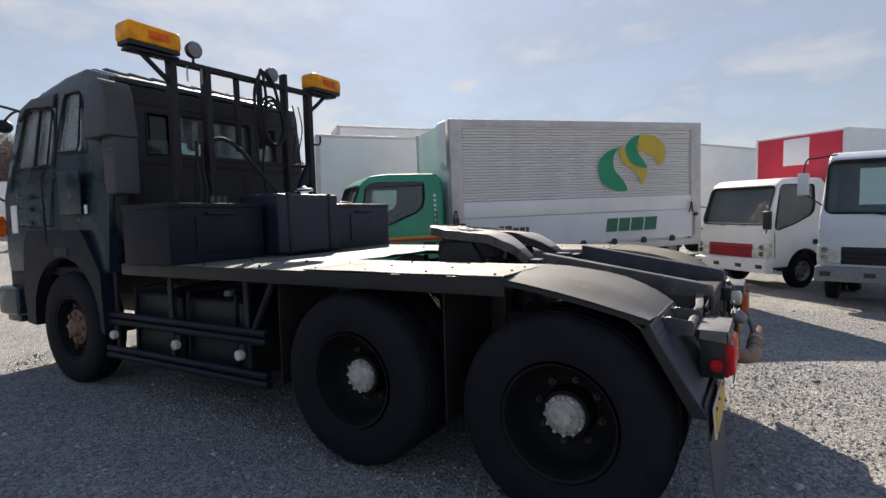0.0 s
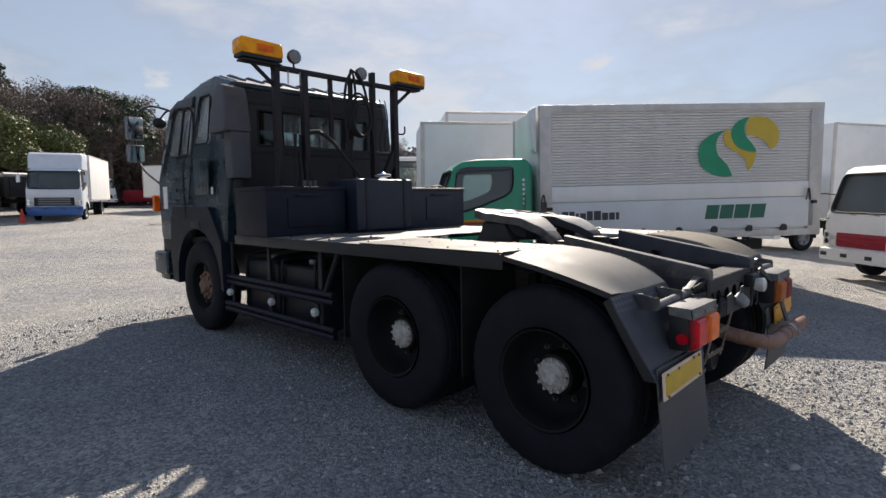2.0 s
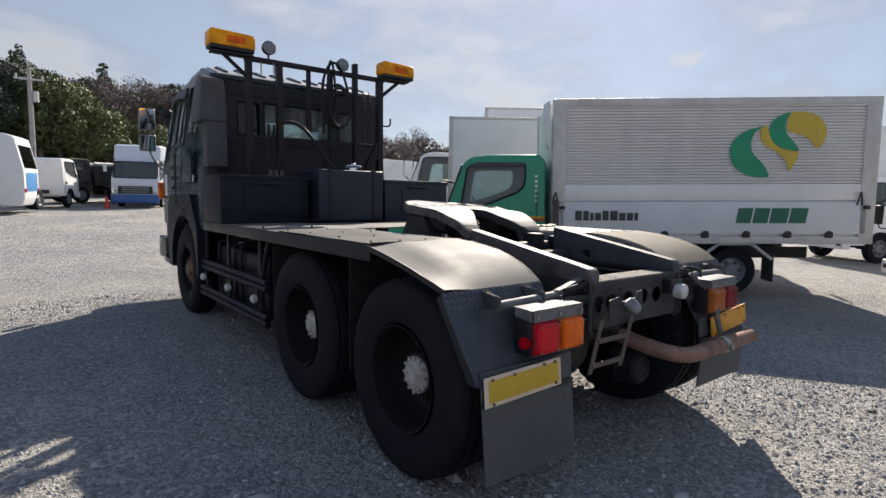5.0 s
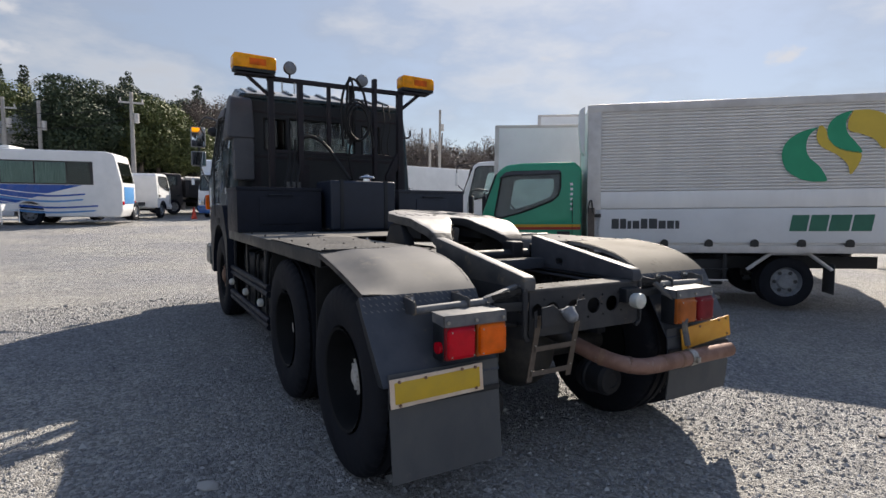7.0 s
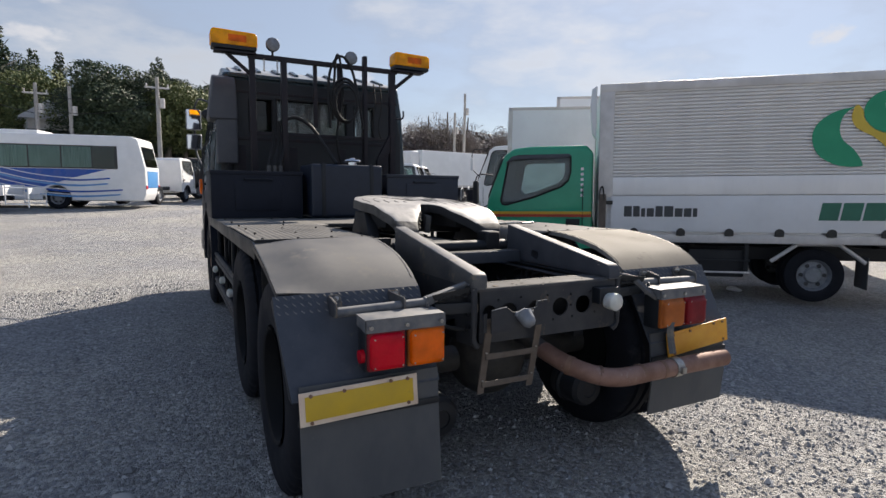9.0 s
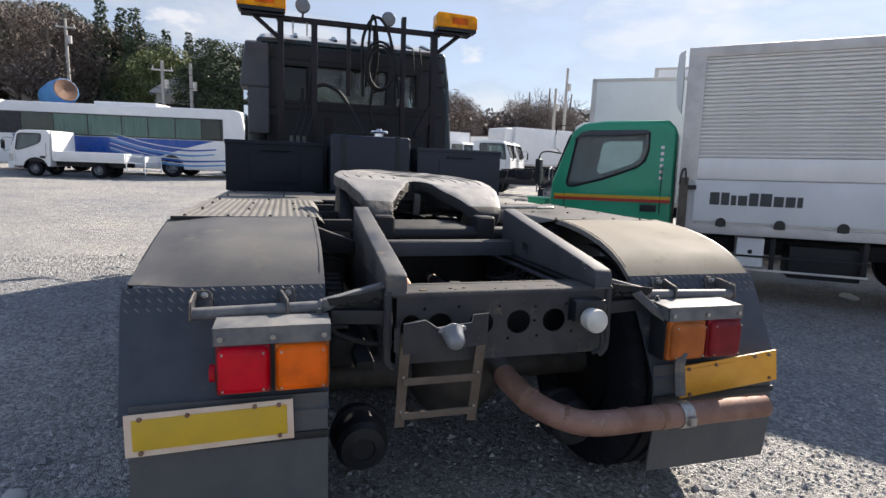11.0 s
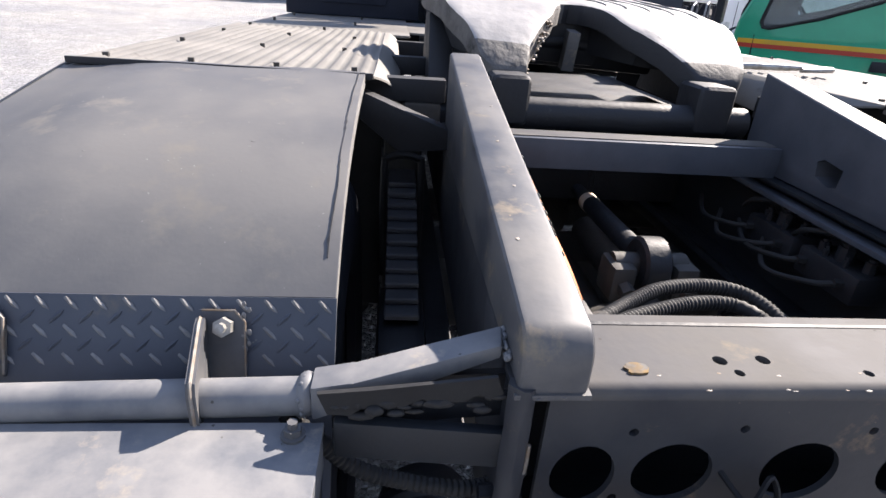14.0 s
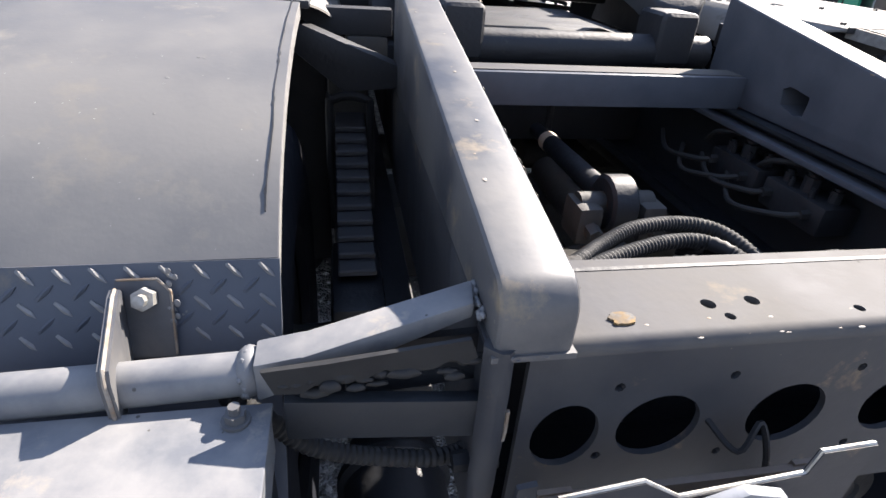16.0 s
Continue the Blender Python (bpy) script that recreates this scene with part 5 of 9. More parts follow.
        ball(bm, (s * u, -0.592 + rt.uniform(-0.006, 0.006), np.interp(u, [0.46, 0.65], [0.996, 0.982]) + rt.uniform(-0.008, 0.012)), rt.uniform(0.004, 0.009), 6, (rt.uniform(1.2, 3.0), 0.9, 0.8))
    crumple = part("crumpled_edge", bm, M["rubber"], stay, "crumpled torn metal below the strap")
    crumple["kind"] = "stuff"
    # lamp housing
    bm = bm_new()
    box(bm, s * 1.008, s * 0.650, -0.715, -0.581, 0.950, 0.956, 0.002)
    for v in bm.verts:
        v.co.z += 0.004 * (v.co.y + 0.715) / 0.15
    for a, b, c in ((-0.719, 1.008, 0.650),):
        prism(bm, [(-0.715, 0.954), (a, 0.902), (-0.714, 0.902), (-0.71, 0.950)], "x", s * b, s * c)
    for b, c in ((1.008, 1.003), (0.655, 0.650)):
        prism(bm, [(-0.715, 0.954), (-0.719, 0.902), (-0.60, 0.915), (-0.60, 0.954)], "x", s * b, s * c)
    house = part("tail_lamp_hood", bm, M["hood"], T, "grey sheet metal hood over the tail lamp")
    bm = bm_new()
    box(bm, s * 1.004, s * 0.652, -0.70, -0.60, 0.735, 0.92, 0.008)
    part("lamp_back", bm, M["black"], house)
    for lo, hi, mt, lab in (((0.994, 0.842, "red", "red square tail lamp lens"), (0.820, 0.660, "amber", "amber square indicator lens"))):
        bm = bm_new()
        box(bm, s * hi, s * lo, -0.745, -0.695, 0.748, 0.897, 0.030, 5)
        lens_bm = bm
        bm = bm_new()
        box(bm, s * (hi - 0.005), s * (lo + 0.005), -0.722, -0.695, 0.743, 0.902, 0.010, 3)
        part("lens_rim", bm, M["reddull"] if mt == "red" else M["amberdull"], house)
        bm = lens_bm
        part("lamp_lens", bm, M[mt if s < 0 else mt + "dull"], house, lab if s < 0 else "shade-darkened " + lab)
        for u in (lo - 0.016, hi + 0.016):
            for v in (0.764, 0.881):
                bm = bm_new()
                cyl(bm, (s * u, -0.744, v), (s * u, -0.7475, v), 0.0036, 8)
                part("lens_screw", bm, M["galv"], house)
    for u in (0.985, 0.83, 0.672):
        bm = bm_new()
        cyl(bm, (s * u, -0.716, 0.924), (s * u, -0.726, 0.924), 0.009, 6)
        part("hood_bolt", bm, M["galv"], house)
    bm = bm_new()
    cyl(bm, (s * 0.680, -0.600, 0.957), (s * 0.680, -0.600, 0.962), 0.013, 14)
    cyl(bm, (s * 0.680, -0.600, 0.962), (s * 0.680, -0.600, 0.970), 0.0095, 6)
    cyl(bm, (s * 0.680, -0.600, 0.970), (s * 0.680, -0.600, 0.978), 0.0055, 8)
    part("hood_bolt", bm, M["greysteel"], house)
    bm = bm_new()
    tube(bm, [(s * 1.006, -0.7155, 0.9565), (s * 0.90, -0.7165, 0.9560), (s * 0.78, -0.7155, 0.9565), (s * 0.652, -0.7155, 0.9565)], 0.0018, 6, 1)
    part("hood_edge", bm, M["scuff"], house, "rubbed pale edge")
    # small round side reflector
    bm = bm_new()
    cyl(bm, (s * 1.004, -0.672, 0.80), (s * 1.022, -0.672, 0.80), 0.028, 18)
    part("side_reflector", bm, M["red"], house, "round red side reflector")
    # mud flap
    bm = bm_new()
    sheet(bm, [(-0.652, 0.70), (-0.662, 0.58), (-0.678, 0.42), (-0.70 if s < 0 else -0.66, 0.20 if s < 0 else 0.24)][::-1], "x", min(s * 1.262, s * 0.655), max(s * 1.262, s * 0.655), 0.008)
    flap = part("mud_flap", bm, M["flap"], T, "grey-black rubber mud flap")
    bm = bm_new()
    box(bm, s * 1.27, s * 0.655, -0.672, -0.664, 0.545, 0.572, 0.002)
    part("flap_bar", bm, M["black"], flap)

# long rear reflectors, hung a little crooked
for s, mt, turn, z0 in ((-1, "yellow", 1.5, 0.625), (1, "orangeplate", 5.0, 0.652)):
    m = Matrix.Translation((s * 1.005 if s > 0 else -1.018, -0.684, z0)) @ Matrix.Rotation(radians(-turn), 4, "Y") @ Matrix.Rotation(radians(-4), 4, "X")
    bm = bm_new()
    box(bm, -0.25, 0.25, -0.004, 0.004, -0.067, 0.067, 0.002, m=m)
    refl = part("rear_reflector", bm, M["cream"] if s < 0 else M["orangeplate"], T, "long yellow rear reflector with a worn cream border" if s < 0 else "long faded orange rear reflector")
    bm = bm_new()
    box(bm, -0.228, 0.230, -0.0065, -0.0035, -0.048, 0.050, 0.001, m=m)
    part("reflector_face", bm, M[mt], refl)
    for u, v in ((-0.205, 0.052), (0.205, 0.052), (0.205, -0.05), (-0.205, -0.055), (-0.07, 0.05), (0.13, 0.055)):
        bm = bm_new()
        cyl(bm, m @ Vector((u, -0.006, v)), m @ Vector((u, -0.012, v)), 0.0075, 8)
        part("reflector_bolt", bm, M["rust"], refl)

# step ladder, pan, lamps, exhaust
def lad(z):
    return -0.575 - 0.085 * (z - 0.50) / 0.40


bm = bm_new()
box(bm, -0.40, -0.09, lad(0.9) - 0.004, lad(0.9) + 0.004, 0.872, 0.886, 0.001)
ladder = part("rear_step", bm, M["rustbar"], T, "brown rusty flat-bar rear step")
for cx in (-0.388, -0.104):
    bm = bm_new()
    prism(bm, [(lad(0.89) - 0.003, 0.89), (lad(0.505) - 0.003, 0.505), (lad(0.505) + 0.003, 0.505), (lad(0.89) + 0.003, 0.89)], "x", cx - 0.018, cx + 0.018)
    part("step_upright", bm, M["rustbar"], ladder)
for cz in (0.700, 0.555):
    bm = bm_new()
    box(bm, -0.388, -0.104, lad(cz) - 0.010, lad(cz) - 0.004, cz - 0.014, cz + 0.014, 0.001)
    part("rung", bm, M["rustbar"], ladder)
    for cx in (-0.388, -0.104):
        bm = bm_new()
        cyl(bm, (cx, lad(cz) - 0.010, cz + 0.02), (cx, lad(cz) - 0.014, cz + 0.02), 0.005, 6)
        part("rung_bolt", bm, M["galv"], ladder)
PANEL = [(-0.407, 0.937), (-0.33, 0.948), (-0.288, 0.919), (-0.161, 0.932), (-0.156, 0.961), (-0.100, 0.964)]
bm = bm_new()
prism(bm, PANEL + [(-0.10, 0.85), (-0.407, 0.83)], "y", -0.70, -0.694)
prism(bm, [(-0.432, 0.915), (-0.413, 0.918), (-0.413, 0.83), (-0.432, 0.83)], "y", -0.67, -0.664)
part("lamp_panel", bm, M["frontplate"], T, "bent black steel panel")
bm = bm_new()
tube(bm, [(u, -0.697, v) for u, v in PANEL], 0.0022, 6, 1)
part("panel_edge", bm, M["galv"], T, "bare bright torn edge")
bm = bm_new()
lathe(bm, [(0.020, 0.0), (0.020, 0.040), (0.010, 0.037), (-0.015, 0.035), (-0.034, 0.031), (-0.045, 0.022), (-0.050, 0.010), (-0.051, 0.0)], (0, 0, 0), "y", 28)
bmesh.ops.transform(bm, matrix=pose(-0.234, -0.722, 0.896, 38, 0, 6), verts=bm.verts[:])
number_lamp = part("rear_work_lamp", bm, M["silver"], T, "grey bullet-shaped lamp shell")
bm = bm_new()
prism(bm, [(-0.288, 0.906), (-0.284, 0.92), (-0.234, 0.938), (-0.190, 0.925), (-0.184, 0.914), (-0.234, 0.895)], "y", -0.716, -0.704, 0.003)
part("lamp_flange", bm, M["silver"], number_lamp)
bm = bm_new()
lathe(bm, [(0.05, 0.02), (0.045, 0.042), (0.0, 0.047), (-0.012, 0.044), (-0.02, 0.03), (-0.023, 0.0)], (0.335, -0.70, 0.915), "y", 24)
rl = part("reverse_lamp", bm, M["whitelens"], T, "round white reversing lamp")
bm = bm_new()
box(bm, 0.27, 0.40, -0.66, -0.60, 0.90, 0.985, 0.006)
tube(bm, [(0.39, -0.64, 0.92), (0.40, -0.65, 0.80), (0.36, -0.65, 0.77)], 0.008, 8)
part("lamp_bracket", bm, M["black"], rl)

bm = bm_new()
tube(bm, [(0.07, 0.6, 0.70), (0.075, -0.2, 0.665), (0.078, -0.47, 0.627)], 0.046, 18, 4)
part("exhaust_front", bm, M["grime"], T, "dark front length of the exhaust pipe")
EX = [(0.078, -0.46, 0.63), (0.080, -0.50, 0.622), (0.11, -0.63, 0.592), (0.19, -0.735, 0.563), (0.31, -0.785, 0.548), (0.55, -0.79, 0.548), (1.085, -0.795, 0.552)]
bm = bm_new()
tube(bm, EX, 0.047, 18, 6)
ex = part("exhaust_pipe", bm, M["exhaust"], T, "pink-brown heat-rusted exhaust pipe")
for a, b in (((0.105, -0.62, 0.593), (0.12, -0.645, 0.588)), ((0.20, -0.74, 0.561), (0.215, -0.748, 0.559)), ((0.43, -0.787, 0.548), (0.45, -0.787, 0.548)), ((0.58, -0.79, 0.548), (0.60, -0.79, 0.548))):
    bm = bm_new()
    cyl(bm, a, b, 0.0495, 20)
    part("weld_seam", bm, M["rust"], ex)
bm = bm_new()
cyl(bm, (0.665, -0.79, 0.549), (0.715, -0.79, 0.549), 0.0525, 22)
box(bm, 0.675, 0.705, -0.86, -0.84, 0.53, 0.565, 0.003)
part("pipe_clamp", bm, M["galv"], ex, "bright steel clamp")
bm = bm_new()
tube(bm, [(0.60, -0.62, 1.0), (0.64, -0.66, 0.93), (0.70, -0.72, 0.84), (0.68, -0.74, 0.74), (0.67, -0.78, 0.62)], 0.014, 6)
for v in bm.verts:
    v.co.x += (v.co.x - 0.65) * 0.8
part("exhaust_hanger", bm, M["greysteel"], ex, "bent grey strap")

# brake chambers, drive shaft, air pipes between the rails
for cx, cy in ((-0.49, -0.28), (0.49, -0.28)):
    bm = bm_new()
    lathe(bm, [(0.16, 0.05), (0.15, 0.10), (0.09, 0.115), (0.08, 0.122), (0.06, 0.122), (0.05, 0.11), (-0.06, 0.108), (-0.085, 0.09), (-0.09, 0.055), (-0.092, 0.05), (-0.085, 0.045), (-0.085, 0.0)], (cx, cy, 0.315), "y", 28)
    part("brake_chamber", bm, M["chassis"], T, "black round spring-brake chamber")
bm = bm_new()
cyl(bm, (0.010, 0.44, 0.845), (0.0, 0.07, 0.862), 0.027, 16)
cyl(bm, (0.010, 0.44, 0.845), (0.02, 0.60, 0.835), 0.022, 14)
lathe(bm, [(-0.03, 0.03), (-0.03, 0.056), (-0.024, 0.064), (0.024, 0.064), (0.03, 0.056), (0.03, 0.03)], (0.0, 0.02, 0.861), "x", 28)
part("torque_rod", bm, M["chassis"], T, "black torque rod with a rubber-bushed eye")
bm = bm_new()
cyl(bm, (-0.085, 0.02, 0.861), (0.085, 0.02, 0.861), 0.028, 12)
for s in (-1, 1):
    box(bm, s * 0.045, s * 0.10, -0.035, 0.055, 0.79, 0.875, 0.012)
    cyl(bm, (s * 0.07, -0.035, 0.83), (s * 0.07, -0.065, 0.825), 0.017, 6)
part("rod_saddle", bm, M["grime"], T, "greasy saddle with bolts")
bm = bm_new()
cyl(bm, (0.0105, 0.435, 0.845), (0.0115, 0.475, 0.843), 0.0285, 14)
part("rod_band", bm, M["cream"], T, "pale band on the rod")
for line in ([(-0.29, -0.37, 0.968), (-0.254, -0.35, 0.966), (-0.186, -0.29, 0.957), (-0.109, -0.24, 0.956), (-0.011, -0.205, 0.946), (0.058, -0.21, 0.938), (0.087, -0.25, 0.932), (0.10, -0.31, 0.92), (0.10, -0.38, 0.89)],
             [(-0.27, -0.38, 0.958), (-0.235, -0.35, 0.955), (-0.146, -0.30, 0.947), (-0.056, -0.263, 0.942), (0.014, -0.255, 0.937), (0.046, -0.285, 0.935), (0.06, -0.33, 0.925), (0.06, -0.39, 0.89)],
             [(-0.13, -0.43, 0.94), (-0.118, -0.39, 0.968), (-0.09, -0.375, 0.972), (-0.073, -0.39, 0.966), (-0.06, -0.43, 0.94)],
             [(0.07, -0.44, 0.95), (0.10, -0.40, 0.972), (0.15, -0.38, 0.975), (0.20, -0.40, 0.965), (0.22, -0.44, 0.94)]):
    bm = bm_new()
    tube(bm, [(a_, b_, c_ - 0.014) for a_, b_, c_ in line], 0.0118, 12, 6, 0.0018, 0.0075)
    part("corrugated_conduit", bm, M["rubber"], T, "black corrugated cable conduit")
# old orange pipe behind the ramp
bm = bm_new()
tube(bm, [(-0.312, 0.06, 1.045), (-0.303, 0.0, 1.02), (-0.285, -0.085, 0.975), (-0.268, -0.17, 0.935), (-0.25, -0.25, 0.88)], 0.020, 12)
part("orange_pipe", bm, M["orangepipe"], T, "faded orange pipe inside the frame")
bm = bm_new()
box(bm, -0.335, -0.29, -0.42, -0.35, 0.90, 0.985, 0.006)
cyl(bm, (-0.30, -0.38, 0.95), (-0.26, -0.37, 0.955), 0.021, 6)
part("conduit_gland", bm, M["grime"], T)
bm = bm_new()
tube(bm, [(0.07, 0.72, 0.95), (0.065, 0.70, 1.02), (0.06, 0.62, 0.99), (0.06, 0.60, 0.80)], 0.010, 8)
part("air_pipe", bm, M["chassis"], T)
for cx, cy, cz in ((0.40, 0.11, 0.905), (0.40, -0.085, 0.905)):
    bm = bm_new()
    box(bm, cx - 0.065, cx + 0.02, cy - 0.085, cy + 0.085, cz - 0.035, cz + 0.028, 0.008)
    valve = part("air_valve", bm, M["chassis"], T, "greasy air valve block on the rail")
    for dx, dy, r, h in ((-0.03, 0.0, 0.018, 0.030), (-0.035, 0.055, 0.011, 0.018), (-0.02, -0.055, 0.012, 0.022), (-0.052, 0.028, 0.006, 0.014), (-0.052, -0.03, 0.006, 0.014)):
        bm = bm_new()
        cyl(bm, (cx + dx, cy + dy, cz + 0.026), (cx + dx, cy + dy, cz + 0.030 + h), r, 8)
        cyl(bm, (cx + dx, cy + dy, cz + 0.030 + h), (cx + dx, cy + dy, cz + 0.036 + h), r * 0.6, 8)
        part("fitting", bm, M["chassis"], valve)
    for dy, z1, out_ in ((-0.05, -0.03, 0.05), (0.06, -0.02, 0.03)):
        bm = bm_new()
        cyl(bm, (cx - 0.06, cy + dy, cz), (cx - 0.085, cy + dy, cz), 0.011, 6)
        tube(bm, [(cx - 0.08, cy + dy, cz), (cx - 0.09 - out_ * 0.5, cy + dy + 0.03, cz + z1 * 0.4), (cx - 0.09 - out_, cy + dy + 0.13, cz + z1), (cx - 0.06, cy + dy + 0.26, cz + z1 * 0.5)], 0.006, 8)
        part("air_hose", bm, M["rubber"], valve)
    bm = bm_new()
    tube(bm, [(cx - 0.03, cy, cz + 0.05), (cx - 0.04, cy + 0.02, cz + 0.075), (cx - 0.06, cy + 0.09, cz + 0.06), (cx - 0.04, cy + 0.15, cz + 0.02)], 0.006, 8)
    part("air_hose", bm, M["rubber"], valve)
bm = bm_new()
tube(bm, [(-0.70, -0.55, 0.945), (-0.661, -0.56, 0.913), (-0.616, -0.565, 0.872), (-0.544, -0.562, 0.843), (-0.472, -0.555, 0.826), (-0.40, -0.52, 0.818)], 0.0092, 12, 6, 0.0016, 0.0065)
part("lamp_cable_conduit", bm, M["rubber"], T)
bm = bm_new()
tube(bm, [(-0.19, -0.60, 0.90), (-0.17, -0.635, 0.885), (-0.14, -0.62, 0.91), (-0.13, -0.64, 0.86), (-0.16, -0.66, 0.83), (-0.22, -0.72, 0.88)], 0.0035, 6)
part("loose_wire", bm, M["rubber"], T)

# stay from the deck bearer down to the rail
bm = bm_new()
prism(bm, [(-0.68, 1.16), (-0.655, 1.165), (-0.45, 1.085), (-0.45, 1.035), (-0.57, 1.025), (-0.68, 1.115)], "y", 0.27, 0.33, 0.005)
part("deck_stay", bm, M["chassis"], T)
bm = bm_new()
prism(bm, [(0.68, 1.16), (0.655, 1.165), (0.45, 1.085), (0.45, 1.035), (0.57, 1.025), (0.68, 1.115)], "y", 0.27, 0.33, 0.005)
part("deck_stay", bm, M["chassis"], T)
bm = bm_new()
box(bm, -0.56, -0.46, 0.42, 0.60, 1.05, 1.12, 0.01)
cyl(bm, (-0.51, 0.46, 1.12), (-0.51, 0.46, 1.17), 0.02, 8)
cyl(bm, (-0.50, 0.55, 1.12), (-0.50, 0.55, 1.15), 0.03, 10)
part("coupling_block", bm, M["grime"], T)

# mudguards of the middle axle
for s in (-1, 1):
    bm = bm_new()
    arc = [(1.58, 1.075), (1.48, 1.072), (1.39, 1.055), (1.29, 1.035), (1.20, 1.0), (1.14, 0.935), (1.107, 0.858)]
    arc = [(p.y, p.z) for p in path_points([(0, a, b) for a, b in arc], 3)]
    sheet(bm, arc, "x", min(s * 0.74, s * 0.63), max(s * 0.74, s * 0.63), 0.006)
    part("mudguard", bm, M["black"], T, "black curved mudguard")
    bm = bm_new()
    tube(bm, [(s * 0.74, y, z) for y, z in arc], 0.006, 6, 1)
    part("mudguard_edge", bm, M["scuff"], T, "pale worn mudguard edge")
    bm = bm_new()
    arc = [(0.60 * math.cos(radians(a)), 0.5 + 0.60 * math.sin(radians(a))) for a in range(80, 150, 6)]
    sheet(bm, arc, "x", min(s * 1.15, s * 0.70), max(s * 1.15, s * 0.70), 0.005)
    part("inner_guard", bm, M["black"], T, "inner wheel guard under the fender")
    bm = bm_new()
    tube(bm, [(s * 1.15, y, z) for y, z in arc[1:11]], 0.0055, 6, 1)
    part("inner_guard_edge", bm, M["bareedge"], T, "dusty worn guard edge")
    # flaps added between the wheels to block light from under the truck
    for yy, z0 in ((0.655, 0.36), (1.95, 0.40)):
        bm = bm_new()
        box(bm, s * 1.20, s * 0.62, yy - 0.005, yy + 0.005, z0, 1.10, 0.002)
        part("wheel_flap", bm, M["rubber"], T, "black flap added between the wheels to block light")
    # unseen air tank, also blocking light under the deck
    bm = bm_new()
    cyl(bm, (s * 0.62, 2.02, 0.62), (s * 0.62, 2.46, 0.62), 0.14, 20)
    part("air_tank", bm, M["chassis"], T, "black air tank under the deck")

# gearbox, propeller shafts, trunnion beam: unseen, added to block light under the chassis
bm = bm_new()
prism(bm, [(3.75, 0.42), (3.75, 1.0), (2.7, 0.95), (2.35, 0.80), (2.35, 0.50), (2.8, 0.40)], "x", -0.33, 0.33, 0.05, 2)
part("gearbox", bm, M["grime"], T, "greasy gearbox between the rails")
bm = bm_new()
cyl(bm, (0, 2.35, 0.66), (0, 1.5, 0.58), 0.06, 14)
cyl(bm, (0, 1.1, 0.58), (0, 0.2, 0.56), 0.055, 14)
part("propeller_shaft", bm, M["grime"], T)
bm = bm_new()
box(bm, -0.60, 0.60, 0.52, 0.80, 0.34, 0.62, 0.05)
part("trunnion_beam", bm, M["grime"], T, "cast trunnion beam between the springs")

# tanks, side guards
for s in (-1, 1):
    for y0, y1 in ((2.50, 3.20), (3.28, 3.95)):
        bm = bm_new()
        box(bm, s * 1.06, s * 0.52, y0, y1, 0.30, 0.92, 0.06, 4)
        tank = part("side_tank", bm, M["black"], T, "dusty black side tank with strap")
        for cy in (y0 + 0.06, y1 - 0.06):
            bm = bm_new()
            tube(bm, [(s * 0.5, cy, 1.0), (s * 1.0, cy, 0.965), (s * 1.075, cy, 0.90), (s * 1.075, cy, 0.6), (s * 1.075, cy, 0.33), (s * 1.0, cy, 0.285)], 0.014, 8)
            part("strap", bm, M["chassis"], tank)
        bm = bm_new()
        cyl(bm, (s * 0.9, (y0 + y1) / 2, 0.92), (s * 0.9, (y0 + y1) / 2, 0.965), 0.045, 16)
        part("cap", bm, M["silver"], tank)
    bm = bm_new()
    cyl(bm, (s * 1.20, 2.08, 0.735), (s * 1.20, 4.13, 0.735), 0.028, 14)
    guard = part("side_guard", bm, M["plastic"], T, "black double-tube side guard rail")
    for zc in (0.675, 0.435, 0.375):
        bm = bm_new()
        cyl(bm, (s * 1.20, 2.08, zc), (s * 1.20, 4.13, zc), 0.028, 14)
        part("guard_tube", bm, M["plastic"], guard)
    for cy in (2.3, 3.2, 4.0):
        bm = bm_new()
        box(bm, s * 1.165, s * 1.19, cy - 0.025, cy + 0.025, 0.36, 1.10, 0.004)
        part("guard_bracket", bm, M["chassis"], guard)
    for cy in (2.345, 3.10, 3.99):
        bm = bm_new()
        lathe(bm, [(-0.02, 0.036), (0.005, 0.04), (0.02, 0.036), (0.032, 0.02), (0.035, 0.0)], (s * 1.225, cy, 0.565), "x", 18, s)
        part("side_marker", bm, M["whitelens"], guard, "round cream side marker lamp")
        bm = bm_new()
        box(bm, s * 1.18, s * 1.21, cy - 0.03, cy + 0.03, 0.53, 0.64, 0.005)
        part("marker_bracket", bm, M["chassis"], guard)
    bm = bm_new()
    cyl(bm, (s * 1.22, 1.98, 1.10), (s * 1.20, 2.20, 0.76), 0.022, 8)
    part("side_brace", bm, M["black"], T)

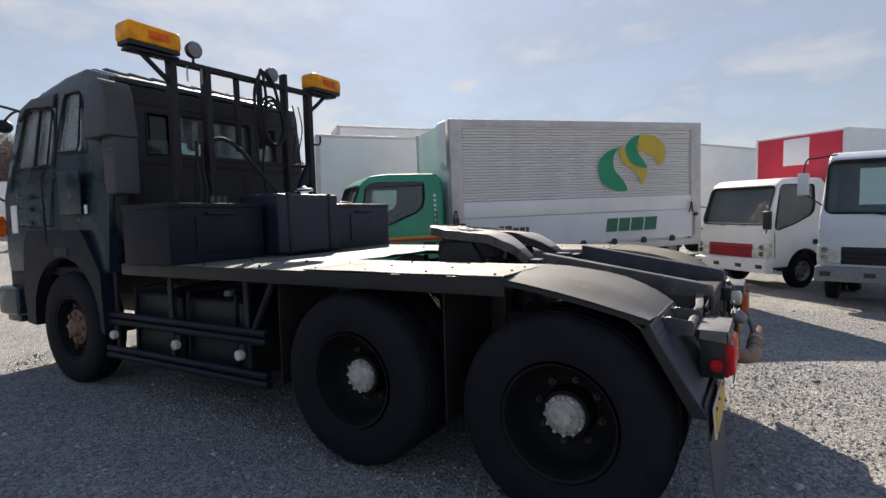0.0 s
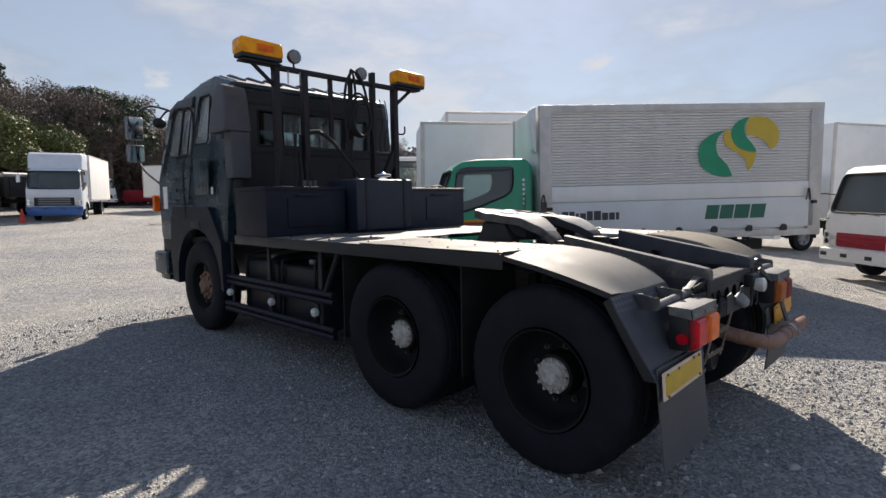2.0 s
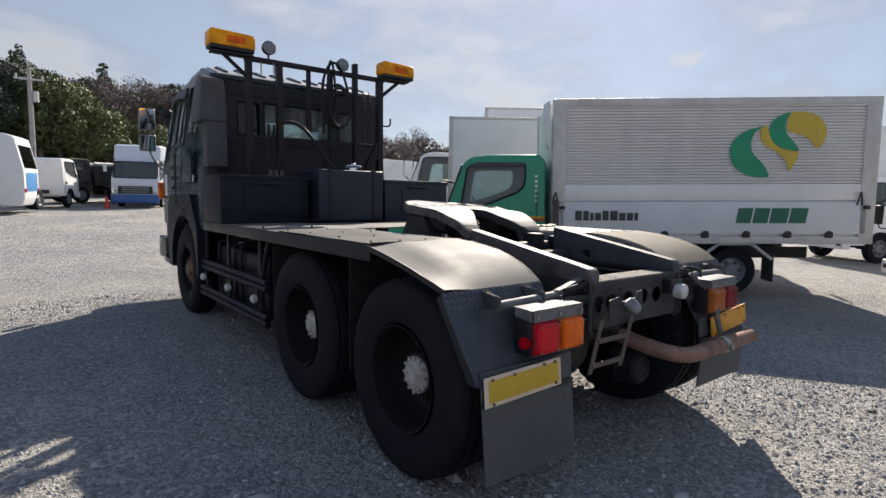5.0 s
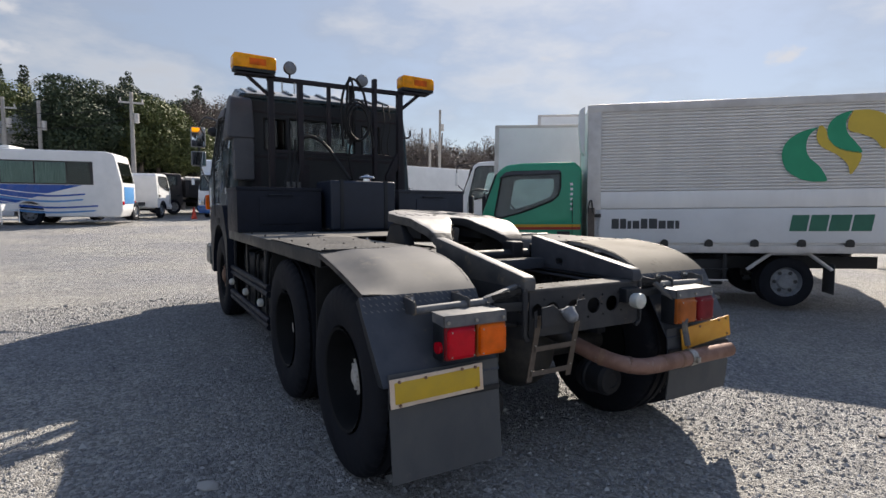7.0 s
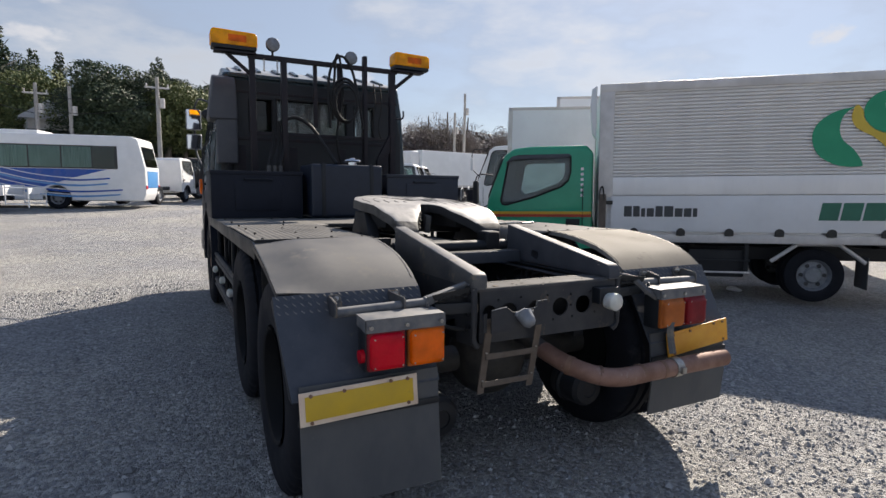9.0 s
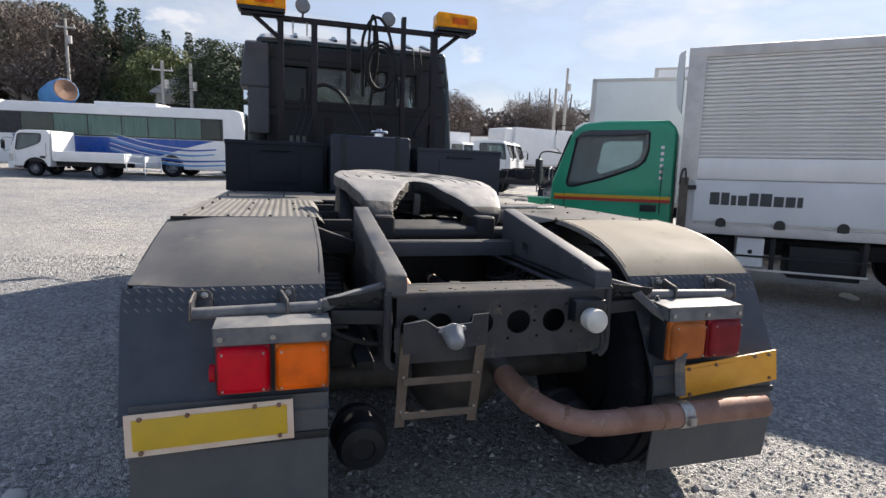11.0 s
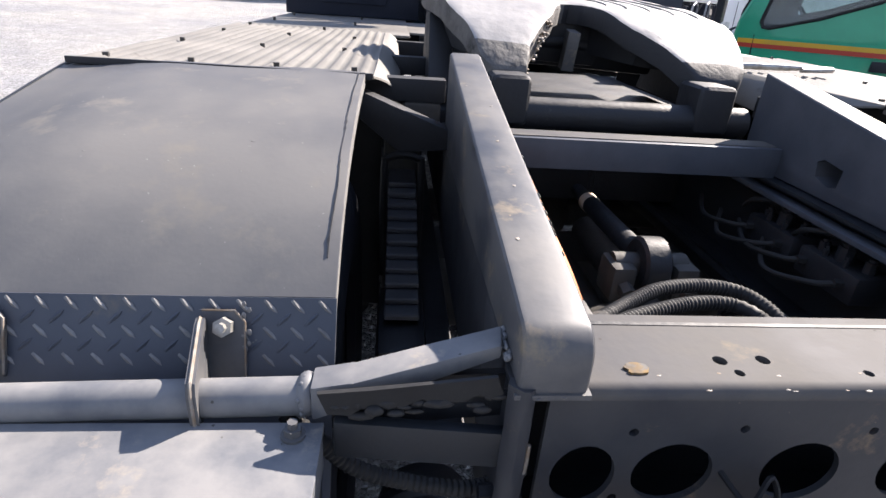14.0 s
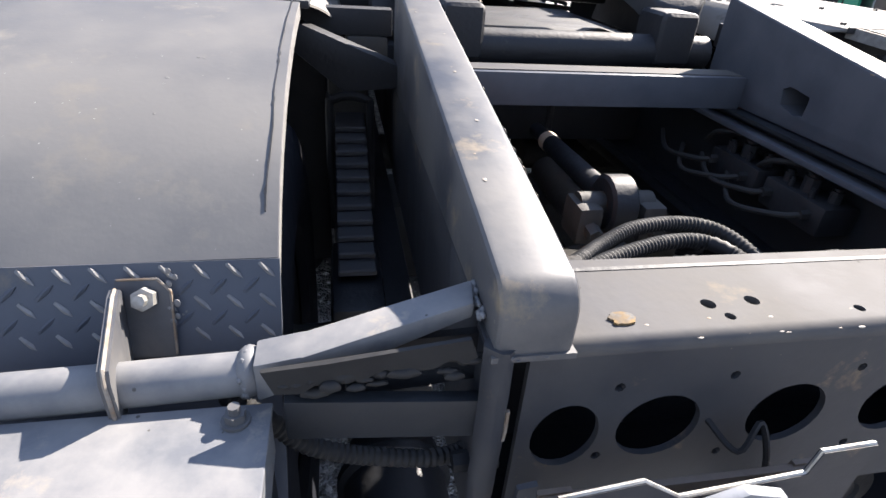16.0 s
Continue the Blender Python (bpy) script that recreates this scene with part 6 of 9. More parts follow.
# tool boxes and hydraulic tank on the deck
for x0, x1, lab in ((-1.315, -0.435, "black steel tool box with a lid"), (0.50, 1.40, "black steel tool box with a lid")):
    bm = bm_new()
    box(bm, x0, x1, 2.96, 3.58, 1.20, 1.655, 0.008)
    tb = part("tool_box", bm, M["plastic" if x0 < 0 else "tankblue"], T, lab)
    bm = bm_new()
    box(bm, x0 - 0.008, x1 + 0.008, 2.952, 3.588, 1.63, 1.668, 0.006)
    part("lid", bm, M["plastic" if x0 < 0 else "tankblue"], tb)
    bm = bm_new()
    mx = (x0 + x1) / 2
    tube(bm, [(mx - 0.13, 2.955, 1.585), (mx - 0.13, 2.925, 1.585), (mx + 0.13, 2.925, 1.585), (mx + 0.13, 2.955, 1.585)], 0.008, 8, 1)
    part("handle", bm, M["black"], tb)
    bm = bm_new()
    box(bm, mx - 0.22, mx + 0.22, 2.948, 2.96, 1.28, 1.56, 0.004)
    part("door_panel", bm, M["plastic" if x0 < 0 else "tankblue"], tb)
bm = bm_new()
box(bm, -0.375, 0.395, 2.82, 3.36, 1.20, 1.752, 0.035, 4)
ht = part("hydraulic_tank", bm, M["tankblue"], T, "black hydraulic oil tank with a bright filler cap")
bm = bm_new()
lathe(bm, [(1.75, 0.0), (1.75, 0.05), (1.785, 0.05), (1.79, 0.088), (1.80, 0.094), (1.812, 0.090), (1.818, 0.06), (1.814, 0.035), (1.83, 0.028), (1.836, 0.018), (1.836, 0.0)], (0.11, 3.0, 0), "z", 28)
part("filler_cap", bm, M["chrome"], ht)
for cx in (-0.25, 0.27):
    bm = bm_new()
    box(bm, cx - 0.02, cx + 0.02, 2.812, 3.37, 1.21, 1.76, 0.003)
    part("strap", bm, M["black"], ht)

# beacon rack
RY = 3.58
bm = bm_new()
box(bm, -0.86, 0.86, RY - 0.03, RY + 0.03, 2.895, 2.945, 0.005)
rack = part("beacon_rack", bm, M["rackpaint"], T, "black steel rack behind the cab")
for cx, z0, z1, wd in ((-0.82, 1.66, 2.90, 0.030), (-0.485, 1.66, 2.90, 0.030), (0.455, 1.66, 3.06, 0.022), (0.80, 1.66, 2.90, 0.034)):
    bm = bm_new()
    box(bm, cx - wd, cx + wd, RY - 0.042, RY + 0.042, z0, z1, 0.005)
    part("post", bm, M["rackpaint"], rack)
for cx, z0 in ((-0.13, 2.2), (0.15, 2.25)):
    bm = bm_new()
    box(bm, cx - 0.02, cx + 0.02, RY + 0.0, RY + 0.05, z0, 2.90, 0.004)
    part("strut", bm, M["rackpaint"], rack)
for s in (-1, 1):
    bm = bm_new()
    cyl(bm, (s * 0.80, RY, 2.70), (s * 1.08, RY, 2.93), 0.022, 8)
    box(bm, s * 0.78, s * 1.20, RY - 0.07, RY + 0.07, 2.925, 2.945, 0.004)
    part("beacon_arm", bm, M["rackpaint"], rack)
    cx = -1.0 if s < 0 else 1.035
    bm = bm_new()
    box(bm, cx - 0.225, cx + 0.225, RY - 0.085, RY + 0.085, 2.955, 2.998, 0.015)
    be = part("beacon", bm, M["black"], rack, "amber rectangular warning beacon")
    bm = bm_new()
    prism(bm, [(cx - 0.235, 2.99), (cx - 0.235, 3.12), (cx - 0.205, 3.152), (cx + 0.215, 3.14), (cx + 0.235, 3.11), (cx + 0.235, 2.99)], "y", RY - 0.09, RY + 0.09, 0.025, 3)
    part("dome", bm, M["beacon"], be, "amber plastic dome")
    bm = bm_new()
    box(bm, cx - 0.06, cx + 0.12, RY - 0.094, RY - 0.088, 3.03, 3.10, 0.002)
    part("reflector", bm, M["amber"], be)
for cx, cz in ((-0.60, 3.06), (0.285, 3.02)):
    bm = bm_new()
    lathe(bm, [(0.05, 0.0), (0.045, 0.04), (0.02, 0.068), (-0.03, 0.075), (-0.04, 0.07)], (cx, RY, cz), "y", 22)
    wl_ = part("work_lamp", bm, M["black"], rack, "round work lamp on the rack")
    bm = bm_new()
    lathe(bm, [(-0.036, 0.07), (-0.046, 0.05), (-0.05, 0.0)], (cx, RY, cz), "y", 22)
    part("lamp_glass", bm, M["silver"], wl_)
    bm = bm_new()
    cyl(bm, (cx, RY, 2.94), (cx, RY, cz - 0.06), 0.012, 8)
    part("lamp_stem", bm, M["black"], wl_)

bm = bm_new()
prism(bm, [(0.83, 2.16), (0.83, 2.04), (0.66, 1.80), (0.60, 1.80), (0.60, 1.86), (0.76, 2.16)], "y", RY - 0.03, RY + 0.03, 0.006)
part("corner_brace", bm, M["rackpaint"], rack, "cranked lower brace of the rack")
bm = bm_new()
box(bm, -0.82, 0.80, RY + 0.01, RY + 0.035, 2.085, 2.125, 0.004)
part("lower_rail", bm, M["rackpaint"], rack)
bm = bm_new()
tube(bm, [(0.83, RY - 0.03, 2.36), (0.90, RY - 0.04, 2.36), (0.935, RY - 0.04, 2.39), (0.935, RY - 0.04, 2.46)], 0.011, 8)
part("hook", bm, M["rackpaint"], rack)
for cx in (0.56, 0.64):
    bm = bm_new()
    tube(bm, [(cx, RY - 0.01, 2.75), (cx + 0.01, RY - 0.05, 2.5), (cx - 0.02, RY - 0.02, 2.25), (cx + 0.02, RY, 2.12)], 0.007, 6)
    part("hanging_cord", bm, M["rubber"], rack)
for cx in (-0.70, -0.56):
    for k in range(5):
        bm = bm_new()
        tube(bm, [(cx + 0.007 * math.cos(a), RY - 0.05, 2.88 - 0.026 * k + 0.015 * math.sin(a)) for a in np.linspace(0, 6.283, 9)], 0.0035, 5, 1)
        part("chain_link", bm, M["galv"], rack)

# hoses, coiled and hanging on the rack
bm = bm_new()
for k in range(3):
    r = 0.20 - 0.02 * k
    tube(bm, [(0.19 + r * 0.8 * math.cos(a), RY - 0.08 - 0.03 * k, 2.52 - 0.02 * k + r * 1.25 * math.sin(a)) for a in np.linspace(0, 6.6, 17)], 0.014, 8, 3)
tube(bm, [(0.02, RY - 0.06, 2.2), (0.0, RY - 0.07, 2.7), (0.06, RY - 0.06, 2.93), (0.16, RY - 0.05, 3.02), (0.26, RY - 0.05, 2.93), (0.33, RY - 0.06, 2.7), (0.40, RY - 0.07, 2.3), (0.40, RY - 0.07, 2.2)], 0.016, 8)
tube(bm, [(0.05, RY - 0.05, 2.3), (0.09, RY - 0.05, 2.95), (0.14, RY - 0.05, 2.99), (0.17, RY - 0.05, 2.6), (0.10, RY - 0.04, 2.1), (0.16, RY, 1.8)], 0.014, 8)
part("coiled_air_hose", bm, M["rubber"], rack, "coiled black air hoses hanging on the rack")
bm = bm_new()
tube(bm, [(-0.47, RY - 0.02, 2.27), (-0.36, RY - 0.05, 2.29), (-0.22, RY - 0.10, 2.20), (-0.10, RY - 0.2, 2.0), (0.0, RY - 0.35, 1.78)], 0.02, 10)
part("hydraulic_hose", bm, M["rubber"], rack)
for cx in (-0.56, -0.50, -0.62):
    bm = bm_new()
    tube(bm, [(cx + 0.02, RY + 0.02, 2.25), (cx, RY, 2.0), (cx - 0.06, RY - 0.12, 1.80), (cx - 0.10, RY - 0.15, 1.67)], 0.016, 8)
    part("brake_hose", bm, M["rubber"], rack)
bm = bm_new()
for cx in (-0.72, -0.66, -0.60):
    cyl(bm, (cx, 3.25, 1.66), (cx, 3.25, 1.74), 0.02, 8)
part("hose_coupling", bm, M["greysteel"], rack)

# cab of the tractor
def taper(bm, z0, z1, k, y0=None, ky=0.0):
    for v in bm.verts:
        t = min(1, max(0, (v.co.z - z0) / (z1 - z0)))
        v.co.x *= 1 - k * t


def lined(bm, middle):
    """Faces that look inwards take the second material, the dark cab lining."""
    bmesh.ops.recalc_face_normals(bm, faces=bm.faces[:])
    mid = Vector(middle)
    for f in bm.faces:
        if f.normal.dot(mid - f.calc_center_median()) > 0.02:
            f.material_index = 1
    return bm


def tractor_cab():
    outer = [(5.97, 1.06), (6.0, 1.30), (5.99, 1.80), (5.86, 2.62), (5.74, 2.75), (5.34, 2.86), (4.90, 2.935), (4.52, 2.96), (4.06, 2.825), (4.05, 2.5), (4.05, 1.08)]
    bm = bm_new()
    prism(bm, outer, "x", -1.225, 1.225, 0.055, 3)
    taper(bm, 1.9, 2.9, 0.13)
    inner = bm_new()
    prism(inner, [(5.91, 1.14), (5.92, 1.80), (5.79, 2.60), (5.68, 2.69), (5.3, 2.79), (4.9, 2.86), (4.55, 2.87), (4.2, 2.77), (4.12, 2.6), (4.12, 1.14)], "x", -1.165, 1.165, 0.05, 2)
    taper(inner, 1.9, 2.9, 0.13)
    door_win = [(5.73, 2.10), (5.72, 2.30), (5.655, 2.66), (5.60, 2.69), (5.12, 2.66), (5.07, 2.62), (5.06, 2.11)]
    rear_win = [(4.92, 2.21), (4.87, 2.72), (4.84, 2.76), (4.60, 2.76), (4.56, 2.72), (4.50, 2.24), (4.53, 2.20)]
    cutters = []
    for poly in (door_win, rear_win):
        c = bm_new()
        prism(c, poly, "x", -1.4, 1.4)
        cutters.append(c)
    backs = [(-0.80, -0.54, 2.16, 2.54), (-0.49, 0.36, 2.16, 2.56), (0.47, 0.72, 2.16, 2.54)]
    for x0, x1, z0, z1 in backs:
        c = bm_new()
        box(c, x0, x1, 3.9, 4.35, z0, z1)
        cutters.append(c)
    c = bm_new()
    prism(c, [(5.8, 1.88), (6.3, 1.88), (6.3, 2.58), (5.6, 2.58)], "x", -1.09, 1.09)
    cutters.append(c)
    c = bm_new()
    prism(c, circle(4.74, 0.62, 0.64, 0.64, 28), "x", -1.4, 1.4)
    cutters.append(c)
    cab = part("cab", lined(cut(bm, [inner] + cutters), (0, 5.0, 2.0)), M["cabgreen"], T, "very dark green cab with weathered paint", 0.5)
    cab.data.materials.append(M["interior"])
    for poly in (door_win, rear_win):
        for s in (-1, 1):
            bm = bm_new()
            prism(bm, poly, "x", s * 1.185, s * 1.190)
            taper(bm, 1.9, 2.9, 0.13)
            part("side_window", bm, M["cabglass"], cab)
            bm = bm_new()
            pts = [(s * 1.222, u, v) for u, v in poly + poly[:1]]
            tube(bm, pts, 0.009, 6, 1)
            taper(bm, 1.9, 2.9, 0.13)
            part("window_seal", bm, M["rubber"], cab)
    for x0, x1, z0, z1 in backs:
        bm = bm_new()
        box(bm, x0, x1, 4.085, 4.09, z0, z1)
        part("rear_window", bm, M["cabrear"] if x0 > -0.6 else M["darkglass"], cab)
        bm = bm_new()
        tube(bm, [(x0, 4.045, z0), (x1, 4.045, z0), (x1, 4.045, z1), (x0, 4.045, z1), (x0, 4.045, z0)], 0.014, 6, 1)
        part("window_seal", bm, M["rubber"], cab)
    bm = bm_new()
    prism(bm, [(5.945, 1.88), (5.95, 1.88), (5.835, 2.58), (5.83, 2.58)], "x", -1.06, 1.06)
    part("windscreen", bm, M["glass"], cab)
    # unseen pale lining, added to brighten what shows through the windows
    bm = bm_new()
    box(bm, -0.98, 0.98, 4.25, 5.30, 2.77, 2.785, 0.004)
    part("roof_lining", bm, M["liner"], cab)
    # roof ridges and gutter at the back
    # pale sheet over the roof's rear slope, sky sheen put into its colour
    bm = bm_new()
    sheet(bm, [(4.085, 2.832), (4.13, 2.856), (4.50, 2.967), (4.60, 2.968), (4.88, 2.948)][::-1], "x", -0.99, 0.99, -0.006)
    part("roof_panel", bm, M["roofsheen"], cab, "sloping rear roof panel, sky sheen painted pale grey")
    for k in range(9):
        cx = -0.88 + 0.22 * k
        bm = bm_new()
        prism(bm, [(4.14, 2.858), (4.48, 2.962), (4.54, 2.975), (4.54, 2.988), (4.46, 2.985), (4.15, 2.884)], "x", cx - 0.022, cx + 0.022, 0.006)
        part("roof_rib", bm, M["cabgreen"], cab)
    for s in (-1, 1):
        # sliding pane bar in the door window, grab rail, rear corner seam
        bm = bm_new()
        box(bm, s * 1.205, s * 1.228, 5.315, 5.345, 2.11, 2.67)
        taper(bm, 1.9, 2.9, 0.13)
        part("window_bar", bm, M["rubber"], cab)
        bm = bm_new()
        tube(bm, [(s * 1.23, 5.02, 1.30), (s * 1.262, 5.02, 1.40), (s * 1.262, 5.02, 1.95), (s * 1.23, 5.02, 2.03)], 0.011, 6)
        part("grab_rail", bm, M["black"], cab)
        bm = bm_new()
        for k in range(3):
            box(bm, s * 1.215, s * 1.235, 5.36, 5.62, 1.80 - 0.13 * k, 1.84 - 0.13 * k, 0.008)
        part("pressed_step_ridge", bm, M["cabgreen"], cab)
        bm = bm_new()
        box(bm, s * 1.218, s * 1.232, 4.40, 4.80, 1.62, 2.02, 0.012)
        part("locker_flap", bm, M["cabgreen"], cab)
    bm = bm_new()
    box(bm, -1.02, 1.02, 4.025, 4.06, 2.775, 2.81, 0.006)
    part("rear_gutter", bm, M["cabgreen"], cab, "dark roof gutter")
    # black plate added on the back wall as its shade, window openings left free
    bm = bm_new()
    plate(bm, [(-1.10, 1.16), (1.10, 1.16), (1.10, 2.2), (0.985, 2.74), (-0.985, 2.74), (-1.10, 2.2)], [[(x0 - 0.012, z0 - 0.012), (x1 + 0.012, z0 - 0.012), (x1 + 0.012, z1 + 0.012), (x0 - 0.012, z1 + 0.012)] for x0, x1, z0, z1 in backs], "y", 4.049, 4.040)
    part("rear_cladding", bm, M["black"], cab, "rear wall of the cab, its shade painted black")
    # pressed panel on the back wall
    bm = bm_new()
    box(bm, -1.05, 1.05, 4.036, 4.052, 2.06, 2.10, 0.004)
    box(bm, -1.05, 1.05, 4.036, 4.052, 2.60, 2.63, 0.004)
    for cx in (-0.9, -0.3, 0.3, 0.9):
        box(bm, cx - 0.05, cx + 0.05, 4.036, 4.052, 1.25, 2.0, 0.004)
    part("back_panel_ribs", bm, M["rackpaint"], cab)
    for s in (-1, 1):
        # door shut lines, handle, visor, arch
        bm = bm_new()
        for a, b in (((5.0, 1.52), (5.0, 2.80)), ((5.86, 1.52), (5.80, 2.15)), ((5.0, 1.52), (5.86, 1.52))):
            cyl(bm, (s * 1.2255, *a), (s * 1.2255, *b), 0.006, 6)
        taper(bm, 1.9, 2.9, 0.13)
        part("door_seam", bm, M["rubber"], cab)
        bm = bm_new()
        box(bm, s * 1.222, s * 1.25, 5.08, 5.24, 1.94, 1.98, 0.008)
        part("door_handle", bm, M["black"], cab)
        bm = bm_new()
        prism(bm, [(5.03, 2.66), (5.12, 2.68), (5.60, 2.715), (5.70, 2.62), (5.765, 2.60), (5.73, 2.72), (5.50, 2.80), (5.02, 2.79)], "x", s * 1.225, s * 1.25, 0.005)
        taper(bm, 1.9, 2.9, 0.13)
        part("door_visor", bm, M["snorkel"], cab, "smoky grey plastic door visor")
        bm = bm_new()
        arch = [(4.74 + 0.61 * math.cos(radians(a)), 0.63 + 0.60 * math.sin(radians(a))) for a in range(-8, 189, 12)]
        plate(bm, arch + [(4.07, 0.56), (4.09, 1.10), (4.34, 1.44), (4.40, 1.48), (5.40, 1.48), (5.50, 1.36), (5.56, 0.90), (5.52, 0.56)], [], "x", s * 1.16, s * 1.262)
        part("wheel_arch", bm, M["plastic"], cab, "black moulded wheel arch with step")
        bm = bm_new()
        box(bm, s * 1.20, s * 1.275, 4.62, 4.86, 1.24, 1.32, 0.01)
        part("step_recess", bm, M["interior"], cab)
        bm = bm_new()
        box(bm, s * 1.222, s * 1.232, 5.68, 5.81, 1.46, 1.74, 0.003)
        part("reflective_strip", bm, M["white"], cab)
        bm = bm_new()
        box(bm, s * 1.19, s * 1.26, 6.06, 6.16, 1.42, 1.64, 0.02)
        part("indicator", bm, M["amber"], cab, "amber front indicator")
        bm = bm_new()
        box(bm, s * 1.222, s * 1.232, 4.30, 4.34, 1.62, 1.70, 0.003)
        part("side_reflector", bm, M["white"], cab)
        # mirrors
        bm = bm_new()
        tube(bm, [(s * 1.10, 5.72, 2.70), (s * 1.22, 6.1, 2.80), (s * 1.26, 6.55, 2.76), (s * 1.27, 6.62, 2.62), (s * 1.27, 6.62, 2.2), (s * 1.25, 6.4, 1.98), (s * 1.2, 6.03, 1.80)], 0.014, 8)
        mir = part("mirror_arm", bm, M["black"], cab)
        for z0, z1, w in ((2.40, 2.72, 0.11), (2.10, 2.34, 0.11)):
            bm = bm_new()
            box(bm, s * 1.285 - w, s * 1.285 + w, 6.585, 6.65, z0, z1, 0.03, 3)
            part("mirror_shell", bm, M["silver"], mir)
            bm = bm_new()
            box(bm, s * 1.285 - w + 0.015, s * 1.285 + w - 0.015, 6.578, 6.584, z0 + 0.015, z1 - 0.015)
            part("mirror_glass", bm, M["mirror"], mir)
        bm = bm_new()
        tube(bm, [(s * 1.02, 5.75, 2.72), (s * 1.06, 6.0, 2.74), (s * 1.10, 6.14, 2.66)], 0.012, 8)
        ball(bm, (s * 1.11, 6.15, 2.60), 0.09, 14, (1, 0.5, 0.8))
        part("spot_mirror", bm, M["black"], mir)
    bm = bm_new()
    box(bm, -1.26, 1.26, 5.75, 6.20, 0.60, 0.90, 0.05, 3)
    box(bm, -1.20, 1.20, 5.85, 6.17, 0.52, 0.62, 0.03, 2)
    part("bumper", bm, M["cabgreen"], cab, "dark front bumper")
    bm = bm_new()
    box(bm, -1.18, 1.18, 5.7, 6.06, 0.86, 1.12, 0.02)
    box(bm, -1.15, 1.15, 4.2, 5.9, 1.04, 1.12, 0.01)
    part("floor_pan", bm, M["chassis"], cab)
    # engine between the rails under the cab
    bm = bm_new()
    box(bm, -0.42, 0.42, 3.7, 5.6, 0.55, 1.05, 0.05)
    part("engine", bm, M["grime"], cab)
    for cx in (-0.65, 0.6):
        bm = bm_new()
        box(bm, cx - 0.25, cx + 0.25, 4.75, 5.25, 1.30, 1.55, 0.05)
        box(bm, cx - 0.24, cx + 0.24, 4.66, 4.80, 1.5, 2.2, 0.05)
        part("seat", bm, M["interior"], cab)
    # air intake on the left rear corner
    bm = bm_new()
    prism(bm, [(3.91, 2.27), (3.95, 2.66), (3.99, 2.75), (4.10, 2.79), (4.24, 2.77), (4.30, 2.27)], "x", -1.25, -0.935, 0.035, 3)
    for v in bm.verts:
        t = smooth(2.27, 2.79, v.co.z)
        v.co.x = -1.0925 + (v.co.x + 1.0925) * (1 - 0.22 * t) + 0.02 * t
    sn = part("air_intake", bm, M["snorkel"], T, "faded black plastic air intake stack")
    bm = bm_new()
    box(bm, -1.17, -0.945, 3.93, 4.10, 1.78, 2.285, 0.025, 3)
    for k in range(2):
        box(bm, -1.178, -0.938, 3.932, 4.13, 2.14 + 0.05 * k, 2.155 + 0.05 * k, 0.004)
    part("intake_duct", bm, M["snorkel"], sn)
    bm = bm_new()
    tube(bm, [(-1.05, 4.03, 1.82), (-1.05, 4.03, 1.5), (-0.9, 4.05, 1.3), (-0.7, 4.3, 1.2)], 0.07, 14)
    part("intake_hose", bm, M["rubber"], sn)


tractor_cab()

# ---- other lorries ----
def small_wheel(parent, x, y, r, w, s, rim="silver"):
    bm = bm_new()
    lathe(bm, [(w / 2 - 0.01, r * 0.58), (w / 2 - 0.03, r * 0.54), (w * 0.12, r * 0.5), (w * 0.18, r * 0.32), (w * 0.34, r * 0.26), (w * 0.36, 0.0)], (x, y, r), "x", 28, s)
    wh = part("wheel", bm, M[rim], parent)
    bm = bm_new()
    h = w / 2
    lathe(bm, [(h - 0.02, r * 0.57), (h, r * 0.66), (h, r * 0.85), (h * 0.82, r * 0.98), (0, r), (-h * 0.82, r * 0.98), (-h, r * 0.85), (-h, r * 0.66), (-h + 0.02, r * 0.57)], (x, y, r), "x", 36, s)
    part("tyre", bm, M["tyre"], wh)
    for k in range(6):
        t = 2 * math.pi * k / 6
        bm = bm_new()
        p = Vector((x + s * w * 0.19, y + r * 0.38 * math.cos(t), r + r * 0.38 * math.sin(t)))
        cyl(bm, p - Vector((s * 0.02, 0, 0)), p + Vector((s * 0.005, 0, 0)), r * 0.075, 8)
        part("hand_hole", bm, M["interior"], wh)
    return wh


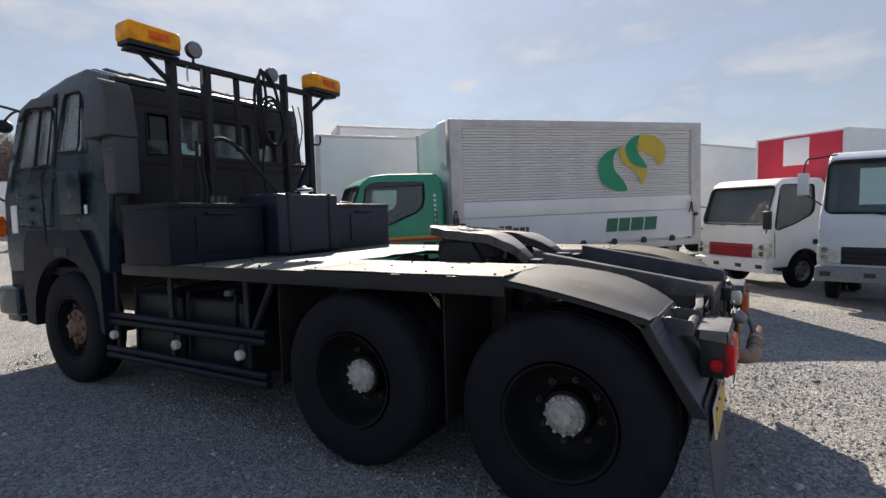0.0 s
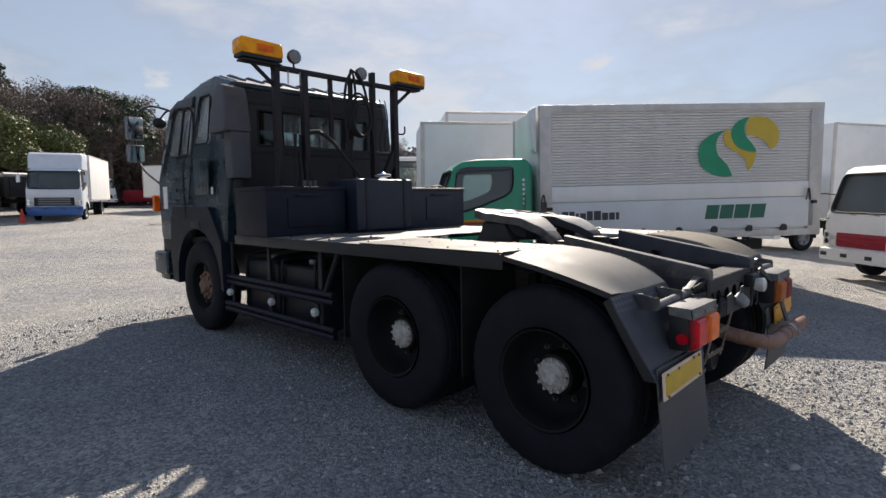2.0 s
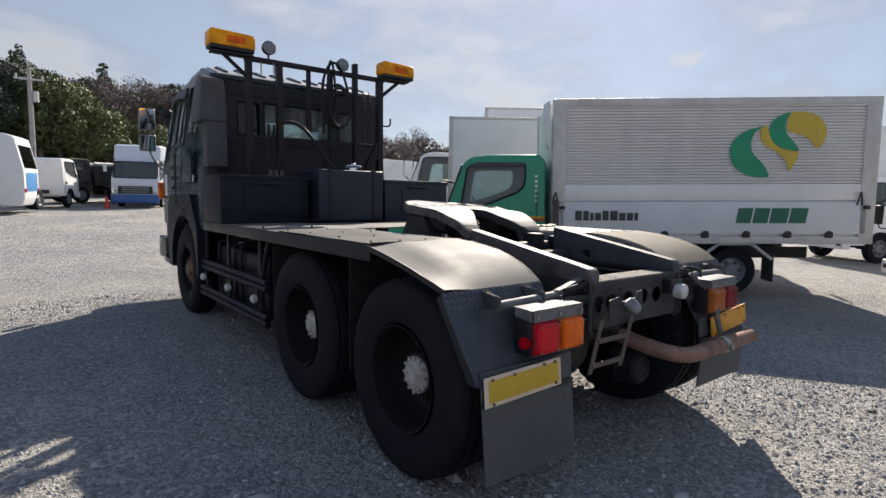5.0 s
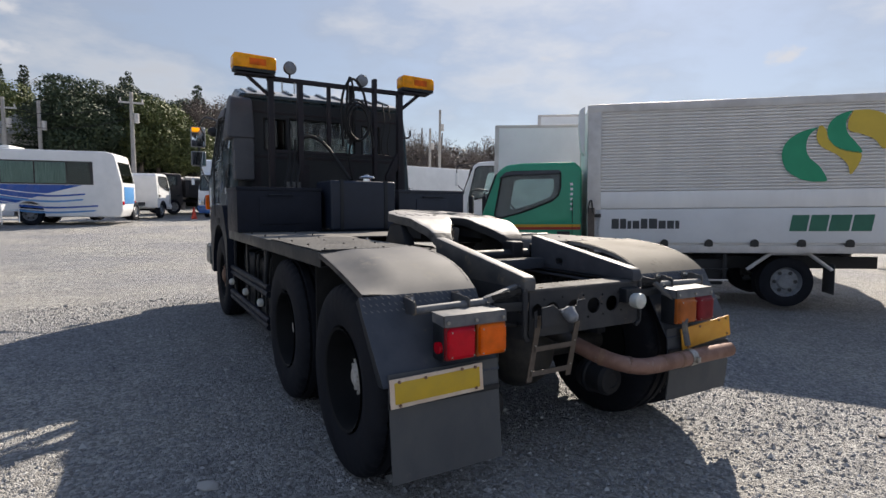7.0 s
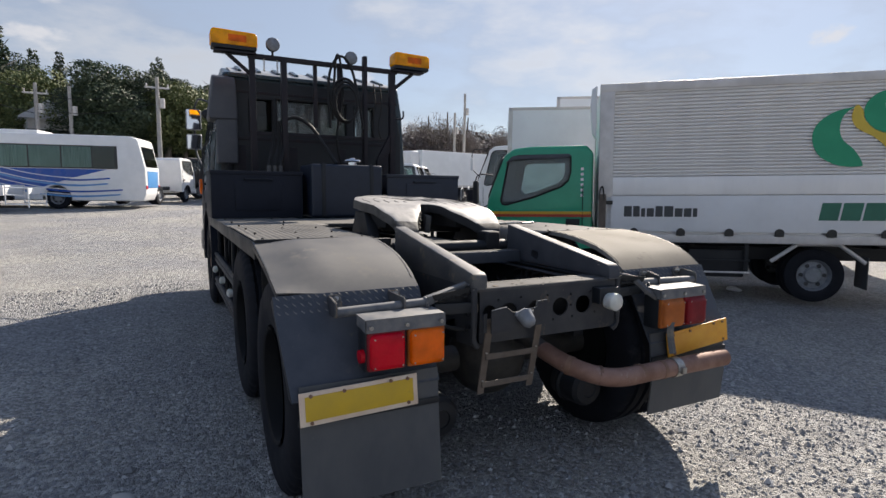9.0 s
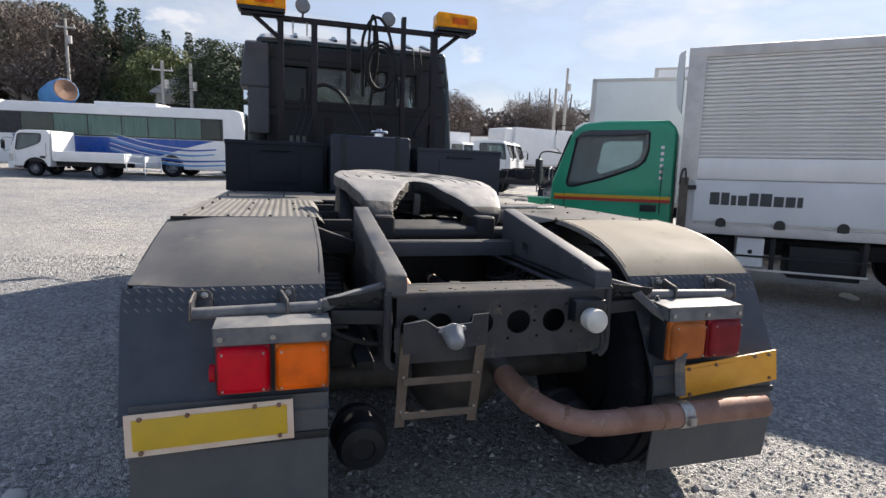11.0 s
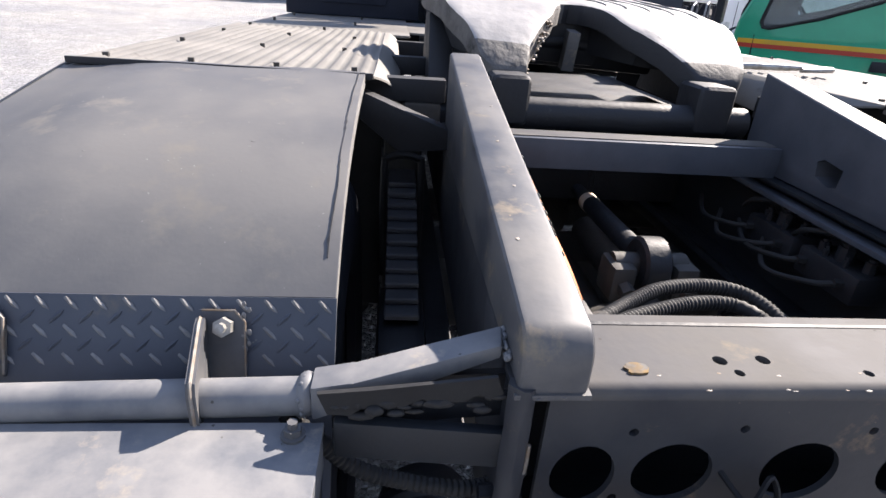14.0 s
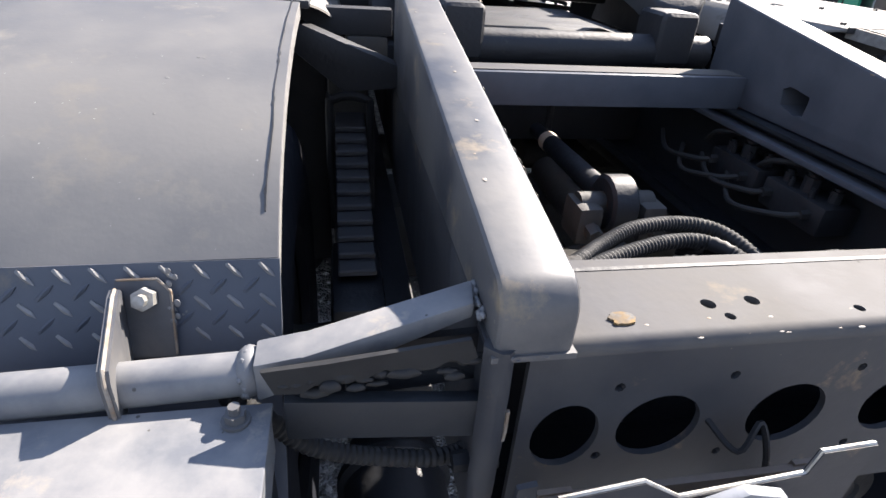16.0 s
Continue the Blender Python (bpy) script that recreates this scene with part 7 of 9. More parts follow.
def lorry_cab(root, w, length, top, base, paint, ws_low, visor=True, grille="black", bumper=None, rear=False, lining=True):
    """A forward-control cab; front face at y=0, runs back to -length."""
    hood = ws_low
    lean = (top - ws_low) * 0.31
    outer = [(0.0, base), (0.02, hood - 0.25), (0.0, hood), (-lean, top - 0.14), (-lean - 0.16, top - 0.03), (-lean - 0.45, top), (-length + 0.12, top), (-length, top - 0.12), (-length, base)]
    bm = bm_new()
    prism(bm, outer, "x", -w / 2, w / 2, 0.06, 3)
    taper(bm, hood - 0.1, top, 0.09)
    inner = bm_new()
    prism(inner, [(-0.06, base + 0.1), (-0.06, hood), (-lean - 0.05, top - 0.17), (-lean - 0.42, top - 0.06), (-length + 0.14, top - 0.06), (-length + 0.05, top - 0.15), (-length + 0.05, base + 0.1)], "x", -w / 2 + 0.05, w / 2 - 0.05)
    taper(inner, hood - 0.1, top, 0.09)
    win = [(-0.23, hood - 0.01), (-lean - 0.07, top - 0.24), (-lean - 0.13, top - 0.18), (-lean - 0.24, top - 0.15), (-length + 0.40, top - 0.15), (-length + 0.36, top - 0.19), (-length + 0.36, hood + 0.46), (-length + 0.40, hood + 0.32), (-length + 0.50, hood + 0.23), (-length * 0.44, hood + 0.05), (-0.32, hood - 0.07), (-0.26, hood - 0.06)]
    c1, c2, c3, c4 = bm_new(), bm_new(), bm_new(), bm_new()
    box(c4, -w * 0.30, w * 0.30, -length - 0.2, -length + 0.2, hood + 0.12, top - 0.24)
    prism(c1, win, "x", -w, w)
    screen = []
    for cx, cz, a0 in ((w / 2 - 0.20, top - 0.29, 0), (-w / 2 + 0.20, top - 0.29, 90), (-w / 2 + 0.20, hood + 0.15, 180), (w / 2 - 0.20, hood + 0.15, 270)):
        screen += [(cx + 0.11 * math.cos(radians(a0 + d)), cz + 0.11 * math.sin(radians(a0 + d))) for d in (0, 30, 60, 90)]
    prism(c2, screen, "y", -lean - 0.3, 0.4)
    yc = -length * 0.62
    prism(c3, circle(yc, base - 0.1, 0.50, 0.48, 24), "x", -w, w)
    cab = part("cab", lined(cut(bm, [inner, c1, c2, c3] + ([c4] if rear else [])), (0, -length / 2, (hood + top) / 2 - 0.2)), paint, root, "", 0.5)
    cab.data.materials.append(M["interior"])
    for s in (-1, 1) if lining else ():
        # inner door panel with a smaller opening
        bm = bm_new()
        cy, cz = -length * 0.55, (hood + top) / 2
        plate(bm, [(-0.10, base + 0.2), (-0.16, hood - 0.05), (-lean - 0.10, top - 0.16), (-length + 0.10, top - 0.10), (-length + 0.10, base + 0.2)], [[(cy + (u - cy) * 0.78, cz + (v - cz) * 0.76) for u, v in win]], "x", s * (w / 2 - 0.085), s * (w / 2 - 0.07))
        taper(bm, hood - 0.1, top, 0.09)
        part("door_lining", bm, M["interior"], cab)
    for s in (-1, 1):
        bm = bm_new()
        prism(bm, win, "x", s * (w / 2 - 0.03), s * (w / 2 - 0.026))
        taper(bm, hood - 0.1, top, 0.09)
        part("side_window", bm, M["lorryglass"], cab)
        bm = bm_new()
        tube(bm, [(s * (w / 2 - 0.004), u, v) for u, v in win + win[:1]], 0.016, 6, 1)
        taper(bm, hood - 0.1, top, 0.09)
        part("window_seal", bm, M["rubber"], cab)
        bm = bm_new()
        box(bm, s * (w / 2 - 0.01), s * (w / 2 + 0.012), -length + 0.20, -length + 0.42, hood - 0.40, hood - 0.30, 0.008)
        part("door_handle", bm, M["black"], cab)
        for a, b in (((-length + 0.16, base + 0.45), (-length + 0.16, hood + 0.25)), ((-0.22, base + 0.2), (-0.2, hood - 0.14))):
            bm = bm_new()
            cyl(bm, (s * w / 2, *a), (s * w / 2, *b), 0.006, 6)
            part("door_seam", bm, M["rubber"], cab)
        if visor:
            bm = bm_new()
            prism(bm, [(-lean - 0.02, top - 0.27), (-lean - 0.16, top - 0.15), (-length + 0.40, top - 0.135), (-length + 0.34, top - 0.17), (-length + 0.42, top - 0.20), (-lean - 0.2, top - 0.215)], "x", s * (w / 2), s * (w / 2 + 0.03), 0.004)
            taper(bm, hood - 0.1, top, 0.09)
            part("door_visor", bm, M["snorkel"], cab, "smoky grey plastic door visor")
        bm = bm_new()
        if top > 2.6:
            mz, my, mx_ = hood + 0.55, 0.10, w / 2 + 0.20
            tube(bm, [(s * (w / 2 - 0.20), -lean - 0.05, top - 0.06), (s * (w / 2 + 0.05), -lean + 0.22, top - 0.12), (s * mx_, my, top - 0.20), (s * (mx_ + 0.01), my, mz - 0.10), (s * (w / 2 + 0.08), 0.0, hood + 0.28), (s * (w / 2 - 0.06), -0.12, hood + 0.16)], 0.014, 8)
        else:
            mz, my, mx_ = hood + 0.14, 0.16, w / 2 + 0.10
            tube(bm, [(s * (w / 2 - 0.10), 0.0, hood - 0.08), (s * mx_, my, hood - 0.10), (s * mx_, my, hood + 0.40), (s * (w / 2 - 0.10), -0.10, hood + 0.42)], 0.012, 8)
        ma = part("mirror_arm", bm, M["black"], cab)
        bm = bm_new()
        box(bm, s * (mx_ - 0.06), s * (mx_ + 0.11), my - 0.03, my + 0.05, mz - 0.19, mz + 0.19, 0.025, 3)
        part("mirror", bm, M["black"] if top < 2.6 else paint, ma)
        bm = bm_new()
        box(bm, s * (w / 2 - 0.36), s * (w / 2 + 0.006), -0.16, 0.040, base + 0.20, base + 0.54, 0.05, 3)
        for v in bm.verts:
            if abs(v.co.x) < w / 2 - 0.2 and v.co.z > base + 0.4:
                v.co.z -= 0.14
        lamp = part("headlamp", bm, M["whitelens"], cab, "clear wrap-around headlamp")
        for cz in (base + 0.30, base + 0.44):
            bm = bm_new()
            cyl(bm, (s * (w / 2 - 0.11), 0.038, cz), (s * (w / 2 - 0.11), 0.046, cz), 0.055, 14)
            part("reflector_bowl", bm, M["chrome"], lamp)
        bm = bm_new()
        arc = [(yc + 0.51 * math.cos(radians(a)), base - 0.1 + 0.49 * math.sin(radians(a))) for a in range(0, 181, 12)]
        sheet(bm, arc, "x", min(s * (w / 2 - 0.25), s * (w / 2 + 0.01)), max(s * (w / 2 - 0.25), s * (w / 2 + 0.01)), -0.02)
        part("wheel_arch", bm, M["plastic"], cab)
    bm = bm_new()
    prism(bm, [(-0.09, hood + 0.04), (-0.085, hood + 0.04), (-lean - 0.055, top - 0.18), (-lean - 0.06, top - 0.18)], "x", -w / 2 + 0.09, w / 2 - 0.09)
    part("windscreen", bm, M["lorryglass"], cab)
    if rear:
        bm = bm_new()
        box(bm, -w * 0.30, w * 0.30, -length + 0.02, -length + 0.024, hood + 0.12, top - 0.24)
        part("rear_window", bm, M["lorryglass"], cab)
    else:
        c4.free()
    bm = bm_new()
    tube(bm, [(u, 0.008 - lean * (v - hood) / (top - 0.14 - hood), v) for u, v in screen + screen[:1]], 0.020, 6, 1)
    part("windscreen_seal", bm, M["rubber"], cab)
    bm = bm_new()
    for dx in (-0.4, 0.15):
        cyl(bm, (dx, 0.03, hood + 0.0), (dx + 0.5, 0.01, hood + 0.08), 0.008, 6)
    part("wiper", bm, M["black"], cab)
    bm = bm_new()
    box(bm, -w / 2 + 0.34, w / 2 - 0.34, -0.02, 0.022, base + 0.20, base + 0.50, 0.01)
    part("grille_backing", bm, M[grille], cab)
    bm = bm_new()
    for k in range(3):
        box(bm, -w / 2 + 0.34, w / 2 - 0.34, 0.0, 0.035, base + 0.22 + 0.085 * k, base + 0.285 + 0.085 * k, 0.008)
    part("grille", bm, M[grille], cab)
    bm = bm_new()
    box(bm, -w / 2 - 0.02, w / 2 + 0.02, -0.16, 0.10, base - 0.10, base + 0.16, 0.03, 3)
    bp = part("bumper", bm, bumper or paint, cab)
    for dx in (-0.55, -0.2, 0.2, 0.55):
        bm = bm_new()
        box(bm, dx * w * 0.8 - 0.08, dx * w * 0.8 + 0.08, 0.098, 0.106, base - 0.01, base + 0.07, 0.002)
        part("bumper_slot", bm, M["interior"], bp)
    # inside: wheel, seats, dash
    bm = bm_new()
    box(bm, -w / 2 + 0.1, w / 2 - 0.1, -0.42, -0.1, base + 0.35, hood - 0.02, 0.06)
    part("dashboard", bm, M["interior"], cab)
    for dx in (-0.42, 0.42):
        bm = bm_new()
        box(bm, dx - 0.24, dx + 0.24, -1.15, -0.7, base + 0.25, base + 0.42, 0.05)
        box(bm, dx - 0.22, dx + 0.22, -1.28, -1.14, base + 0.3, hood + 0.18, 0.05)
        part("seat", bm, M["interior"], cab)
    bm = bm_new()
    tube(bm, [(0.42 + 0.2 * math.cos(t), -0.55 + 0.12 * math.sin(t), hood + 0.0 + 0.16 * math.sin(t)) for t in np.linspace(0, 6.283, 15)], 0.014, 6, 1)
    cyl(bm, (0.42, -0.55, hood), (0.42, -0.4, hood - 0.25), 0.02, 8)
    part("steering_wheel", bm, M["black"], cab)
    return cab


def lorry_frame(root, w, y0, y1, z, fw, rw, r, dual=True, tw=0.21):
    bm = bm_new()
    for s in (-1, 1):
        box(bm, s * 0.36, s * 0.42, y1, y0, z - 0.2, z, 0.005)
    for yy in np.linspace(y0 - 0.3, y1 + 0.2, 5):
        box(bm, -0.4, 0.4, yy - 0.04, yy + 0.04, z - 0.17, z - 0.04)
    part("chassis", bm, M["chassis"], root)
    for yy in (fw, rw):
        bm = bm_new()
        cyl(bm, (-w / 2 + 0.2, yy, r), (w / 2 - 0.2, yy, r), 0.05, 10)
        part("axle", bm, M["grime"], root)
    for s in (-1, 1):
        small_wheel(root, s * (w / 2 - tw / 2 - 0.05), fw, r, tw, s)
        small_wheel(root, s * (w / 2 - tw / 2 - 0.06), rw, r, tw, s)
        if dual:
            bm = bm_new()
            lathe(bm, [(tw / 2, r * 0.6), (tw / 2, r * 0.9), (0, r), (-tw / 2, r * 0.9), (-tw / 2, r * 0.6)], (s * (w / 2 - tw * 1.65 - 0.06), rw, r), "x", 28, s)
            part("inner_tyre", bm, M["tyre"], root)


def letters(parent, spans, z0, z1, x, mat_, label, lean=0.0):
    """Plain bars where a name is written; spans are y ranges, from left to right."""
    for a, b in spans:
        bm = bm_new()
        prism(bm, [(a, z0), (b, z0), (b - lean, z1), (a - lean, z1)], "x", x, x - 0.004)
        part("lettering_bar", bm, mat_, parent, label)


# green-cabbed box lorry: local front +y; its left side (-x) faces the tractor
GT = pose(3.66, 5.86, -0.29, -1.4, 0, 49.4)
gt = thing("box_lorry", "green-cabbed lorry with ribbed aluminium body and green-yellow emblem", "truck", GT)
gcab = lorry_cab(gt, 1.82, 1.72, 2.43, 0.66, M["green"], 1.54, True, grille="black")
gcab.location.y = -0.11
for z0, z1, mt in ((1.045, 1.075, "green"), (1.00, 1.045, "stripey"), (0.955, 1.0, "striper")):
    for s in (-1, 1):
        bm = bm_new()
        box(bm, s * 0.91, s * 0.9145, -1.70, -0.05, z0 + 0.315, z1 + 0.315)
        part("stripe", bm, M[mt], gcab, "yellow and red stripe" if mt != "green" else "")
for k in range(6):
    bm = bm_new()
    box(bm, -0.9145, -0.909, -1.57, -1.525, 1.60 + 0.085 * k, 1.645 + 0.085 * k)
    taper(bm, 1.44, 2.43, 0.09)
    part("lettering_bar", bm, M["white"], gcab)
lorry_frame(gt, 1.95, -0.4, -6.6, 0.78, -1.05, -5.05, 0.41)
BX, BZ0, BZ1, BY0, BY1 = 1.06, 0.92, 3.33, -1.905, -7.263
bm = bm_new()
box(bm, -BX + 0.055, BX - 0.055, BY1 + 0.02, BY0 - 0.02, BZ0, BZ1 - 0.02)
gbox = part("wing_body", bm, M["alu"], gt, "aluminium wing-roof cargo body")
for y0, y1 in ((BY0, BY0 - 0.215), (BY1, BY1 + 0.25)):
    for s in (-1, 1):
        bm = bm_new()
        box(bm, s * (BX - 0.12), s * (BX + 0.012), y0, y1, BZ0 - 0.02, BZ1, 0.012)
        part("corner_post", bm, M["aluframe"], gbox)
for s in (-1, 1):
    bm = bm_new()
    box(bm, s * (BX - 0.10), s * (BX + 0.014), BY1, BY0, BZ1 - 0.13, BZ1 + 0.0, 0.012)
    part("top_rail", bm, M["aluframe"], gbox)
    # ribs of the wing panel
    z = 1.905
    bm = bm_new()
    while z < 3.17:
        prism(bm, [(s * (BX - 0.06), z), (s * (BX - 0.006), z + 0.010), (s * (BX - 0.002), z + 0.026), (s * (BX - 0.010), z + 0.034), (s * (BX - 0.06), z + 0.036)], "y", BY1 + 0.25, BY0 - 0.215)
        z += 0.0505
    part("wing_ribs", bm, M["alu"], gbox, "horizontal pressed ribs", 0.3)
    bm = bm_new()
    box(bm, s * (BX - 0.06), s * (BX + 0.006), BY1 + 0.25, BY0 - 0.215, 1.625, 1.90, 0.006)
    part("wing_hem", bm, M["alu"], gbox)
    bm = bm_new()
    box(bm, s * (BX - 0.06), s * (BX + 0.012), BY1 + 0.13, BY0 - 0.13, 1.06, 1.612, 0.008)
    sb = part("side_board", bm, M["sideboard"], gbox, "pale aluminium side board")
    for k in range(7):
        cy = BY0 - 0.55 - 0.68 * k
        bm = bm_new()
        cyl(bm, (s * (BX + 0.01), cy, 1.055), (s * (BX + 0.035), cy, 1.055), 0.062, 14)
        box(bm, s * (BX + 0.01), s * (BX + 0.03), cy - 0.062, cy + 0.062, 1.0, 1.055, 0.004)
        part("board_hinge", bm, M["grime"], sb)
    bm = bm_new()
    box(bm, s * (BX - 0.1), s * (BX + 0.01), BY1, BY0, 0.895, 1.02, 0.008)
    part("lower_rail", bm, M["aluframe"], gbox)
    for cy in (BY0 - 0.17, BY1 + 0.15):
        bm = bm_new()
        box(bm, s * (BX + 0.01), s * (BX + 0.05), cy - 0.05, cy + 0.05, 1.48, 1.54, 0.008)
        tube(bm, [(s * (BX + 0.03), cy + 0.16, 1.55), (s * (BX + 0.05), cy + 0.14, 1.72), (s * (BX + 0.03), cy + 0.10, 1.75), (s * (BX + 0.03), cy + 0.08, 1.55)], 0.012, 6)
        part("latch", bm, M["grime"], gbox)
    bm = bm_new()
    box(bm, s * (BX - 0.02), s * (BX + 0.03), BY0 - 0.12, BY0 - 0.01, 0.84, 1.64, 0.01)
    part("board_post", bm, M["rustbar"], gbox, "dark rusty hinge post")
    # side under-run, box, mudguard
    for zc in (0.62, 0.44):
        bm = bm_new()
        box(bm, s * 0.98, s * 1.0, -4.15, -2.1, zc - 0.014, zc + 0.014, 0.005)
        part("under_run_rail", bm, M["aluframe" if zc < 0.5 else "chassis"], gt)
    for cy in (-2.2, -3.1, -4.1):
        bm = bm_new()
        box(bm, s * 0.96, s * 0.98, cy - 0.03, cy + 0.03, 0.42, 0.90, 0.004)
        part("under_run_bracket", bm, M["chassis"], gt)
    bm = bm_new()
    for d in (-1, 1):
        cyl(bm, (s * 0.98, -5.05 + d * 0.28, 0.88), (s * 0.98, -5.05 + d * 0.62, 0.62), 0.03, 8)
    cyl(bm, (s * 0.98, -5.05 - 0.28, 0.885), (s * 0.98, -5.05 + 0.28, 0.885), 0.03, 8)
    part("mudguard_stay", bm, M["aluframe"], gt)
    bm = bm_new()
    box(bm, s * 0.6, s * 0.97, -5.72, -5.71, 0.22, 0.70, 0.002)
    part("mud_flap", bm, M["flap"], gt)
bm = bm_new()
box(bm, -0.99, -0.55, -3.0, -2.68, 0.48, 0.86, 0.012)
ebox = part("equipment_box", bm, M["sideboard"], gt, "pale equipment box under the body")
bm = bm_new()
cyl(bm, (-0.99, -2.84, 0.68), (-1.0, -2.84, 0.68), 0.03, 12)
part("lock", bm, M["black"], ebox)
bm = bm_new()
box(bm, -0.9, -0.3, -4.1, -3.3, 0.35, 0.78, 0.03)
part("fuel_tank", bm, M["chassis"], gt)
# open gap gear between cab and body
bm = bm_new()
prism(bm, [(-1.86, 3.33), (-1.86, 2.5), (-1.80, 2.6), (-1.76, 3.0), (-1.78, 3.28)], "x", -1.0, -0.7, 0.02)
part("wing_actuator", bm, M["boxwhite"], gt)
# emblem: a round-ended S in green and yellow, each leaf a flat shape on the ribs


def leaf(parent, pts, mt, nm):
    bm = bm_new()
    line = path_points([(0, a, b) for a, b in pts] + [(0, *pts[0])], 5)[:-1]
    prism(bm, [(p.y, p.z) for p in line], "x", -BX - 0.001, -BX + 0.002)
    part(nm, bm, M[mt], parent, f"flat {mt[4:]} emblem shape")


def em(u, v):
    """Emblem square: u from 0 (front) to 1 (rear), v from 0 (low) to 1 (top)."""
    return (-4.845 - 1.54 * u, 2.015 + 1.07 * v)


leaf(gbox, [em(*p) for p in ((0.33, 0.78), (0.17, 0.72), (0.04, 0.58), (0.0, 0.38), (0.06, 0.16), (0.22, 0.02), (0.40, 0.0), (0.42, 0.05), (0.35, 0.22), (0.25, 0.36), (0.22, 0.52), (0.25, 0.68))], "logogreen", "emblem_leaf")
leaf(gbox, [em(*p) for p in ((0.33, 0.79), (0.36, 0.80), (0.40, 0.72), (0.42, 0.60), (0.52, 0.48), (0.64, 0.42), (0.71, 0.41), (0.72, 0.32), (0.68, 0.18), (0.63, 0.10), (0.60, 0.24), (0.50, 0.38), (0.36, 0.50), (0.31, 0.64))], "logoyellow", "emblem_leaf")
leaf(gbox, [em(*p) for p in ((0.62, 1.0), (0.50, 0.94), (0.42, 0.82), (0.41, 0.66), (0.48, 0.50), (0.60, 0.42), (0.71, 0.40), (0.72, 0.44), (0.66, 0.56), (0.59, 0.68), (0.57, 0.84))], "logogreen", "emblem_leaf")
leaf(gbox, [em(*p) for p in ((0.63, 1.0), (0.78, 1.0), (0.92, 0.92), (1.0, 0.76), (1.0, 0.60), (0.95, 0.47), (0.90, 0.46), (0.83, 0.58), (0.72, 0.66), (0.60, 0.72), (0.59, 0.86))], "logoyellow", "emblem_leaf")
y0 = -4.99
for wdt in (0.245, 0.25, 0.285, 0.28):
    letters(gbox, [(y0, y0 - wdt)], 1.245, 1.50, -BX - 0.0145, M["lettergreen"], "green name bar", 0.04)
    y0 -= wdt + 0.03
y0 = -2.30
for wdt, hi in ((0.115, 1.455), (0.095, 1.455), (0.06, 1.42), (0.105, 1.42), (0.105, 1.455), (0.13, 1.455), (0.11, 1.42), (0.105, 1.42), (0.06, 1.42)):
    letters(gbox, [(y0, y0 - wdt)], 1.29, hi, -BX - 0.0145, M["letterdark"], "dark name bar")
    y0 -= wdt + 0.022


def body_box(root, w, y0, y1, z0, z1, mat_, front=None, label="white panel cargo body"):
    bm = bm_new()
    box(bm, -w / 2, w / 2, y1, y0, z0, z1, 0.02)
    b = part("cargo_body", bm, mat_, root, label)
    bm = bm_new()
    for s in (-1, 1):
        for yy in (y0 - 0.04, y1 + 0.04):
            box(bm, s * (w / 2 - 0.05), s * (w / 2 + 0.008), yy - 0.05, yy + 0.05, z0, z1, 0.008)
        box(bm, s * (w / 2 - 0.05), s * (w / 2 + 0.008), y1, y0, z1 - 0.06, z1 + 0.008, 0.008)
        box(bm, s * (w / 2 - 0.05), s * (w / 2 + 0.008), y1, y0, z0 - 0.03, z0 + 0.07, 0.008)
    part("body_frame", bm, M["aluframe"] if front is None else M["boxwhite"], b)
    if front:
        bm = bm_new()
        box(bm, -w / 2 + 0.06, w / 2 - 0.06, y0, y0 + 0.012, z0, z1 - 0.05)
        part("front_wall", bm, M[front], b, "red front wall")
        bm = bm_new()
        box(bm, -0.30, 0.34, y0 + 0.012, y0 + 0.02, z1 - 0.72, z1 - 0.10)
        part("front_patch", bm, M["boxwhite"], b)
    return b


# white lorry with a red-fronted body, facing the yard
wt = thing("white_lorry", "white cab-over lorry with a red grille and a red-fronted white body", "truck", pose(10.06, -0.12, ground_z(10.06, -0.12), 0, 0, 50))
lorry_cab(wt, 1.85, 1.75, 2.40, 0.48, M["white"], 1.36, False, grille="redgrille", rear=True, lining=False)
lorry_frame(wt, 1.90, -0.4, -5.0, 0.75, -1.08, -4.0, 0.38)
body_box(wt, 2.20, -1.95, -5.3, 0.86, 3.46, M["boxwhite"], "redpanel")

# silver-blue lorry beside it
sb_ = thing("silver_lorry", "silver-blue cab-over lorry with a chrome bumper", "truck", pose(7.65, -2.67, ground_z(7.65, -2.67), 0, 0, 80))
lorry_cab(sb_, 2.20, 1.95, 2.75, 0.58, M["bluewhite"], 1.62, False, grille="black", bumper=M["silver"], rear=True, lining=False)
lorry_frame(sb_, 2.25, -0.4, -3.2, 0.9, -1.3, -2.6, 0.45)

# white van body between the two
wv = thing("white_box_lorry", "plain white panel-bodied lorry seen past the others", "truck", pose(15.5, 3.4, ground_z(15.5, 3.4), 0, 0, 62))
lorry_cab(wv, 2.1, 1.8, 2.4, 0.5, M["white"], 1.45, False)
lorry_frame(wv, 2.1, -0.4, -7.0, 0.85, -1.2, -5.0, 0.42)
body_box(wv, 2.3, -0.2 - 1.8, -7.4, 1.0, 3.95, M["boxwhite"])

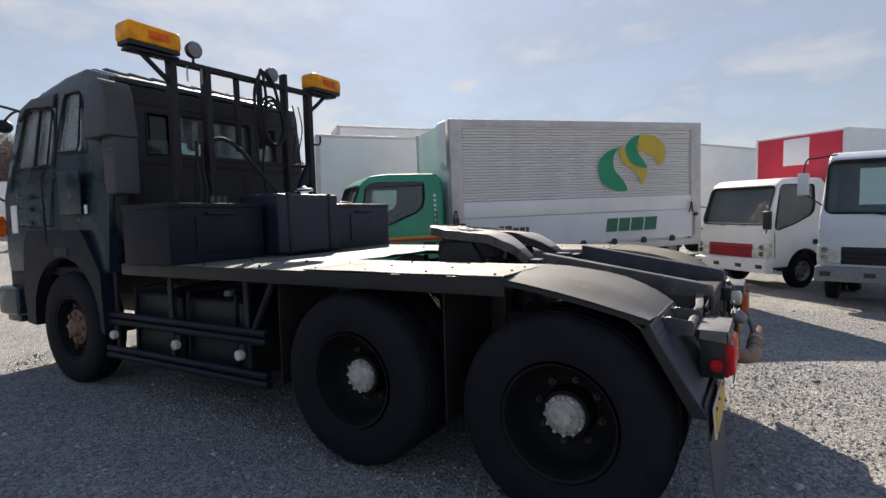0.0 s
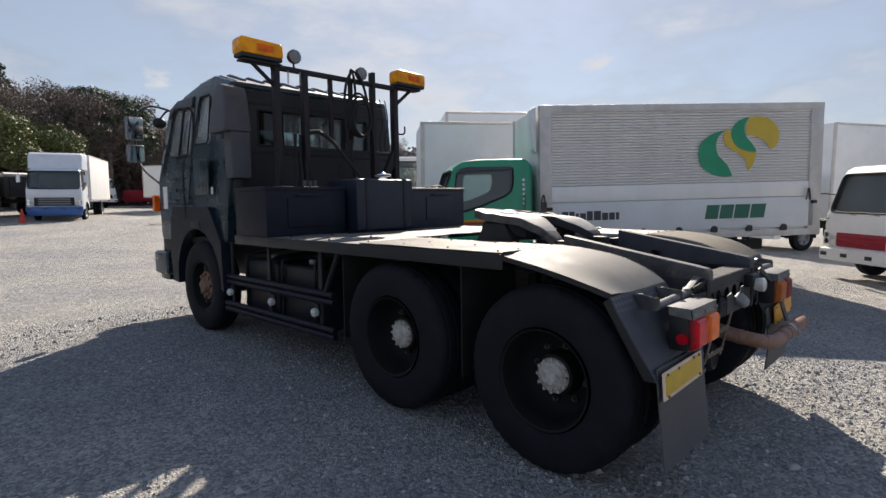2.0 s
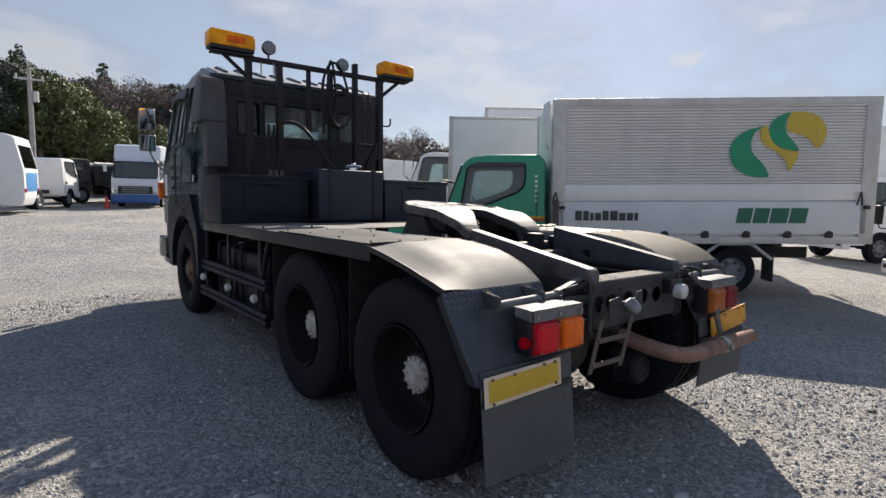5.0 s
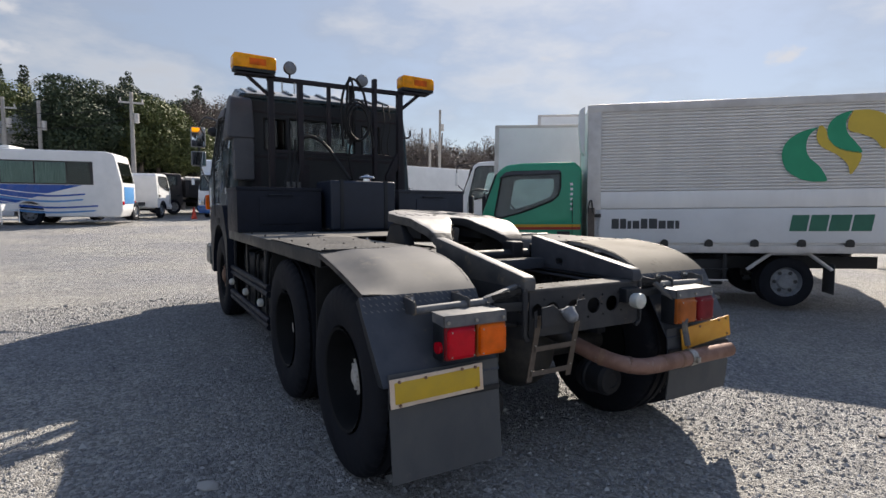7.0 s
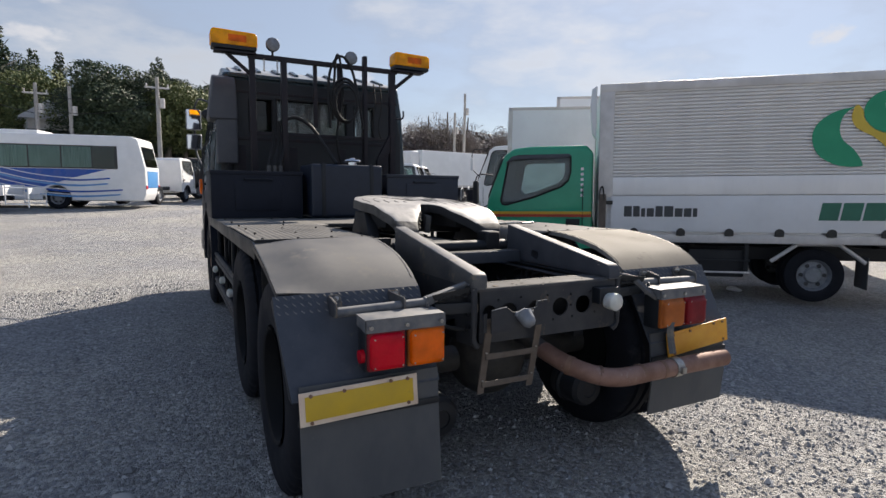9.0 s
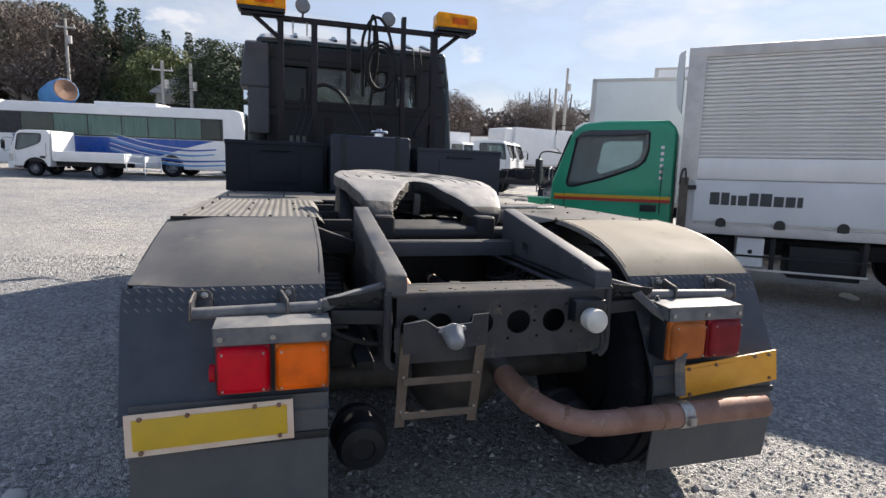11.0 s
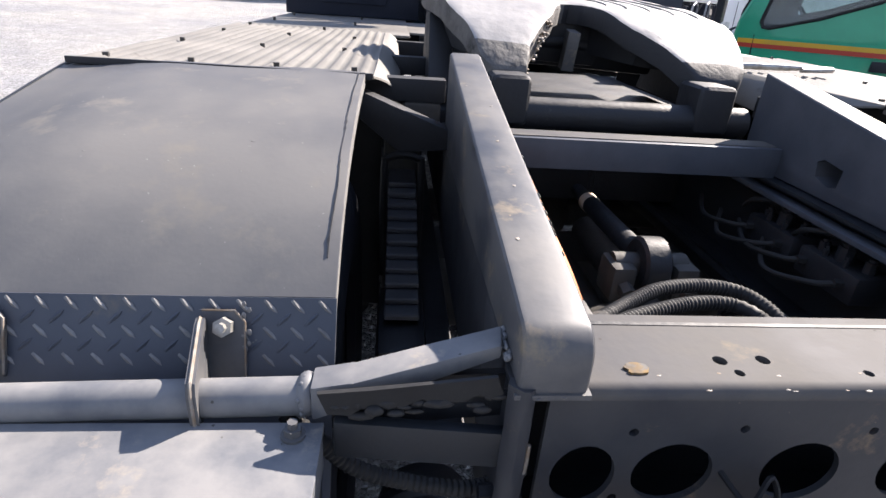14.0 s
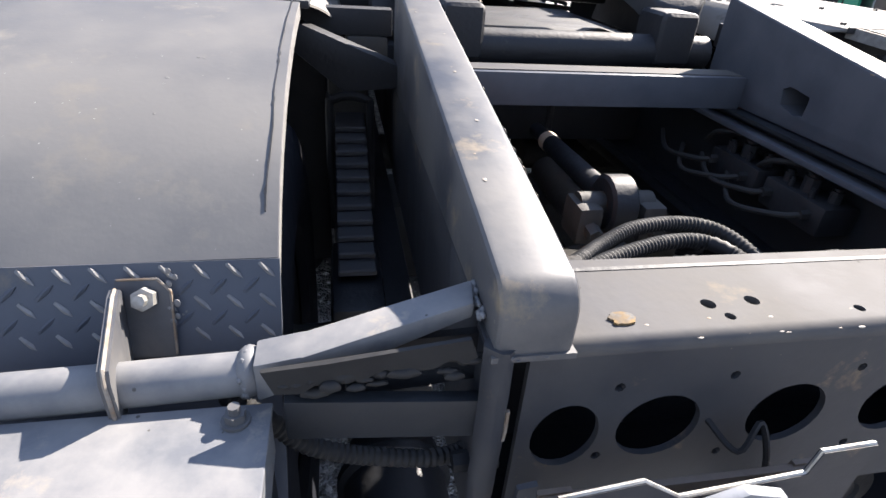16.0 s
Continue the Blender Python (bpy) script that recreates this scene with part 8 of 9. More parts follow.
# white lorry behind the green one, and a taller body behind that
fz = thing("white_box_lorry", "white cab-over lorry with a smooth pale box body", "truck", pose(12.0, 3.84, ground_z(12.0, 3.84), 0, 0, 229.4))
lorry_cab(fz, 2.15, 1.62, 2.85, 0.62, M["white"], 1.72, False)
lorry_frame(fz, 2.2, -0.4, -7.4, 0.9, -1.25, -5.4, 0.45)
body_box(fz, 2.30, -1.75, -7.7, 1.0, 3.52, M["boxwhite"])
bm = bm_new()
prism(bm, [(-0.95, 2.83), (-1.35, 3.05), (-1.58, 3.05), (-1.58, 2.83)], "x", -0.85, 0.85, 0.04)
part("roof_deflector", bm, M["white"], fz)
tz = thing("tall_box_lorry", "tall silver box-bodied lorry behind the white one", "truck", pose(7.45, 12.45, -0.15, 0, 0, 49.4))
lorry_cab(tz, 2.3, 2.1, 2.85, 0.65, M["white"], 1.72, False)
lorry_frame(tz, 2.4, -0.4, -8.0, 1.0, -1.3, -6.0, 0.5)
body_box(tz, 2.45, -2.3, -9.5, 1.05, 4.20, M["boxwhite"])

# ---- far side of the yard ----
def gz(x, y):
    return ground_z(x, y)


def bus():
    x, y = -2.3, 27.8
    m = pose(x, y, gz(x, y), 0, 0, 77)
    b = thing("coach", "white and blue touring coach with pale green curtains", "bus", m)
    # local: tail at y=0, runs ahead to +y; left side is -x
    W, L, H, Z0 = 1.25, 12.3, 3.4, 0.38
    prof = [(0.12, Z0), (0.0, 0.7), (0.0, 1.9), (0.28, H - 0.12), (0.6, H), (L - 0.9, H), (L - 0.35, H - 0.25), (L, 1.6), (L, Z0 + 0.05)]
    bm = bm_new()
    prism(bm, prof, "x", -W, W, 0.09, 3)
    cs = []
    for yc in (3.7, 9.4):
        c = bm_new()
        prism(c, circle(yc, 0.5, 0.60, 0.60, 24), "x", -2, 2)
        cs.append(c)
    body = part("body", cut(bm, cs), M["white"], b, "", 0.5)
    for s in (-1, 1):
        bm = bm_new()
        box(bm, s * (W - 0.01), s * (W + 0.004), 1.15, L - 0.55, 1.86, 2.92, 0.02)
        part("window_band", bm, M["interior"], body)
        y0 = 1.25
        for wdt, curt in ((0.95, False), (1.25, True), (1.3, True), (1.25, True), (1.6, True), (1.6, True), (1.5, False)):
            bm = bm_new()
            box(bm, s * (W + 0.002), s * (W + 0.012), y0 + 0.03, y0 + wdt - 0.03, 1.92, 2.86, 0.004)
            part("side_window", bm, M["curtain"] if curt else M["interior"], body, "window with drawn pale green curtain" if curt else "")
            bm = bm_new()
            box(bm, s * (W + 0.014), s * (W + 0.018), y0 + 0.03, y0 + wdt - 0.03, 1.92, 2.86)
            part("pane", bm, M["glass"], body)
            y0 += wdt
        bm = bm_new()
        prism(bm, [(1.6, 1.84), (L - 1.15, 1.84), (L - 1.35, 0.70), (5.8, 0.70), (4.4, 0.95), (3.0, 1.45)], "x", s * (W + 0.001), s * (W + 0.006))
        part("blue_panel", bm, M["busblue"], body, "blue side panel")
        for k, z in enumerate((1.55, 1.30, 1.02, 0.80)):
            bm = bm_new()
            line = path_points([(0, 1.5 + 0.35 * (k % 2) - 0.25 * k, z - 0.12), (0, 3.0, z - 0.22), (0, 4.8, z - 0.02), (0, 6.6, z + 0.45)], 6)
            up = [(p.y, p.z + 0.035 + 0.02 * min(1, i / 6)) for i, p in enumerate(line)]
            dn = [(p.y, p.z - 0.03) for p in line]
            prism(bm, [q for q in up + dn[::-1]], "x", s * (W + 0.007), s * (W + 0.010))
            part("wave_stripe", bm, M["busblue"] if k % 2 == 0 else M["lightblue"], body)
            bm = bm_new()
            line2 = [(p.y, p.z + 0.10) for p in line[6:]]
            prism(bm, [(a, c + 0.02) for a, c in line2] + [(a, c - 0.02) for a, c in line2[::-1]], "x", s * (W + 0.011), s * (W + 0.013))
            part("wave_stripe", bm, M["white"], body)
        for yc in (3.7, 9.4):
            small_wheel(body, s * (W - 0.16), yc, 0.5, 0.28, s)
        bm = bm_new()
        box(bm, s * (W - 0.30), s * (W - 0.05), -0.03, 0.05, 0.95, 1.12, 0.03)
        part("tail_lamp", bm, M["red"], body)
    bm = bm_new()
    box(bm, -W + 0.35, W - 0.35, -0.012, 0.006, 1.0, 1.8, 0.02)
    part("rear_blue_panel", bm, M["lightblue"], body)
    bm = bm_new()
    prism(bm, [(0.01, 2.0), (-0.006, 2.0), (0.20, 2.95), (0.23, 2.95)], "x", -W + 0.25, W - 0.25)
    part("rear_window", bm, M["darkglass"], body)
    bm = bm_new()
    prism(bm, [(L + 0.008, 1.45), (L + 0.015, 1.45), (L - 0.30, 2.95), (L - 0.32, 2.95)], "x", -W + 0.1, W - 0.1)
    part("windscreen", bm, M["darkglass"], body)
    bm = bm_new()
    box(bm, -0.8, 0.8, 4.5, 7.5, H - 0.01, H + 0.18, 0.06, 3)
    part("roof_unit", bm, M["white"], body)


bus()


def flatbed(m):
    f = thing("flatbed_lorry", "small white dropside lorry parked in front of the coach", "truck", m)
    lorry_cab(f, 1.62, 1.65, 1.98, 0.42, M["white"], 1.18, False)
    lorry_frame(f, 1.65, -0.4, -4.6, 0.66, -0.95, -3.6, 0.33)
    bm = bm_new()
    box(bm, -0.82, 0.82, -4.75, -1.75, 0.68, 0.76, 0.01)
    bed = part("bed", bm, M["white"], f)
    for x0, x1, y0, y1 in ((-0.84, -0.80, -4.75, -1.75), (0.80, 0.84, -4.75, -1.75), (-0.8, 0.8, -4.75, -4.71)):
        bm = bm_new()
        box(bm, x0, x1, y0, y1, 0.76, 1.10, 0.008)
        part("side_board", bm, M["white"], bed)
    bm = bm_new()
    box(bm, -0.82, 0.82, -1.78, -1.72, 0.76, 1.95, 0.01)
    part("headboard", bm, M["white"], bed)
    bm = bm_new()
    for s in (-1, 1):
        cyl(bm, (s * 0.8, -4.8, 0.3), (s * 0.8, -4.8, 1.1), 0.025, 8)
        cyl(bm, (s * 0.8, -5.6, 0.2), (s * 0.8, -5.6, 1.0), 0.025, 8)
        for z in (0.35, 0.72, 1.02):
            cyl(bm, (s * 0.8, -4.8, z), (s * 0.8, -5.6, z - 0.03), 0.022, 8)
    box(bm, -0.8, 0.8, -5.58, -5.56, 0.75, 1.0)
    part("tail_lift", bm, M["white"], f)


flatbed(pose(-12.0, 26.3, gz(-12.0, 26.3), 0, 0, 78))


def far_lorry(x, y, turn, cab_mat, box_mat, length, high, name="lorry", label="white box lorry parked at the far side of the yard", deflector=False, z=None, bumper=None, w=2.3, top=2.75):
    f = thing(name, label, "truck", pose(x, y, gz(x, y) if z is None else z, 0, 0, turn))
    lorry_cab(f, w, 2.0, top, 0.6, cab_mat, 1.62, False, bumper=bumper)
    lorry_frame(f, w, -0.4, -length + 0.4, 0.9, -1.3, -length * 0.72, 0.47)
    if box_mat:
        body_box(f, w + 0.1, -2.25, -length, 1.05, high, box_mat)
    if deflector:
        bm = bm_new()
        prism(bm, [(-0.55, top - 0.08), (-0.75, high - 0.1), (-1.0, high), (-2.1, high), (-2.1, top - 0.1)], "x", -w / 2 + 0.02, w / 2 - 0.02, 0.08, 3)
        part("roof_deflector", bm, M["bluewhite"], f)
    return f


bl = far_lorry(2.35, 32.0, 158, M["bluewhite"], M["boxwhite"], 9.0, 3.55, "blue_white_lorry", "heavy lorry with silver-blue deflector, blue bumper and long white body", True, bumper=M["blue"], w=2.4)
bm = bm_new()
box(bm, -1.18, 1.18, -0.05, 0.12, 0.30, 0.62, 0.05)
part("lower_bumper", bm, M["blue"], bl)
bm = bm_new()
box(bm, -0.86, 0.86, 0.02, 0.05, 0.80, 1.22, 0.02)
part("grille_surround", bm, M["chassis"], bl)
for k in range(3):
    bm = bm_new()
    box(bm, -0.70, 0.70, 0.045, 0.075, 0.86 + 0.12 * k, 0.93 + 0.12 * k, 0.012)
    part("grille_bar", bm, M["silver"], bl)
far_lorry(-24.4, 34.2, 72, M["white"], M["boxwhite"], 9.5, 3.45, "trailer_lorry", "long pale grey box lorry parked behind the coach")


def dump(x, y, turn):
    f = thing("dump_lorry", "black dump lorry with a silver tarpaulin roller", "truck", pose(x, y, gz(x, y), 0, 0, turn))
    lorry_cab(f, 2.3, 1.9, 2.6, 0.6, M["darkbody"], 1.55, False)
    lorry_frame(f, 2.3, -0.4, -6.6, 0.95, -1.3, -4.7, 0.48)
    bm = bm_new()
    prism(bm, [(-2.1, 1.1), (-2.1, 2.2), (-6.9, 2.2), (-7.1, 1.25), (-6.8, 1.05)], "x", -1.15, 1.15, 0.03)
    body = part("tipper_body", bm, M["darkbody"], f)
    for yy in np.linspace(-2.4, -6.6, 6):
        for s in (-1, 1):
            bm = bm_new()
            box(bm, s * 1.14, s * 1.20, yy - 0.05, yy + 0.05, 1.15, 2.15, 0.01)
            part("body_rib", bm, M["darkbody"], body)
    bm = bm_new()
    for s in (-1, 1):
        cyl(bm, (s * 1.05, -2.1, 2.32), (s * 1.05, -6.9, 2.32), 0.13, 12)
    part("tarpaulin_roll", bm, M["aluframe"], body)


dump(-1.5, 36.3, 118)
far_lorry(-1.2, 33.6, 338, M["white"], None, 6.6, 2.6, "crane_lorry", "white lorry chassis seen behind the coach", w=2.2, top=2.5)
# low row of parked chassis and vans seen past the green cab
for x, y, turn, ln, hi, bx in ((12.6, 35.3, 200, 6.5, 3.3, "boxwhite"), (20.5, 39.0, 225, 7.0, 3.2, "boxwhite"), (26.5, 35.5, 230, 7.0, 3.3, "boxwhite"), (10.8, 24.3, 238, 6.2, 2.3, ""), (12.3, 26.6, 238, 6.2, 2.3, ""), (9.0, 50.0, 200, 8.0, 3.4, "boxwhite")):
    far_lorry(x, y, turn, M["white"], M[bx] if bx else None, ln, hi, "lorry", "white box lorry parked in the far row" if bx else "bare white lorry chassis in the far row", w=2.2, top=2.5)


def reefer(m):
    """A refrigerated trailer: rounded cooling unit on its front wall."""
    r = thing("refrigerated_trailer", "long white refrigerated trailer parked in the far row", "trailer", m)
    bm = bm_new()
    box(bm, -1.22, 1.22, -11.5, 0, 1.15, 3.55, 0.04)
    body = part("body", bm, M["boxwhite"], r)
    bm = bm_new()
    box(bm, -0.95, 0.95, 0.0, 0.65, 2.1, 3.5, 0.16, 4)
    part("cooling_unit", bm, M["white"], body)
    bm = bm_new()
    box(bm, -0.5, 0.5, -11.3, -0.4, 0.85, 1.15, 0.02)
    part("frame", bm, M["chassis"], r)
    for s in (-1, 1):
        bm = bm_new()
        box(bm, s * 1.20, s * 1.235, -11.5, 0, 1.15, 1.30, 0.008)
        part("side_rail", bm, M["aluframe"], body)
        bm = bm_new()
        box(bm, s * 0.7, s * 0.85, -2.6, -2.4, 0.0, 0.9, 0.01)
        part("landing_leg", bm, M["chassis"], r)
        for yy in (-8.6, -9.9):
            small_wheel(r, s * 1.02, yy, 0.5, 0.3, s)


reefer(pose(12.9, 30.9, gz(12.9, 30.9), 0, 0, 104))


def bare_chassis(x, y, turn):
    """A stripped lorry frame on its wheels, black tubs standing on it."""
    f = thing("bare_chassis", "stripped black lorry chassis with tubs standing on its rails", "chassis", pose(x, y, gz(x, y), 0, 0, turn), "bare chassis in the far row")
    lorry_frame(f, 2.1, 0.0, -5.6, 0.92, -0.9, -4.3, 0.46)
    for yy, r, h in ((-0.5, 0.42, 0.42), (-2.0, 0.36, 0.34), (-3.1, 0.45, 0.30), (-4.9, 0.38, 0.45)):
        bm = bm_new()
        lathe(bm, [(0.0, 0.0), (0.0, r * 0.85), (h - 0.05, r), (h, r + 0.03), (h, r - 0.03), (h - 0.05, r - 0.05), (0.06, 0.0)], (0, yy, 0.93), "z", 18)
        part("tub", bm, M["plastic"], f)
    bm = bm_new()
    tube(bm, [(-0.9, -1.4, 0.5), (-0.9, -1.4, 1.30), (0.9, -1.4, 1.30), (0.9, -1.4, 0.5)], 0.03, 8, 2)
    part("hoop", bm, M["silver"], f)


for x, y in ((11.3, 17.9), (12.6, 19.6), (9.9, 16.1)):
    bare_chassis(x, y, 238)
# low green bin by the white lorry
bm = bm_new()
box(bm, -0.22, 0.22, -0.3, 0.3, 0.02, 0.95, 0.02)
box(bm, -0.24, 0.24, -0.32, 0.32, 0.93, 0.98, 0.01)
solo("green_bin", bm, M["logogreen"], "dark green steel bin standing on the gravel", "bin", pose(5.5, 10.1, gz(5.5, 10.1), 0, 0, 20))
# olive and red machines at the back
bm = bm_new()
box(bm, -1.2, 1.2, -3, 3, 0.5, 1.5, 0.1)
box(bm, -1.1, 1.1, -2.8, 1.0, 1.5, 2.6, 0.15)
solo("farm_machine", bm, M["redgrille"], "dark red machine far off at the yard's edge", "machine", pose(13.5, 50, gz(13, 50), 0, 0, 30))
# mixer lorry's drum behind the coach
mxr = thing("mixer_lorry", "blue mixer lorry with an orange drum end behind the coach", "truck", pose(-16.6, 44.5, gz(-17, 45) + 1.1, 0, 0, 222))
bm = bm_new()
lathe(bm, [(-1.6, 0.0), (-1.6, 0.6), (-0.9, 0.95), (0.2, 1.0), (1.2, 0.85), (1.25, 0.8)], (0, 0, 0), "y", 28)
bmesh.ops.transform(bm, matrix=pose(0, 0, 3.5, 14, 0, 0), verts=bm.verts[:])
part("drum", bm, M["lightblue"], mxr)
bm = bm_new()
lathe(bm, [(1.23, 0.81), (1.26, 0.74), (1.1, 0.0)], (0, 0, 0), "y", 28)
bmesh.ops.transform(bm, matrix=pose(0, 0, 3.5, 14, 0, 0), verts=bm.verts[:])
part("drum_mouth", bm, M["rust"], mxr)
bm = bm_new()
box(bm, -1.2, 1.2, -4, 3, 0.6, 1.9, 0.05)
part("chassis", bm, M["blue"], mxr)
for s in (-1, 1):
    for yy in (-3, 1, 2.2):
        small_wheel(mxr, s * 1.05, yy, 0.5, 0.28, s)
# cone by the dump lorry
bm = bm_new()
cyl(bm, (0, 0, 0.03), (0, 0, 0.7), 0.16, 16, 0.03)
box(bm, -0.19, 0.19, -0.19, 0.19, 0, 0.03, 0.005)
solo("traffic_cone", bm, M["cone"], "red traffic cone on the gravel", "cone", pose(0.9, 31.5, gz(0.9, 31.5)))


def house(x, y, turn, w, d, h):
    hs = thing("house", "small grey-walled house with a pale metal roof", "house", pose(x, y, gz(x, y), 0, 0, turn))
    bm = bm_new()
    box(bm, -w / 2, w / 2, -d / 2, d / 2, 0, h)
    part("wall", bm, M["wall"], hs)
    bm = bm_new()
    prism(bm, [(-w / 2 - 0.5, h), (0, h + 1.3), (w / 2 + 0.5, h), (w / 2 + 0.5, h - 0.15), (-w / 2 - 0.5, h - 0.15)], "y", -d / 2 - 0.5, d / 2 + 0.5)
    part("roof", bm, M["roof"], hs)
    for cx in (-w / 4, w / 4):
        bm = bm_new()
        box(bm, cx - 0.7, cx + 0.7, -d / 2 - 0.04, -d / 2 + 0.02, h - 2.0, h - 0.9, 0.01)
        part("window", bm, M["darkglass"], hs)


house(-10.0, 50.0, 15, 2.6, 4, 5.6)
house(-21.0, 60, -5, 7, 6, 5.8)


def pole(x, y, h, r=0.16, arm=True):
    p = thing("utility_pole", "grey concrete utility pole", "pole", pose(x, y, gz(x, y)), "utility poles")
    bm = bm_new()
    cyl(bm, (0, 0, 0), (0, 0, h), r, 14, r * 0.65)
    part("shaft", bm, M["concrete"], p)
    if arm:
        bm = bm_new()
        box(bm, -0.7, 0.7, -0.05, 0.05, h - 0.7, h - 0.6)
        for dx in (-0.6, 0.0, 0.6):
            cyl(bm, (dx, 0, h - 0.6), (dx, 0, h - 0.4), 0.05, 8)
        part("cross_arm", bm, M["aluframe"], p)
    bm = bm_new()
    cyl(bm, (0.25, 0, h - 1.9), (0.25, 0, h - 1.3), 0.16, 12)
    part("transformer", bm, M["aluframe"], p)
    return p


POLES = [(-2.0, 37.0, 7.6), (-9.1, 41.6, 7.2), (-7.3, 42.0, 7.2), (-17.6, 50.0, 11.0), (22.9, 41.6, 9.3), (22.2, 42.2, 7.6)]
for k, (x, y, h) in enumerate(POLES):
    pole(x, y, h, arm=k in (0, 1, 3))
bm = bm_new()
for (a, b, dz) in ((0, 1, 0), (1, 2, 0), (2, 3, 0), (0, 1, -0.9), (1, 3, -1.2)):
    p, q = Vector((POLES[a][0], POLES[a][1], POLES[a][2] + dz - 0.3)), Vector((POLES[b][0], POLES[b][1], POLES[b][2] + dz - 0.3))
    tube(bm, [p.lerp(q, t) - Vector((0, 0, 0.8 * 4 * t * (1 - t) * 0.6)) for t in np.linspace(0, 1, 7)], 0.02, 5, 2)
solo("overhead_cable", bm, M["rubber"], "black overhead cables strung between the poles", "cable")


# trees
def leaf_cloud(centres, n, size, rng, flat=0.7):
    """Small four-sided leaf clumps spread over lumps."""
    out_v, out_f = [], []
    for c, r in centres:
        k = int(n * r * r)
        d = rng.normal(size=(k, 3))
        d /= np.linalg.norm(d, axis=1)[:, None]
        pos = np.array(c) + d * (r * rng.uniform(0.55, 1.05, k) ** 0.6)[:, None] * np.array([1, 1, 0.85])
        a = rng.normal(size=(k, 3))
        a /= np.linalg.norm(a, axis=1)[:, None]
        b = np.cross(a, d + 0.4 * rng.normal(size=(k, 3)))
        b /= np.linalg.norm(b, axis=1)[:, None] + 1e-9
        s = (size * rng.uniform(0.5, 1.3, k))[:, None]
        base = len(out_v)
        quad = np.stack([pos - a * s, pos + b * s * 0.55, pos + a * s, pos - b * s * 0.55], 1).reshape(-1, 3)
        out_v.extend(quad.tolist())
        out_f.extend([(base + 4 * i, base + 4 * i + 1, base + 4 * i + 2, base + 4 * i + 3) for i in range(k)])
    return out_v, out_f


def tree(kind, seed):
    rng = np.random.default_rng(seed)
    t = thing("tree", {"ev": "dark evergreen tree with a dense uneven crown", "br": "broadleaved tree with yellow-green foliage", "bare": "bare brown winter tree with fine twigs", "brown": "brown winter tree with dead leaves", "pale": "winter tree with dry twigs, far haze painted pale", "con": "tall narrow dark conifer"}[kind], "tree", pose(0, 0, -200))
    H = {"ev": 10.5, "br": 8.5, "bare": 10, "brown": 10.5, "pale": 10.0, "con": 12.5}[kind]
    bm = bm_new()
    lean = rng.uniform(-0.4, 0.4, 2)
    trunk = [(lean[0] * u * u, lean[1] * u * u, H * 0.9 * u) for u in np.linspace(0, 1, 7)]
    for a, b, r0, r1 in zip(trunk, trunk[1:], np.linspace(0.24, 0.06, 7), np.linspace(0.24, 0.06, 7)[1:]):
        cyl(bm, a, b, r0, 8, r1)
    tips = []
    for k in range(26 if kind in ("bare", "brown", "pale") else 14):
        u = rng.uniform(0.3, 0.95)
        p = Vector((lean[0] * u * u, lean[1] * u * u, H * 0.9 * u))
        az, ln = rng.uniform(0, 6.283), H * 0.28 * (1.15 - u * 0.75) * rng.uniform(0.7, 1.2)
        q = p + Vector((math.cos(az), math.sin(az), rng.uniform(0.35, 0.9))) * ln
        cyl(bm, p, q, 0.07 * (1.2 - u), 5, 0.02)
        tips.append(q)
        if kind in ("bare", "brown", "pale"):
            for _ in range(7):
                v = rng.uniform(0.3, 1.0)
                s = p.lerp(q, v)
                e = s + Vector((rng.normal(), rng.normal(), abs(rng.normal()) + 0.3)).normalized() * ln * 0.55
                cyl(bm, s, e, 0.022, 3, 0.006)
                for _ in range(3):
                    s2 = s.lerp(e, rng.uniform(0.3, 1))
                    cyl(bm, s2, s2 + Vector((rng.normal(), rng.normal(), abs(rng.normal()) + 0.2)).normalized() * ln * 0.32, 0.012, 3, 0.004)
    part("trunk", bm, M["bark"], t)
    if kind == "bare":
        return t
    if kind == "con":
        lumps = [((lean[0] * u * u + rng.normal() * 0.35 * (1.1 - u), lean[1] * u * u + rng.normal() * 0.35 * (1.1 - u), H * u), 0.30 + 1.75 * (1.02 - u) * rng.uniform(0.7, 1.1)) for u in np.linspace(0.18, 0.99, 20)]
        n, size, mt = 520, 0.13, "leafdark"
    elif kind in ("brown", "pale"):
        lumps = [((q.x, q.y, q.z), rng.uniform(0.6, 1.2)) for q in tips]
        n, size, mt = 240, 0.085, "leafbrown" if kind == "brown" else "leafpale"
    else:
        lumps = [((q.x * 1.0, q.y * 1.0, q.z), rng.uniform(0.9, 1.7)) for q in tips]
        lumps += [((rng.normal() * 1.2, rng.normal() * 1.2, H * rng.uniform(0.45, 0.98)), rng.uniform(0.9, 1.6)) for _ in range(10)]
        n, size, mt = 420, 0.115, "leafdark" if kind == "ev" else "leafgreen"
    v, f = leaf_cloud(lumps, n, size, rng)
    me = bpy.data.meshes.new("crown")
    me.from_pydata(v, [], f)
    me.materials.append(M[mt])
    cr = new("crown", me)
    cr.parent = t
    return t


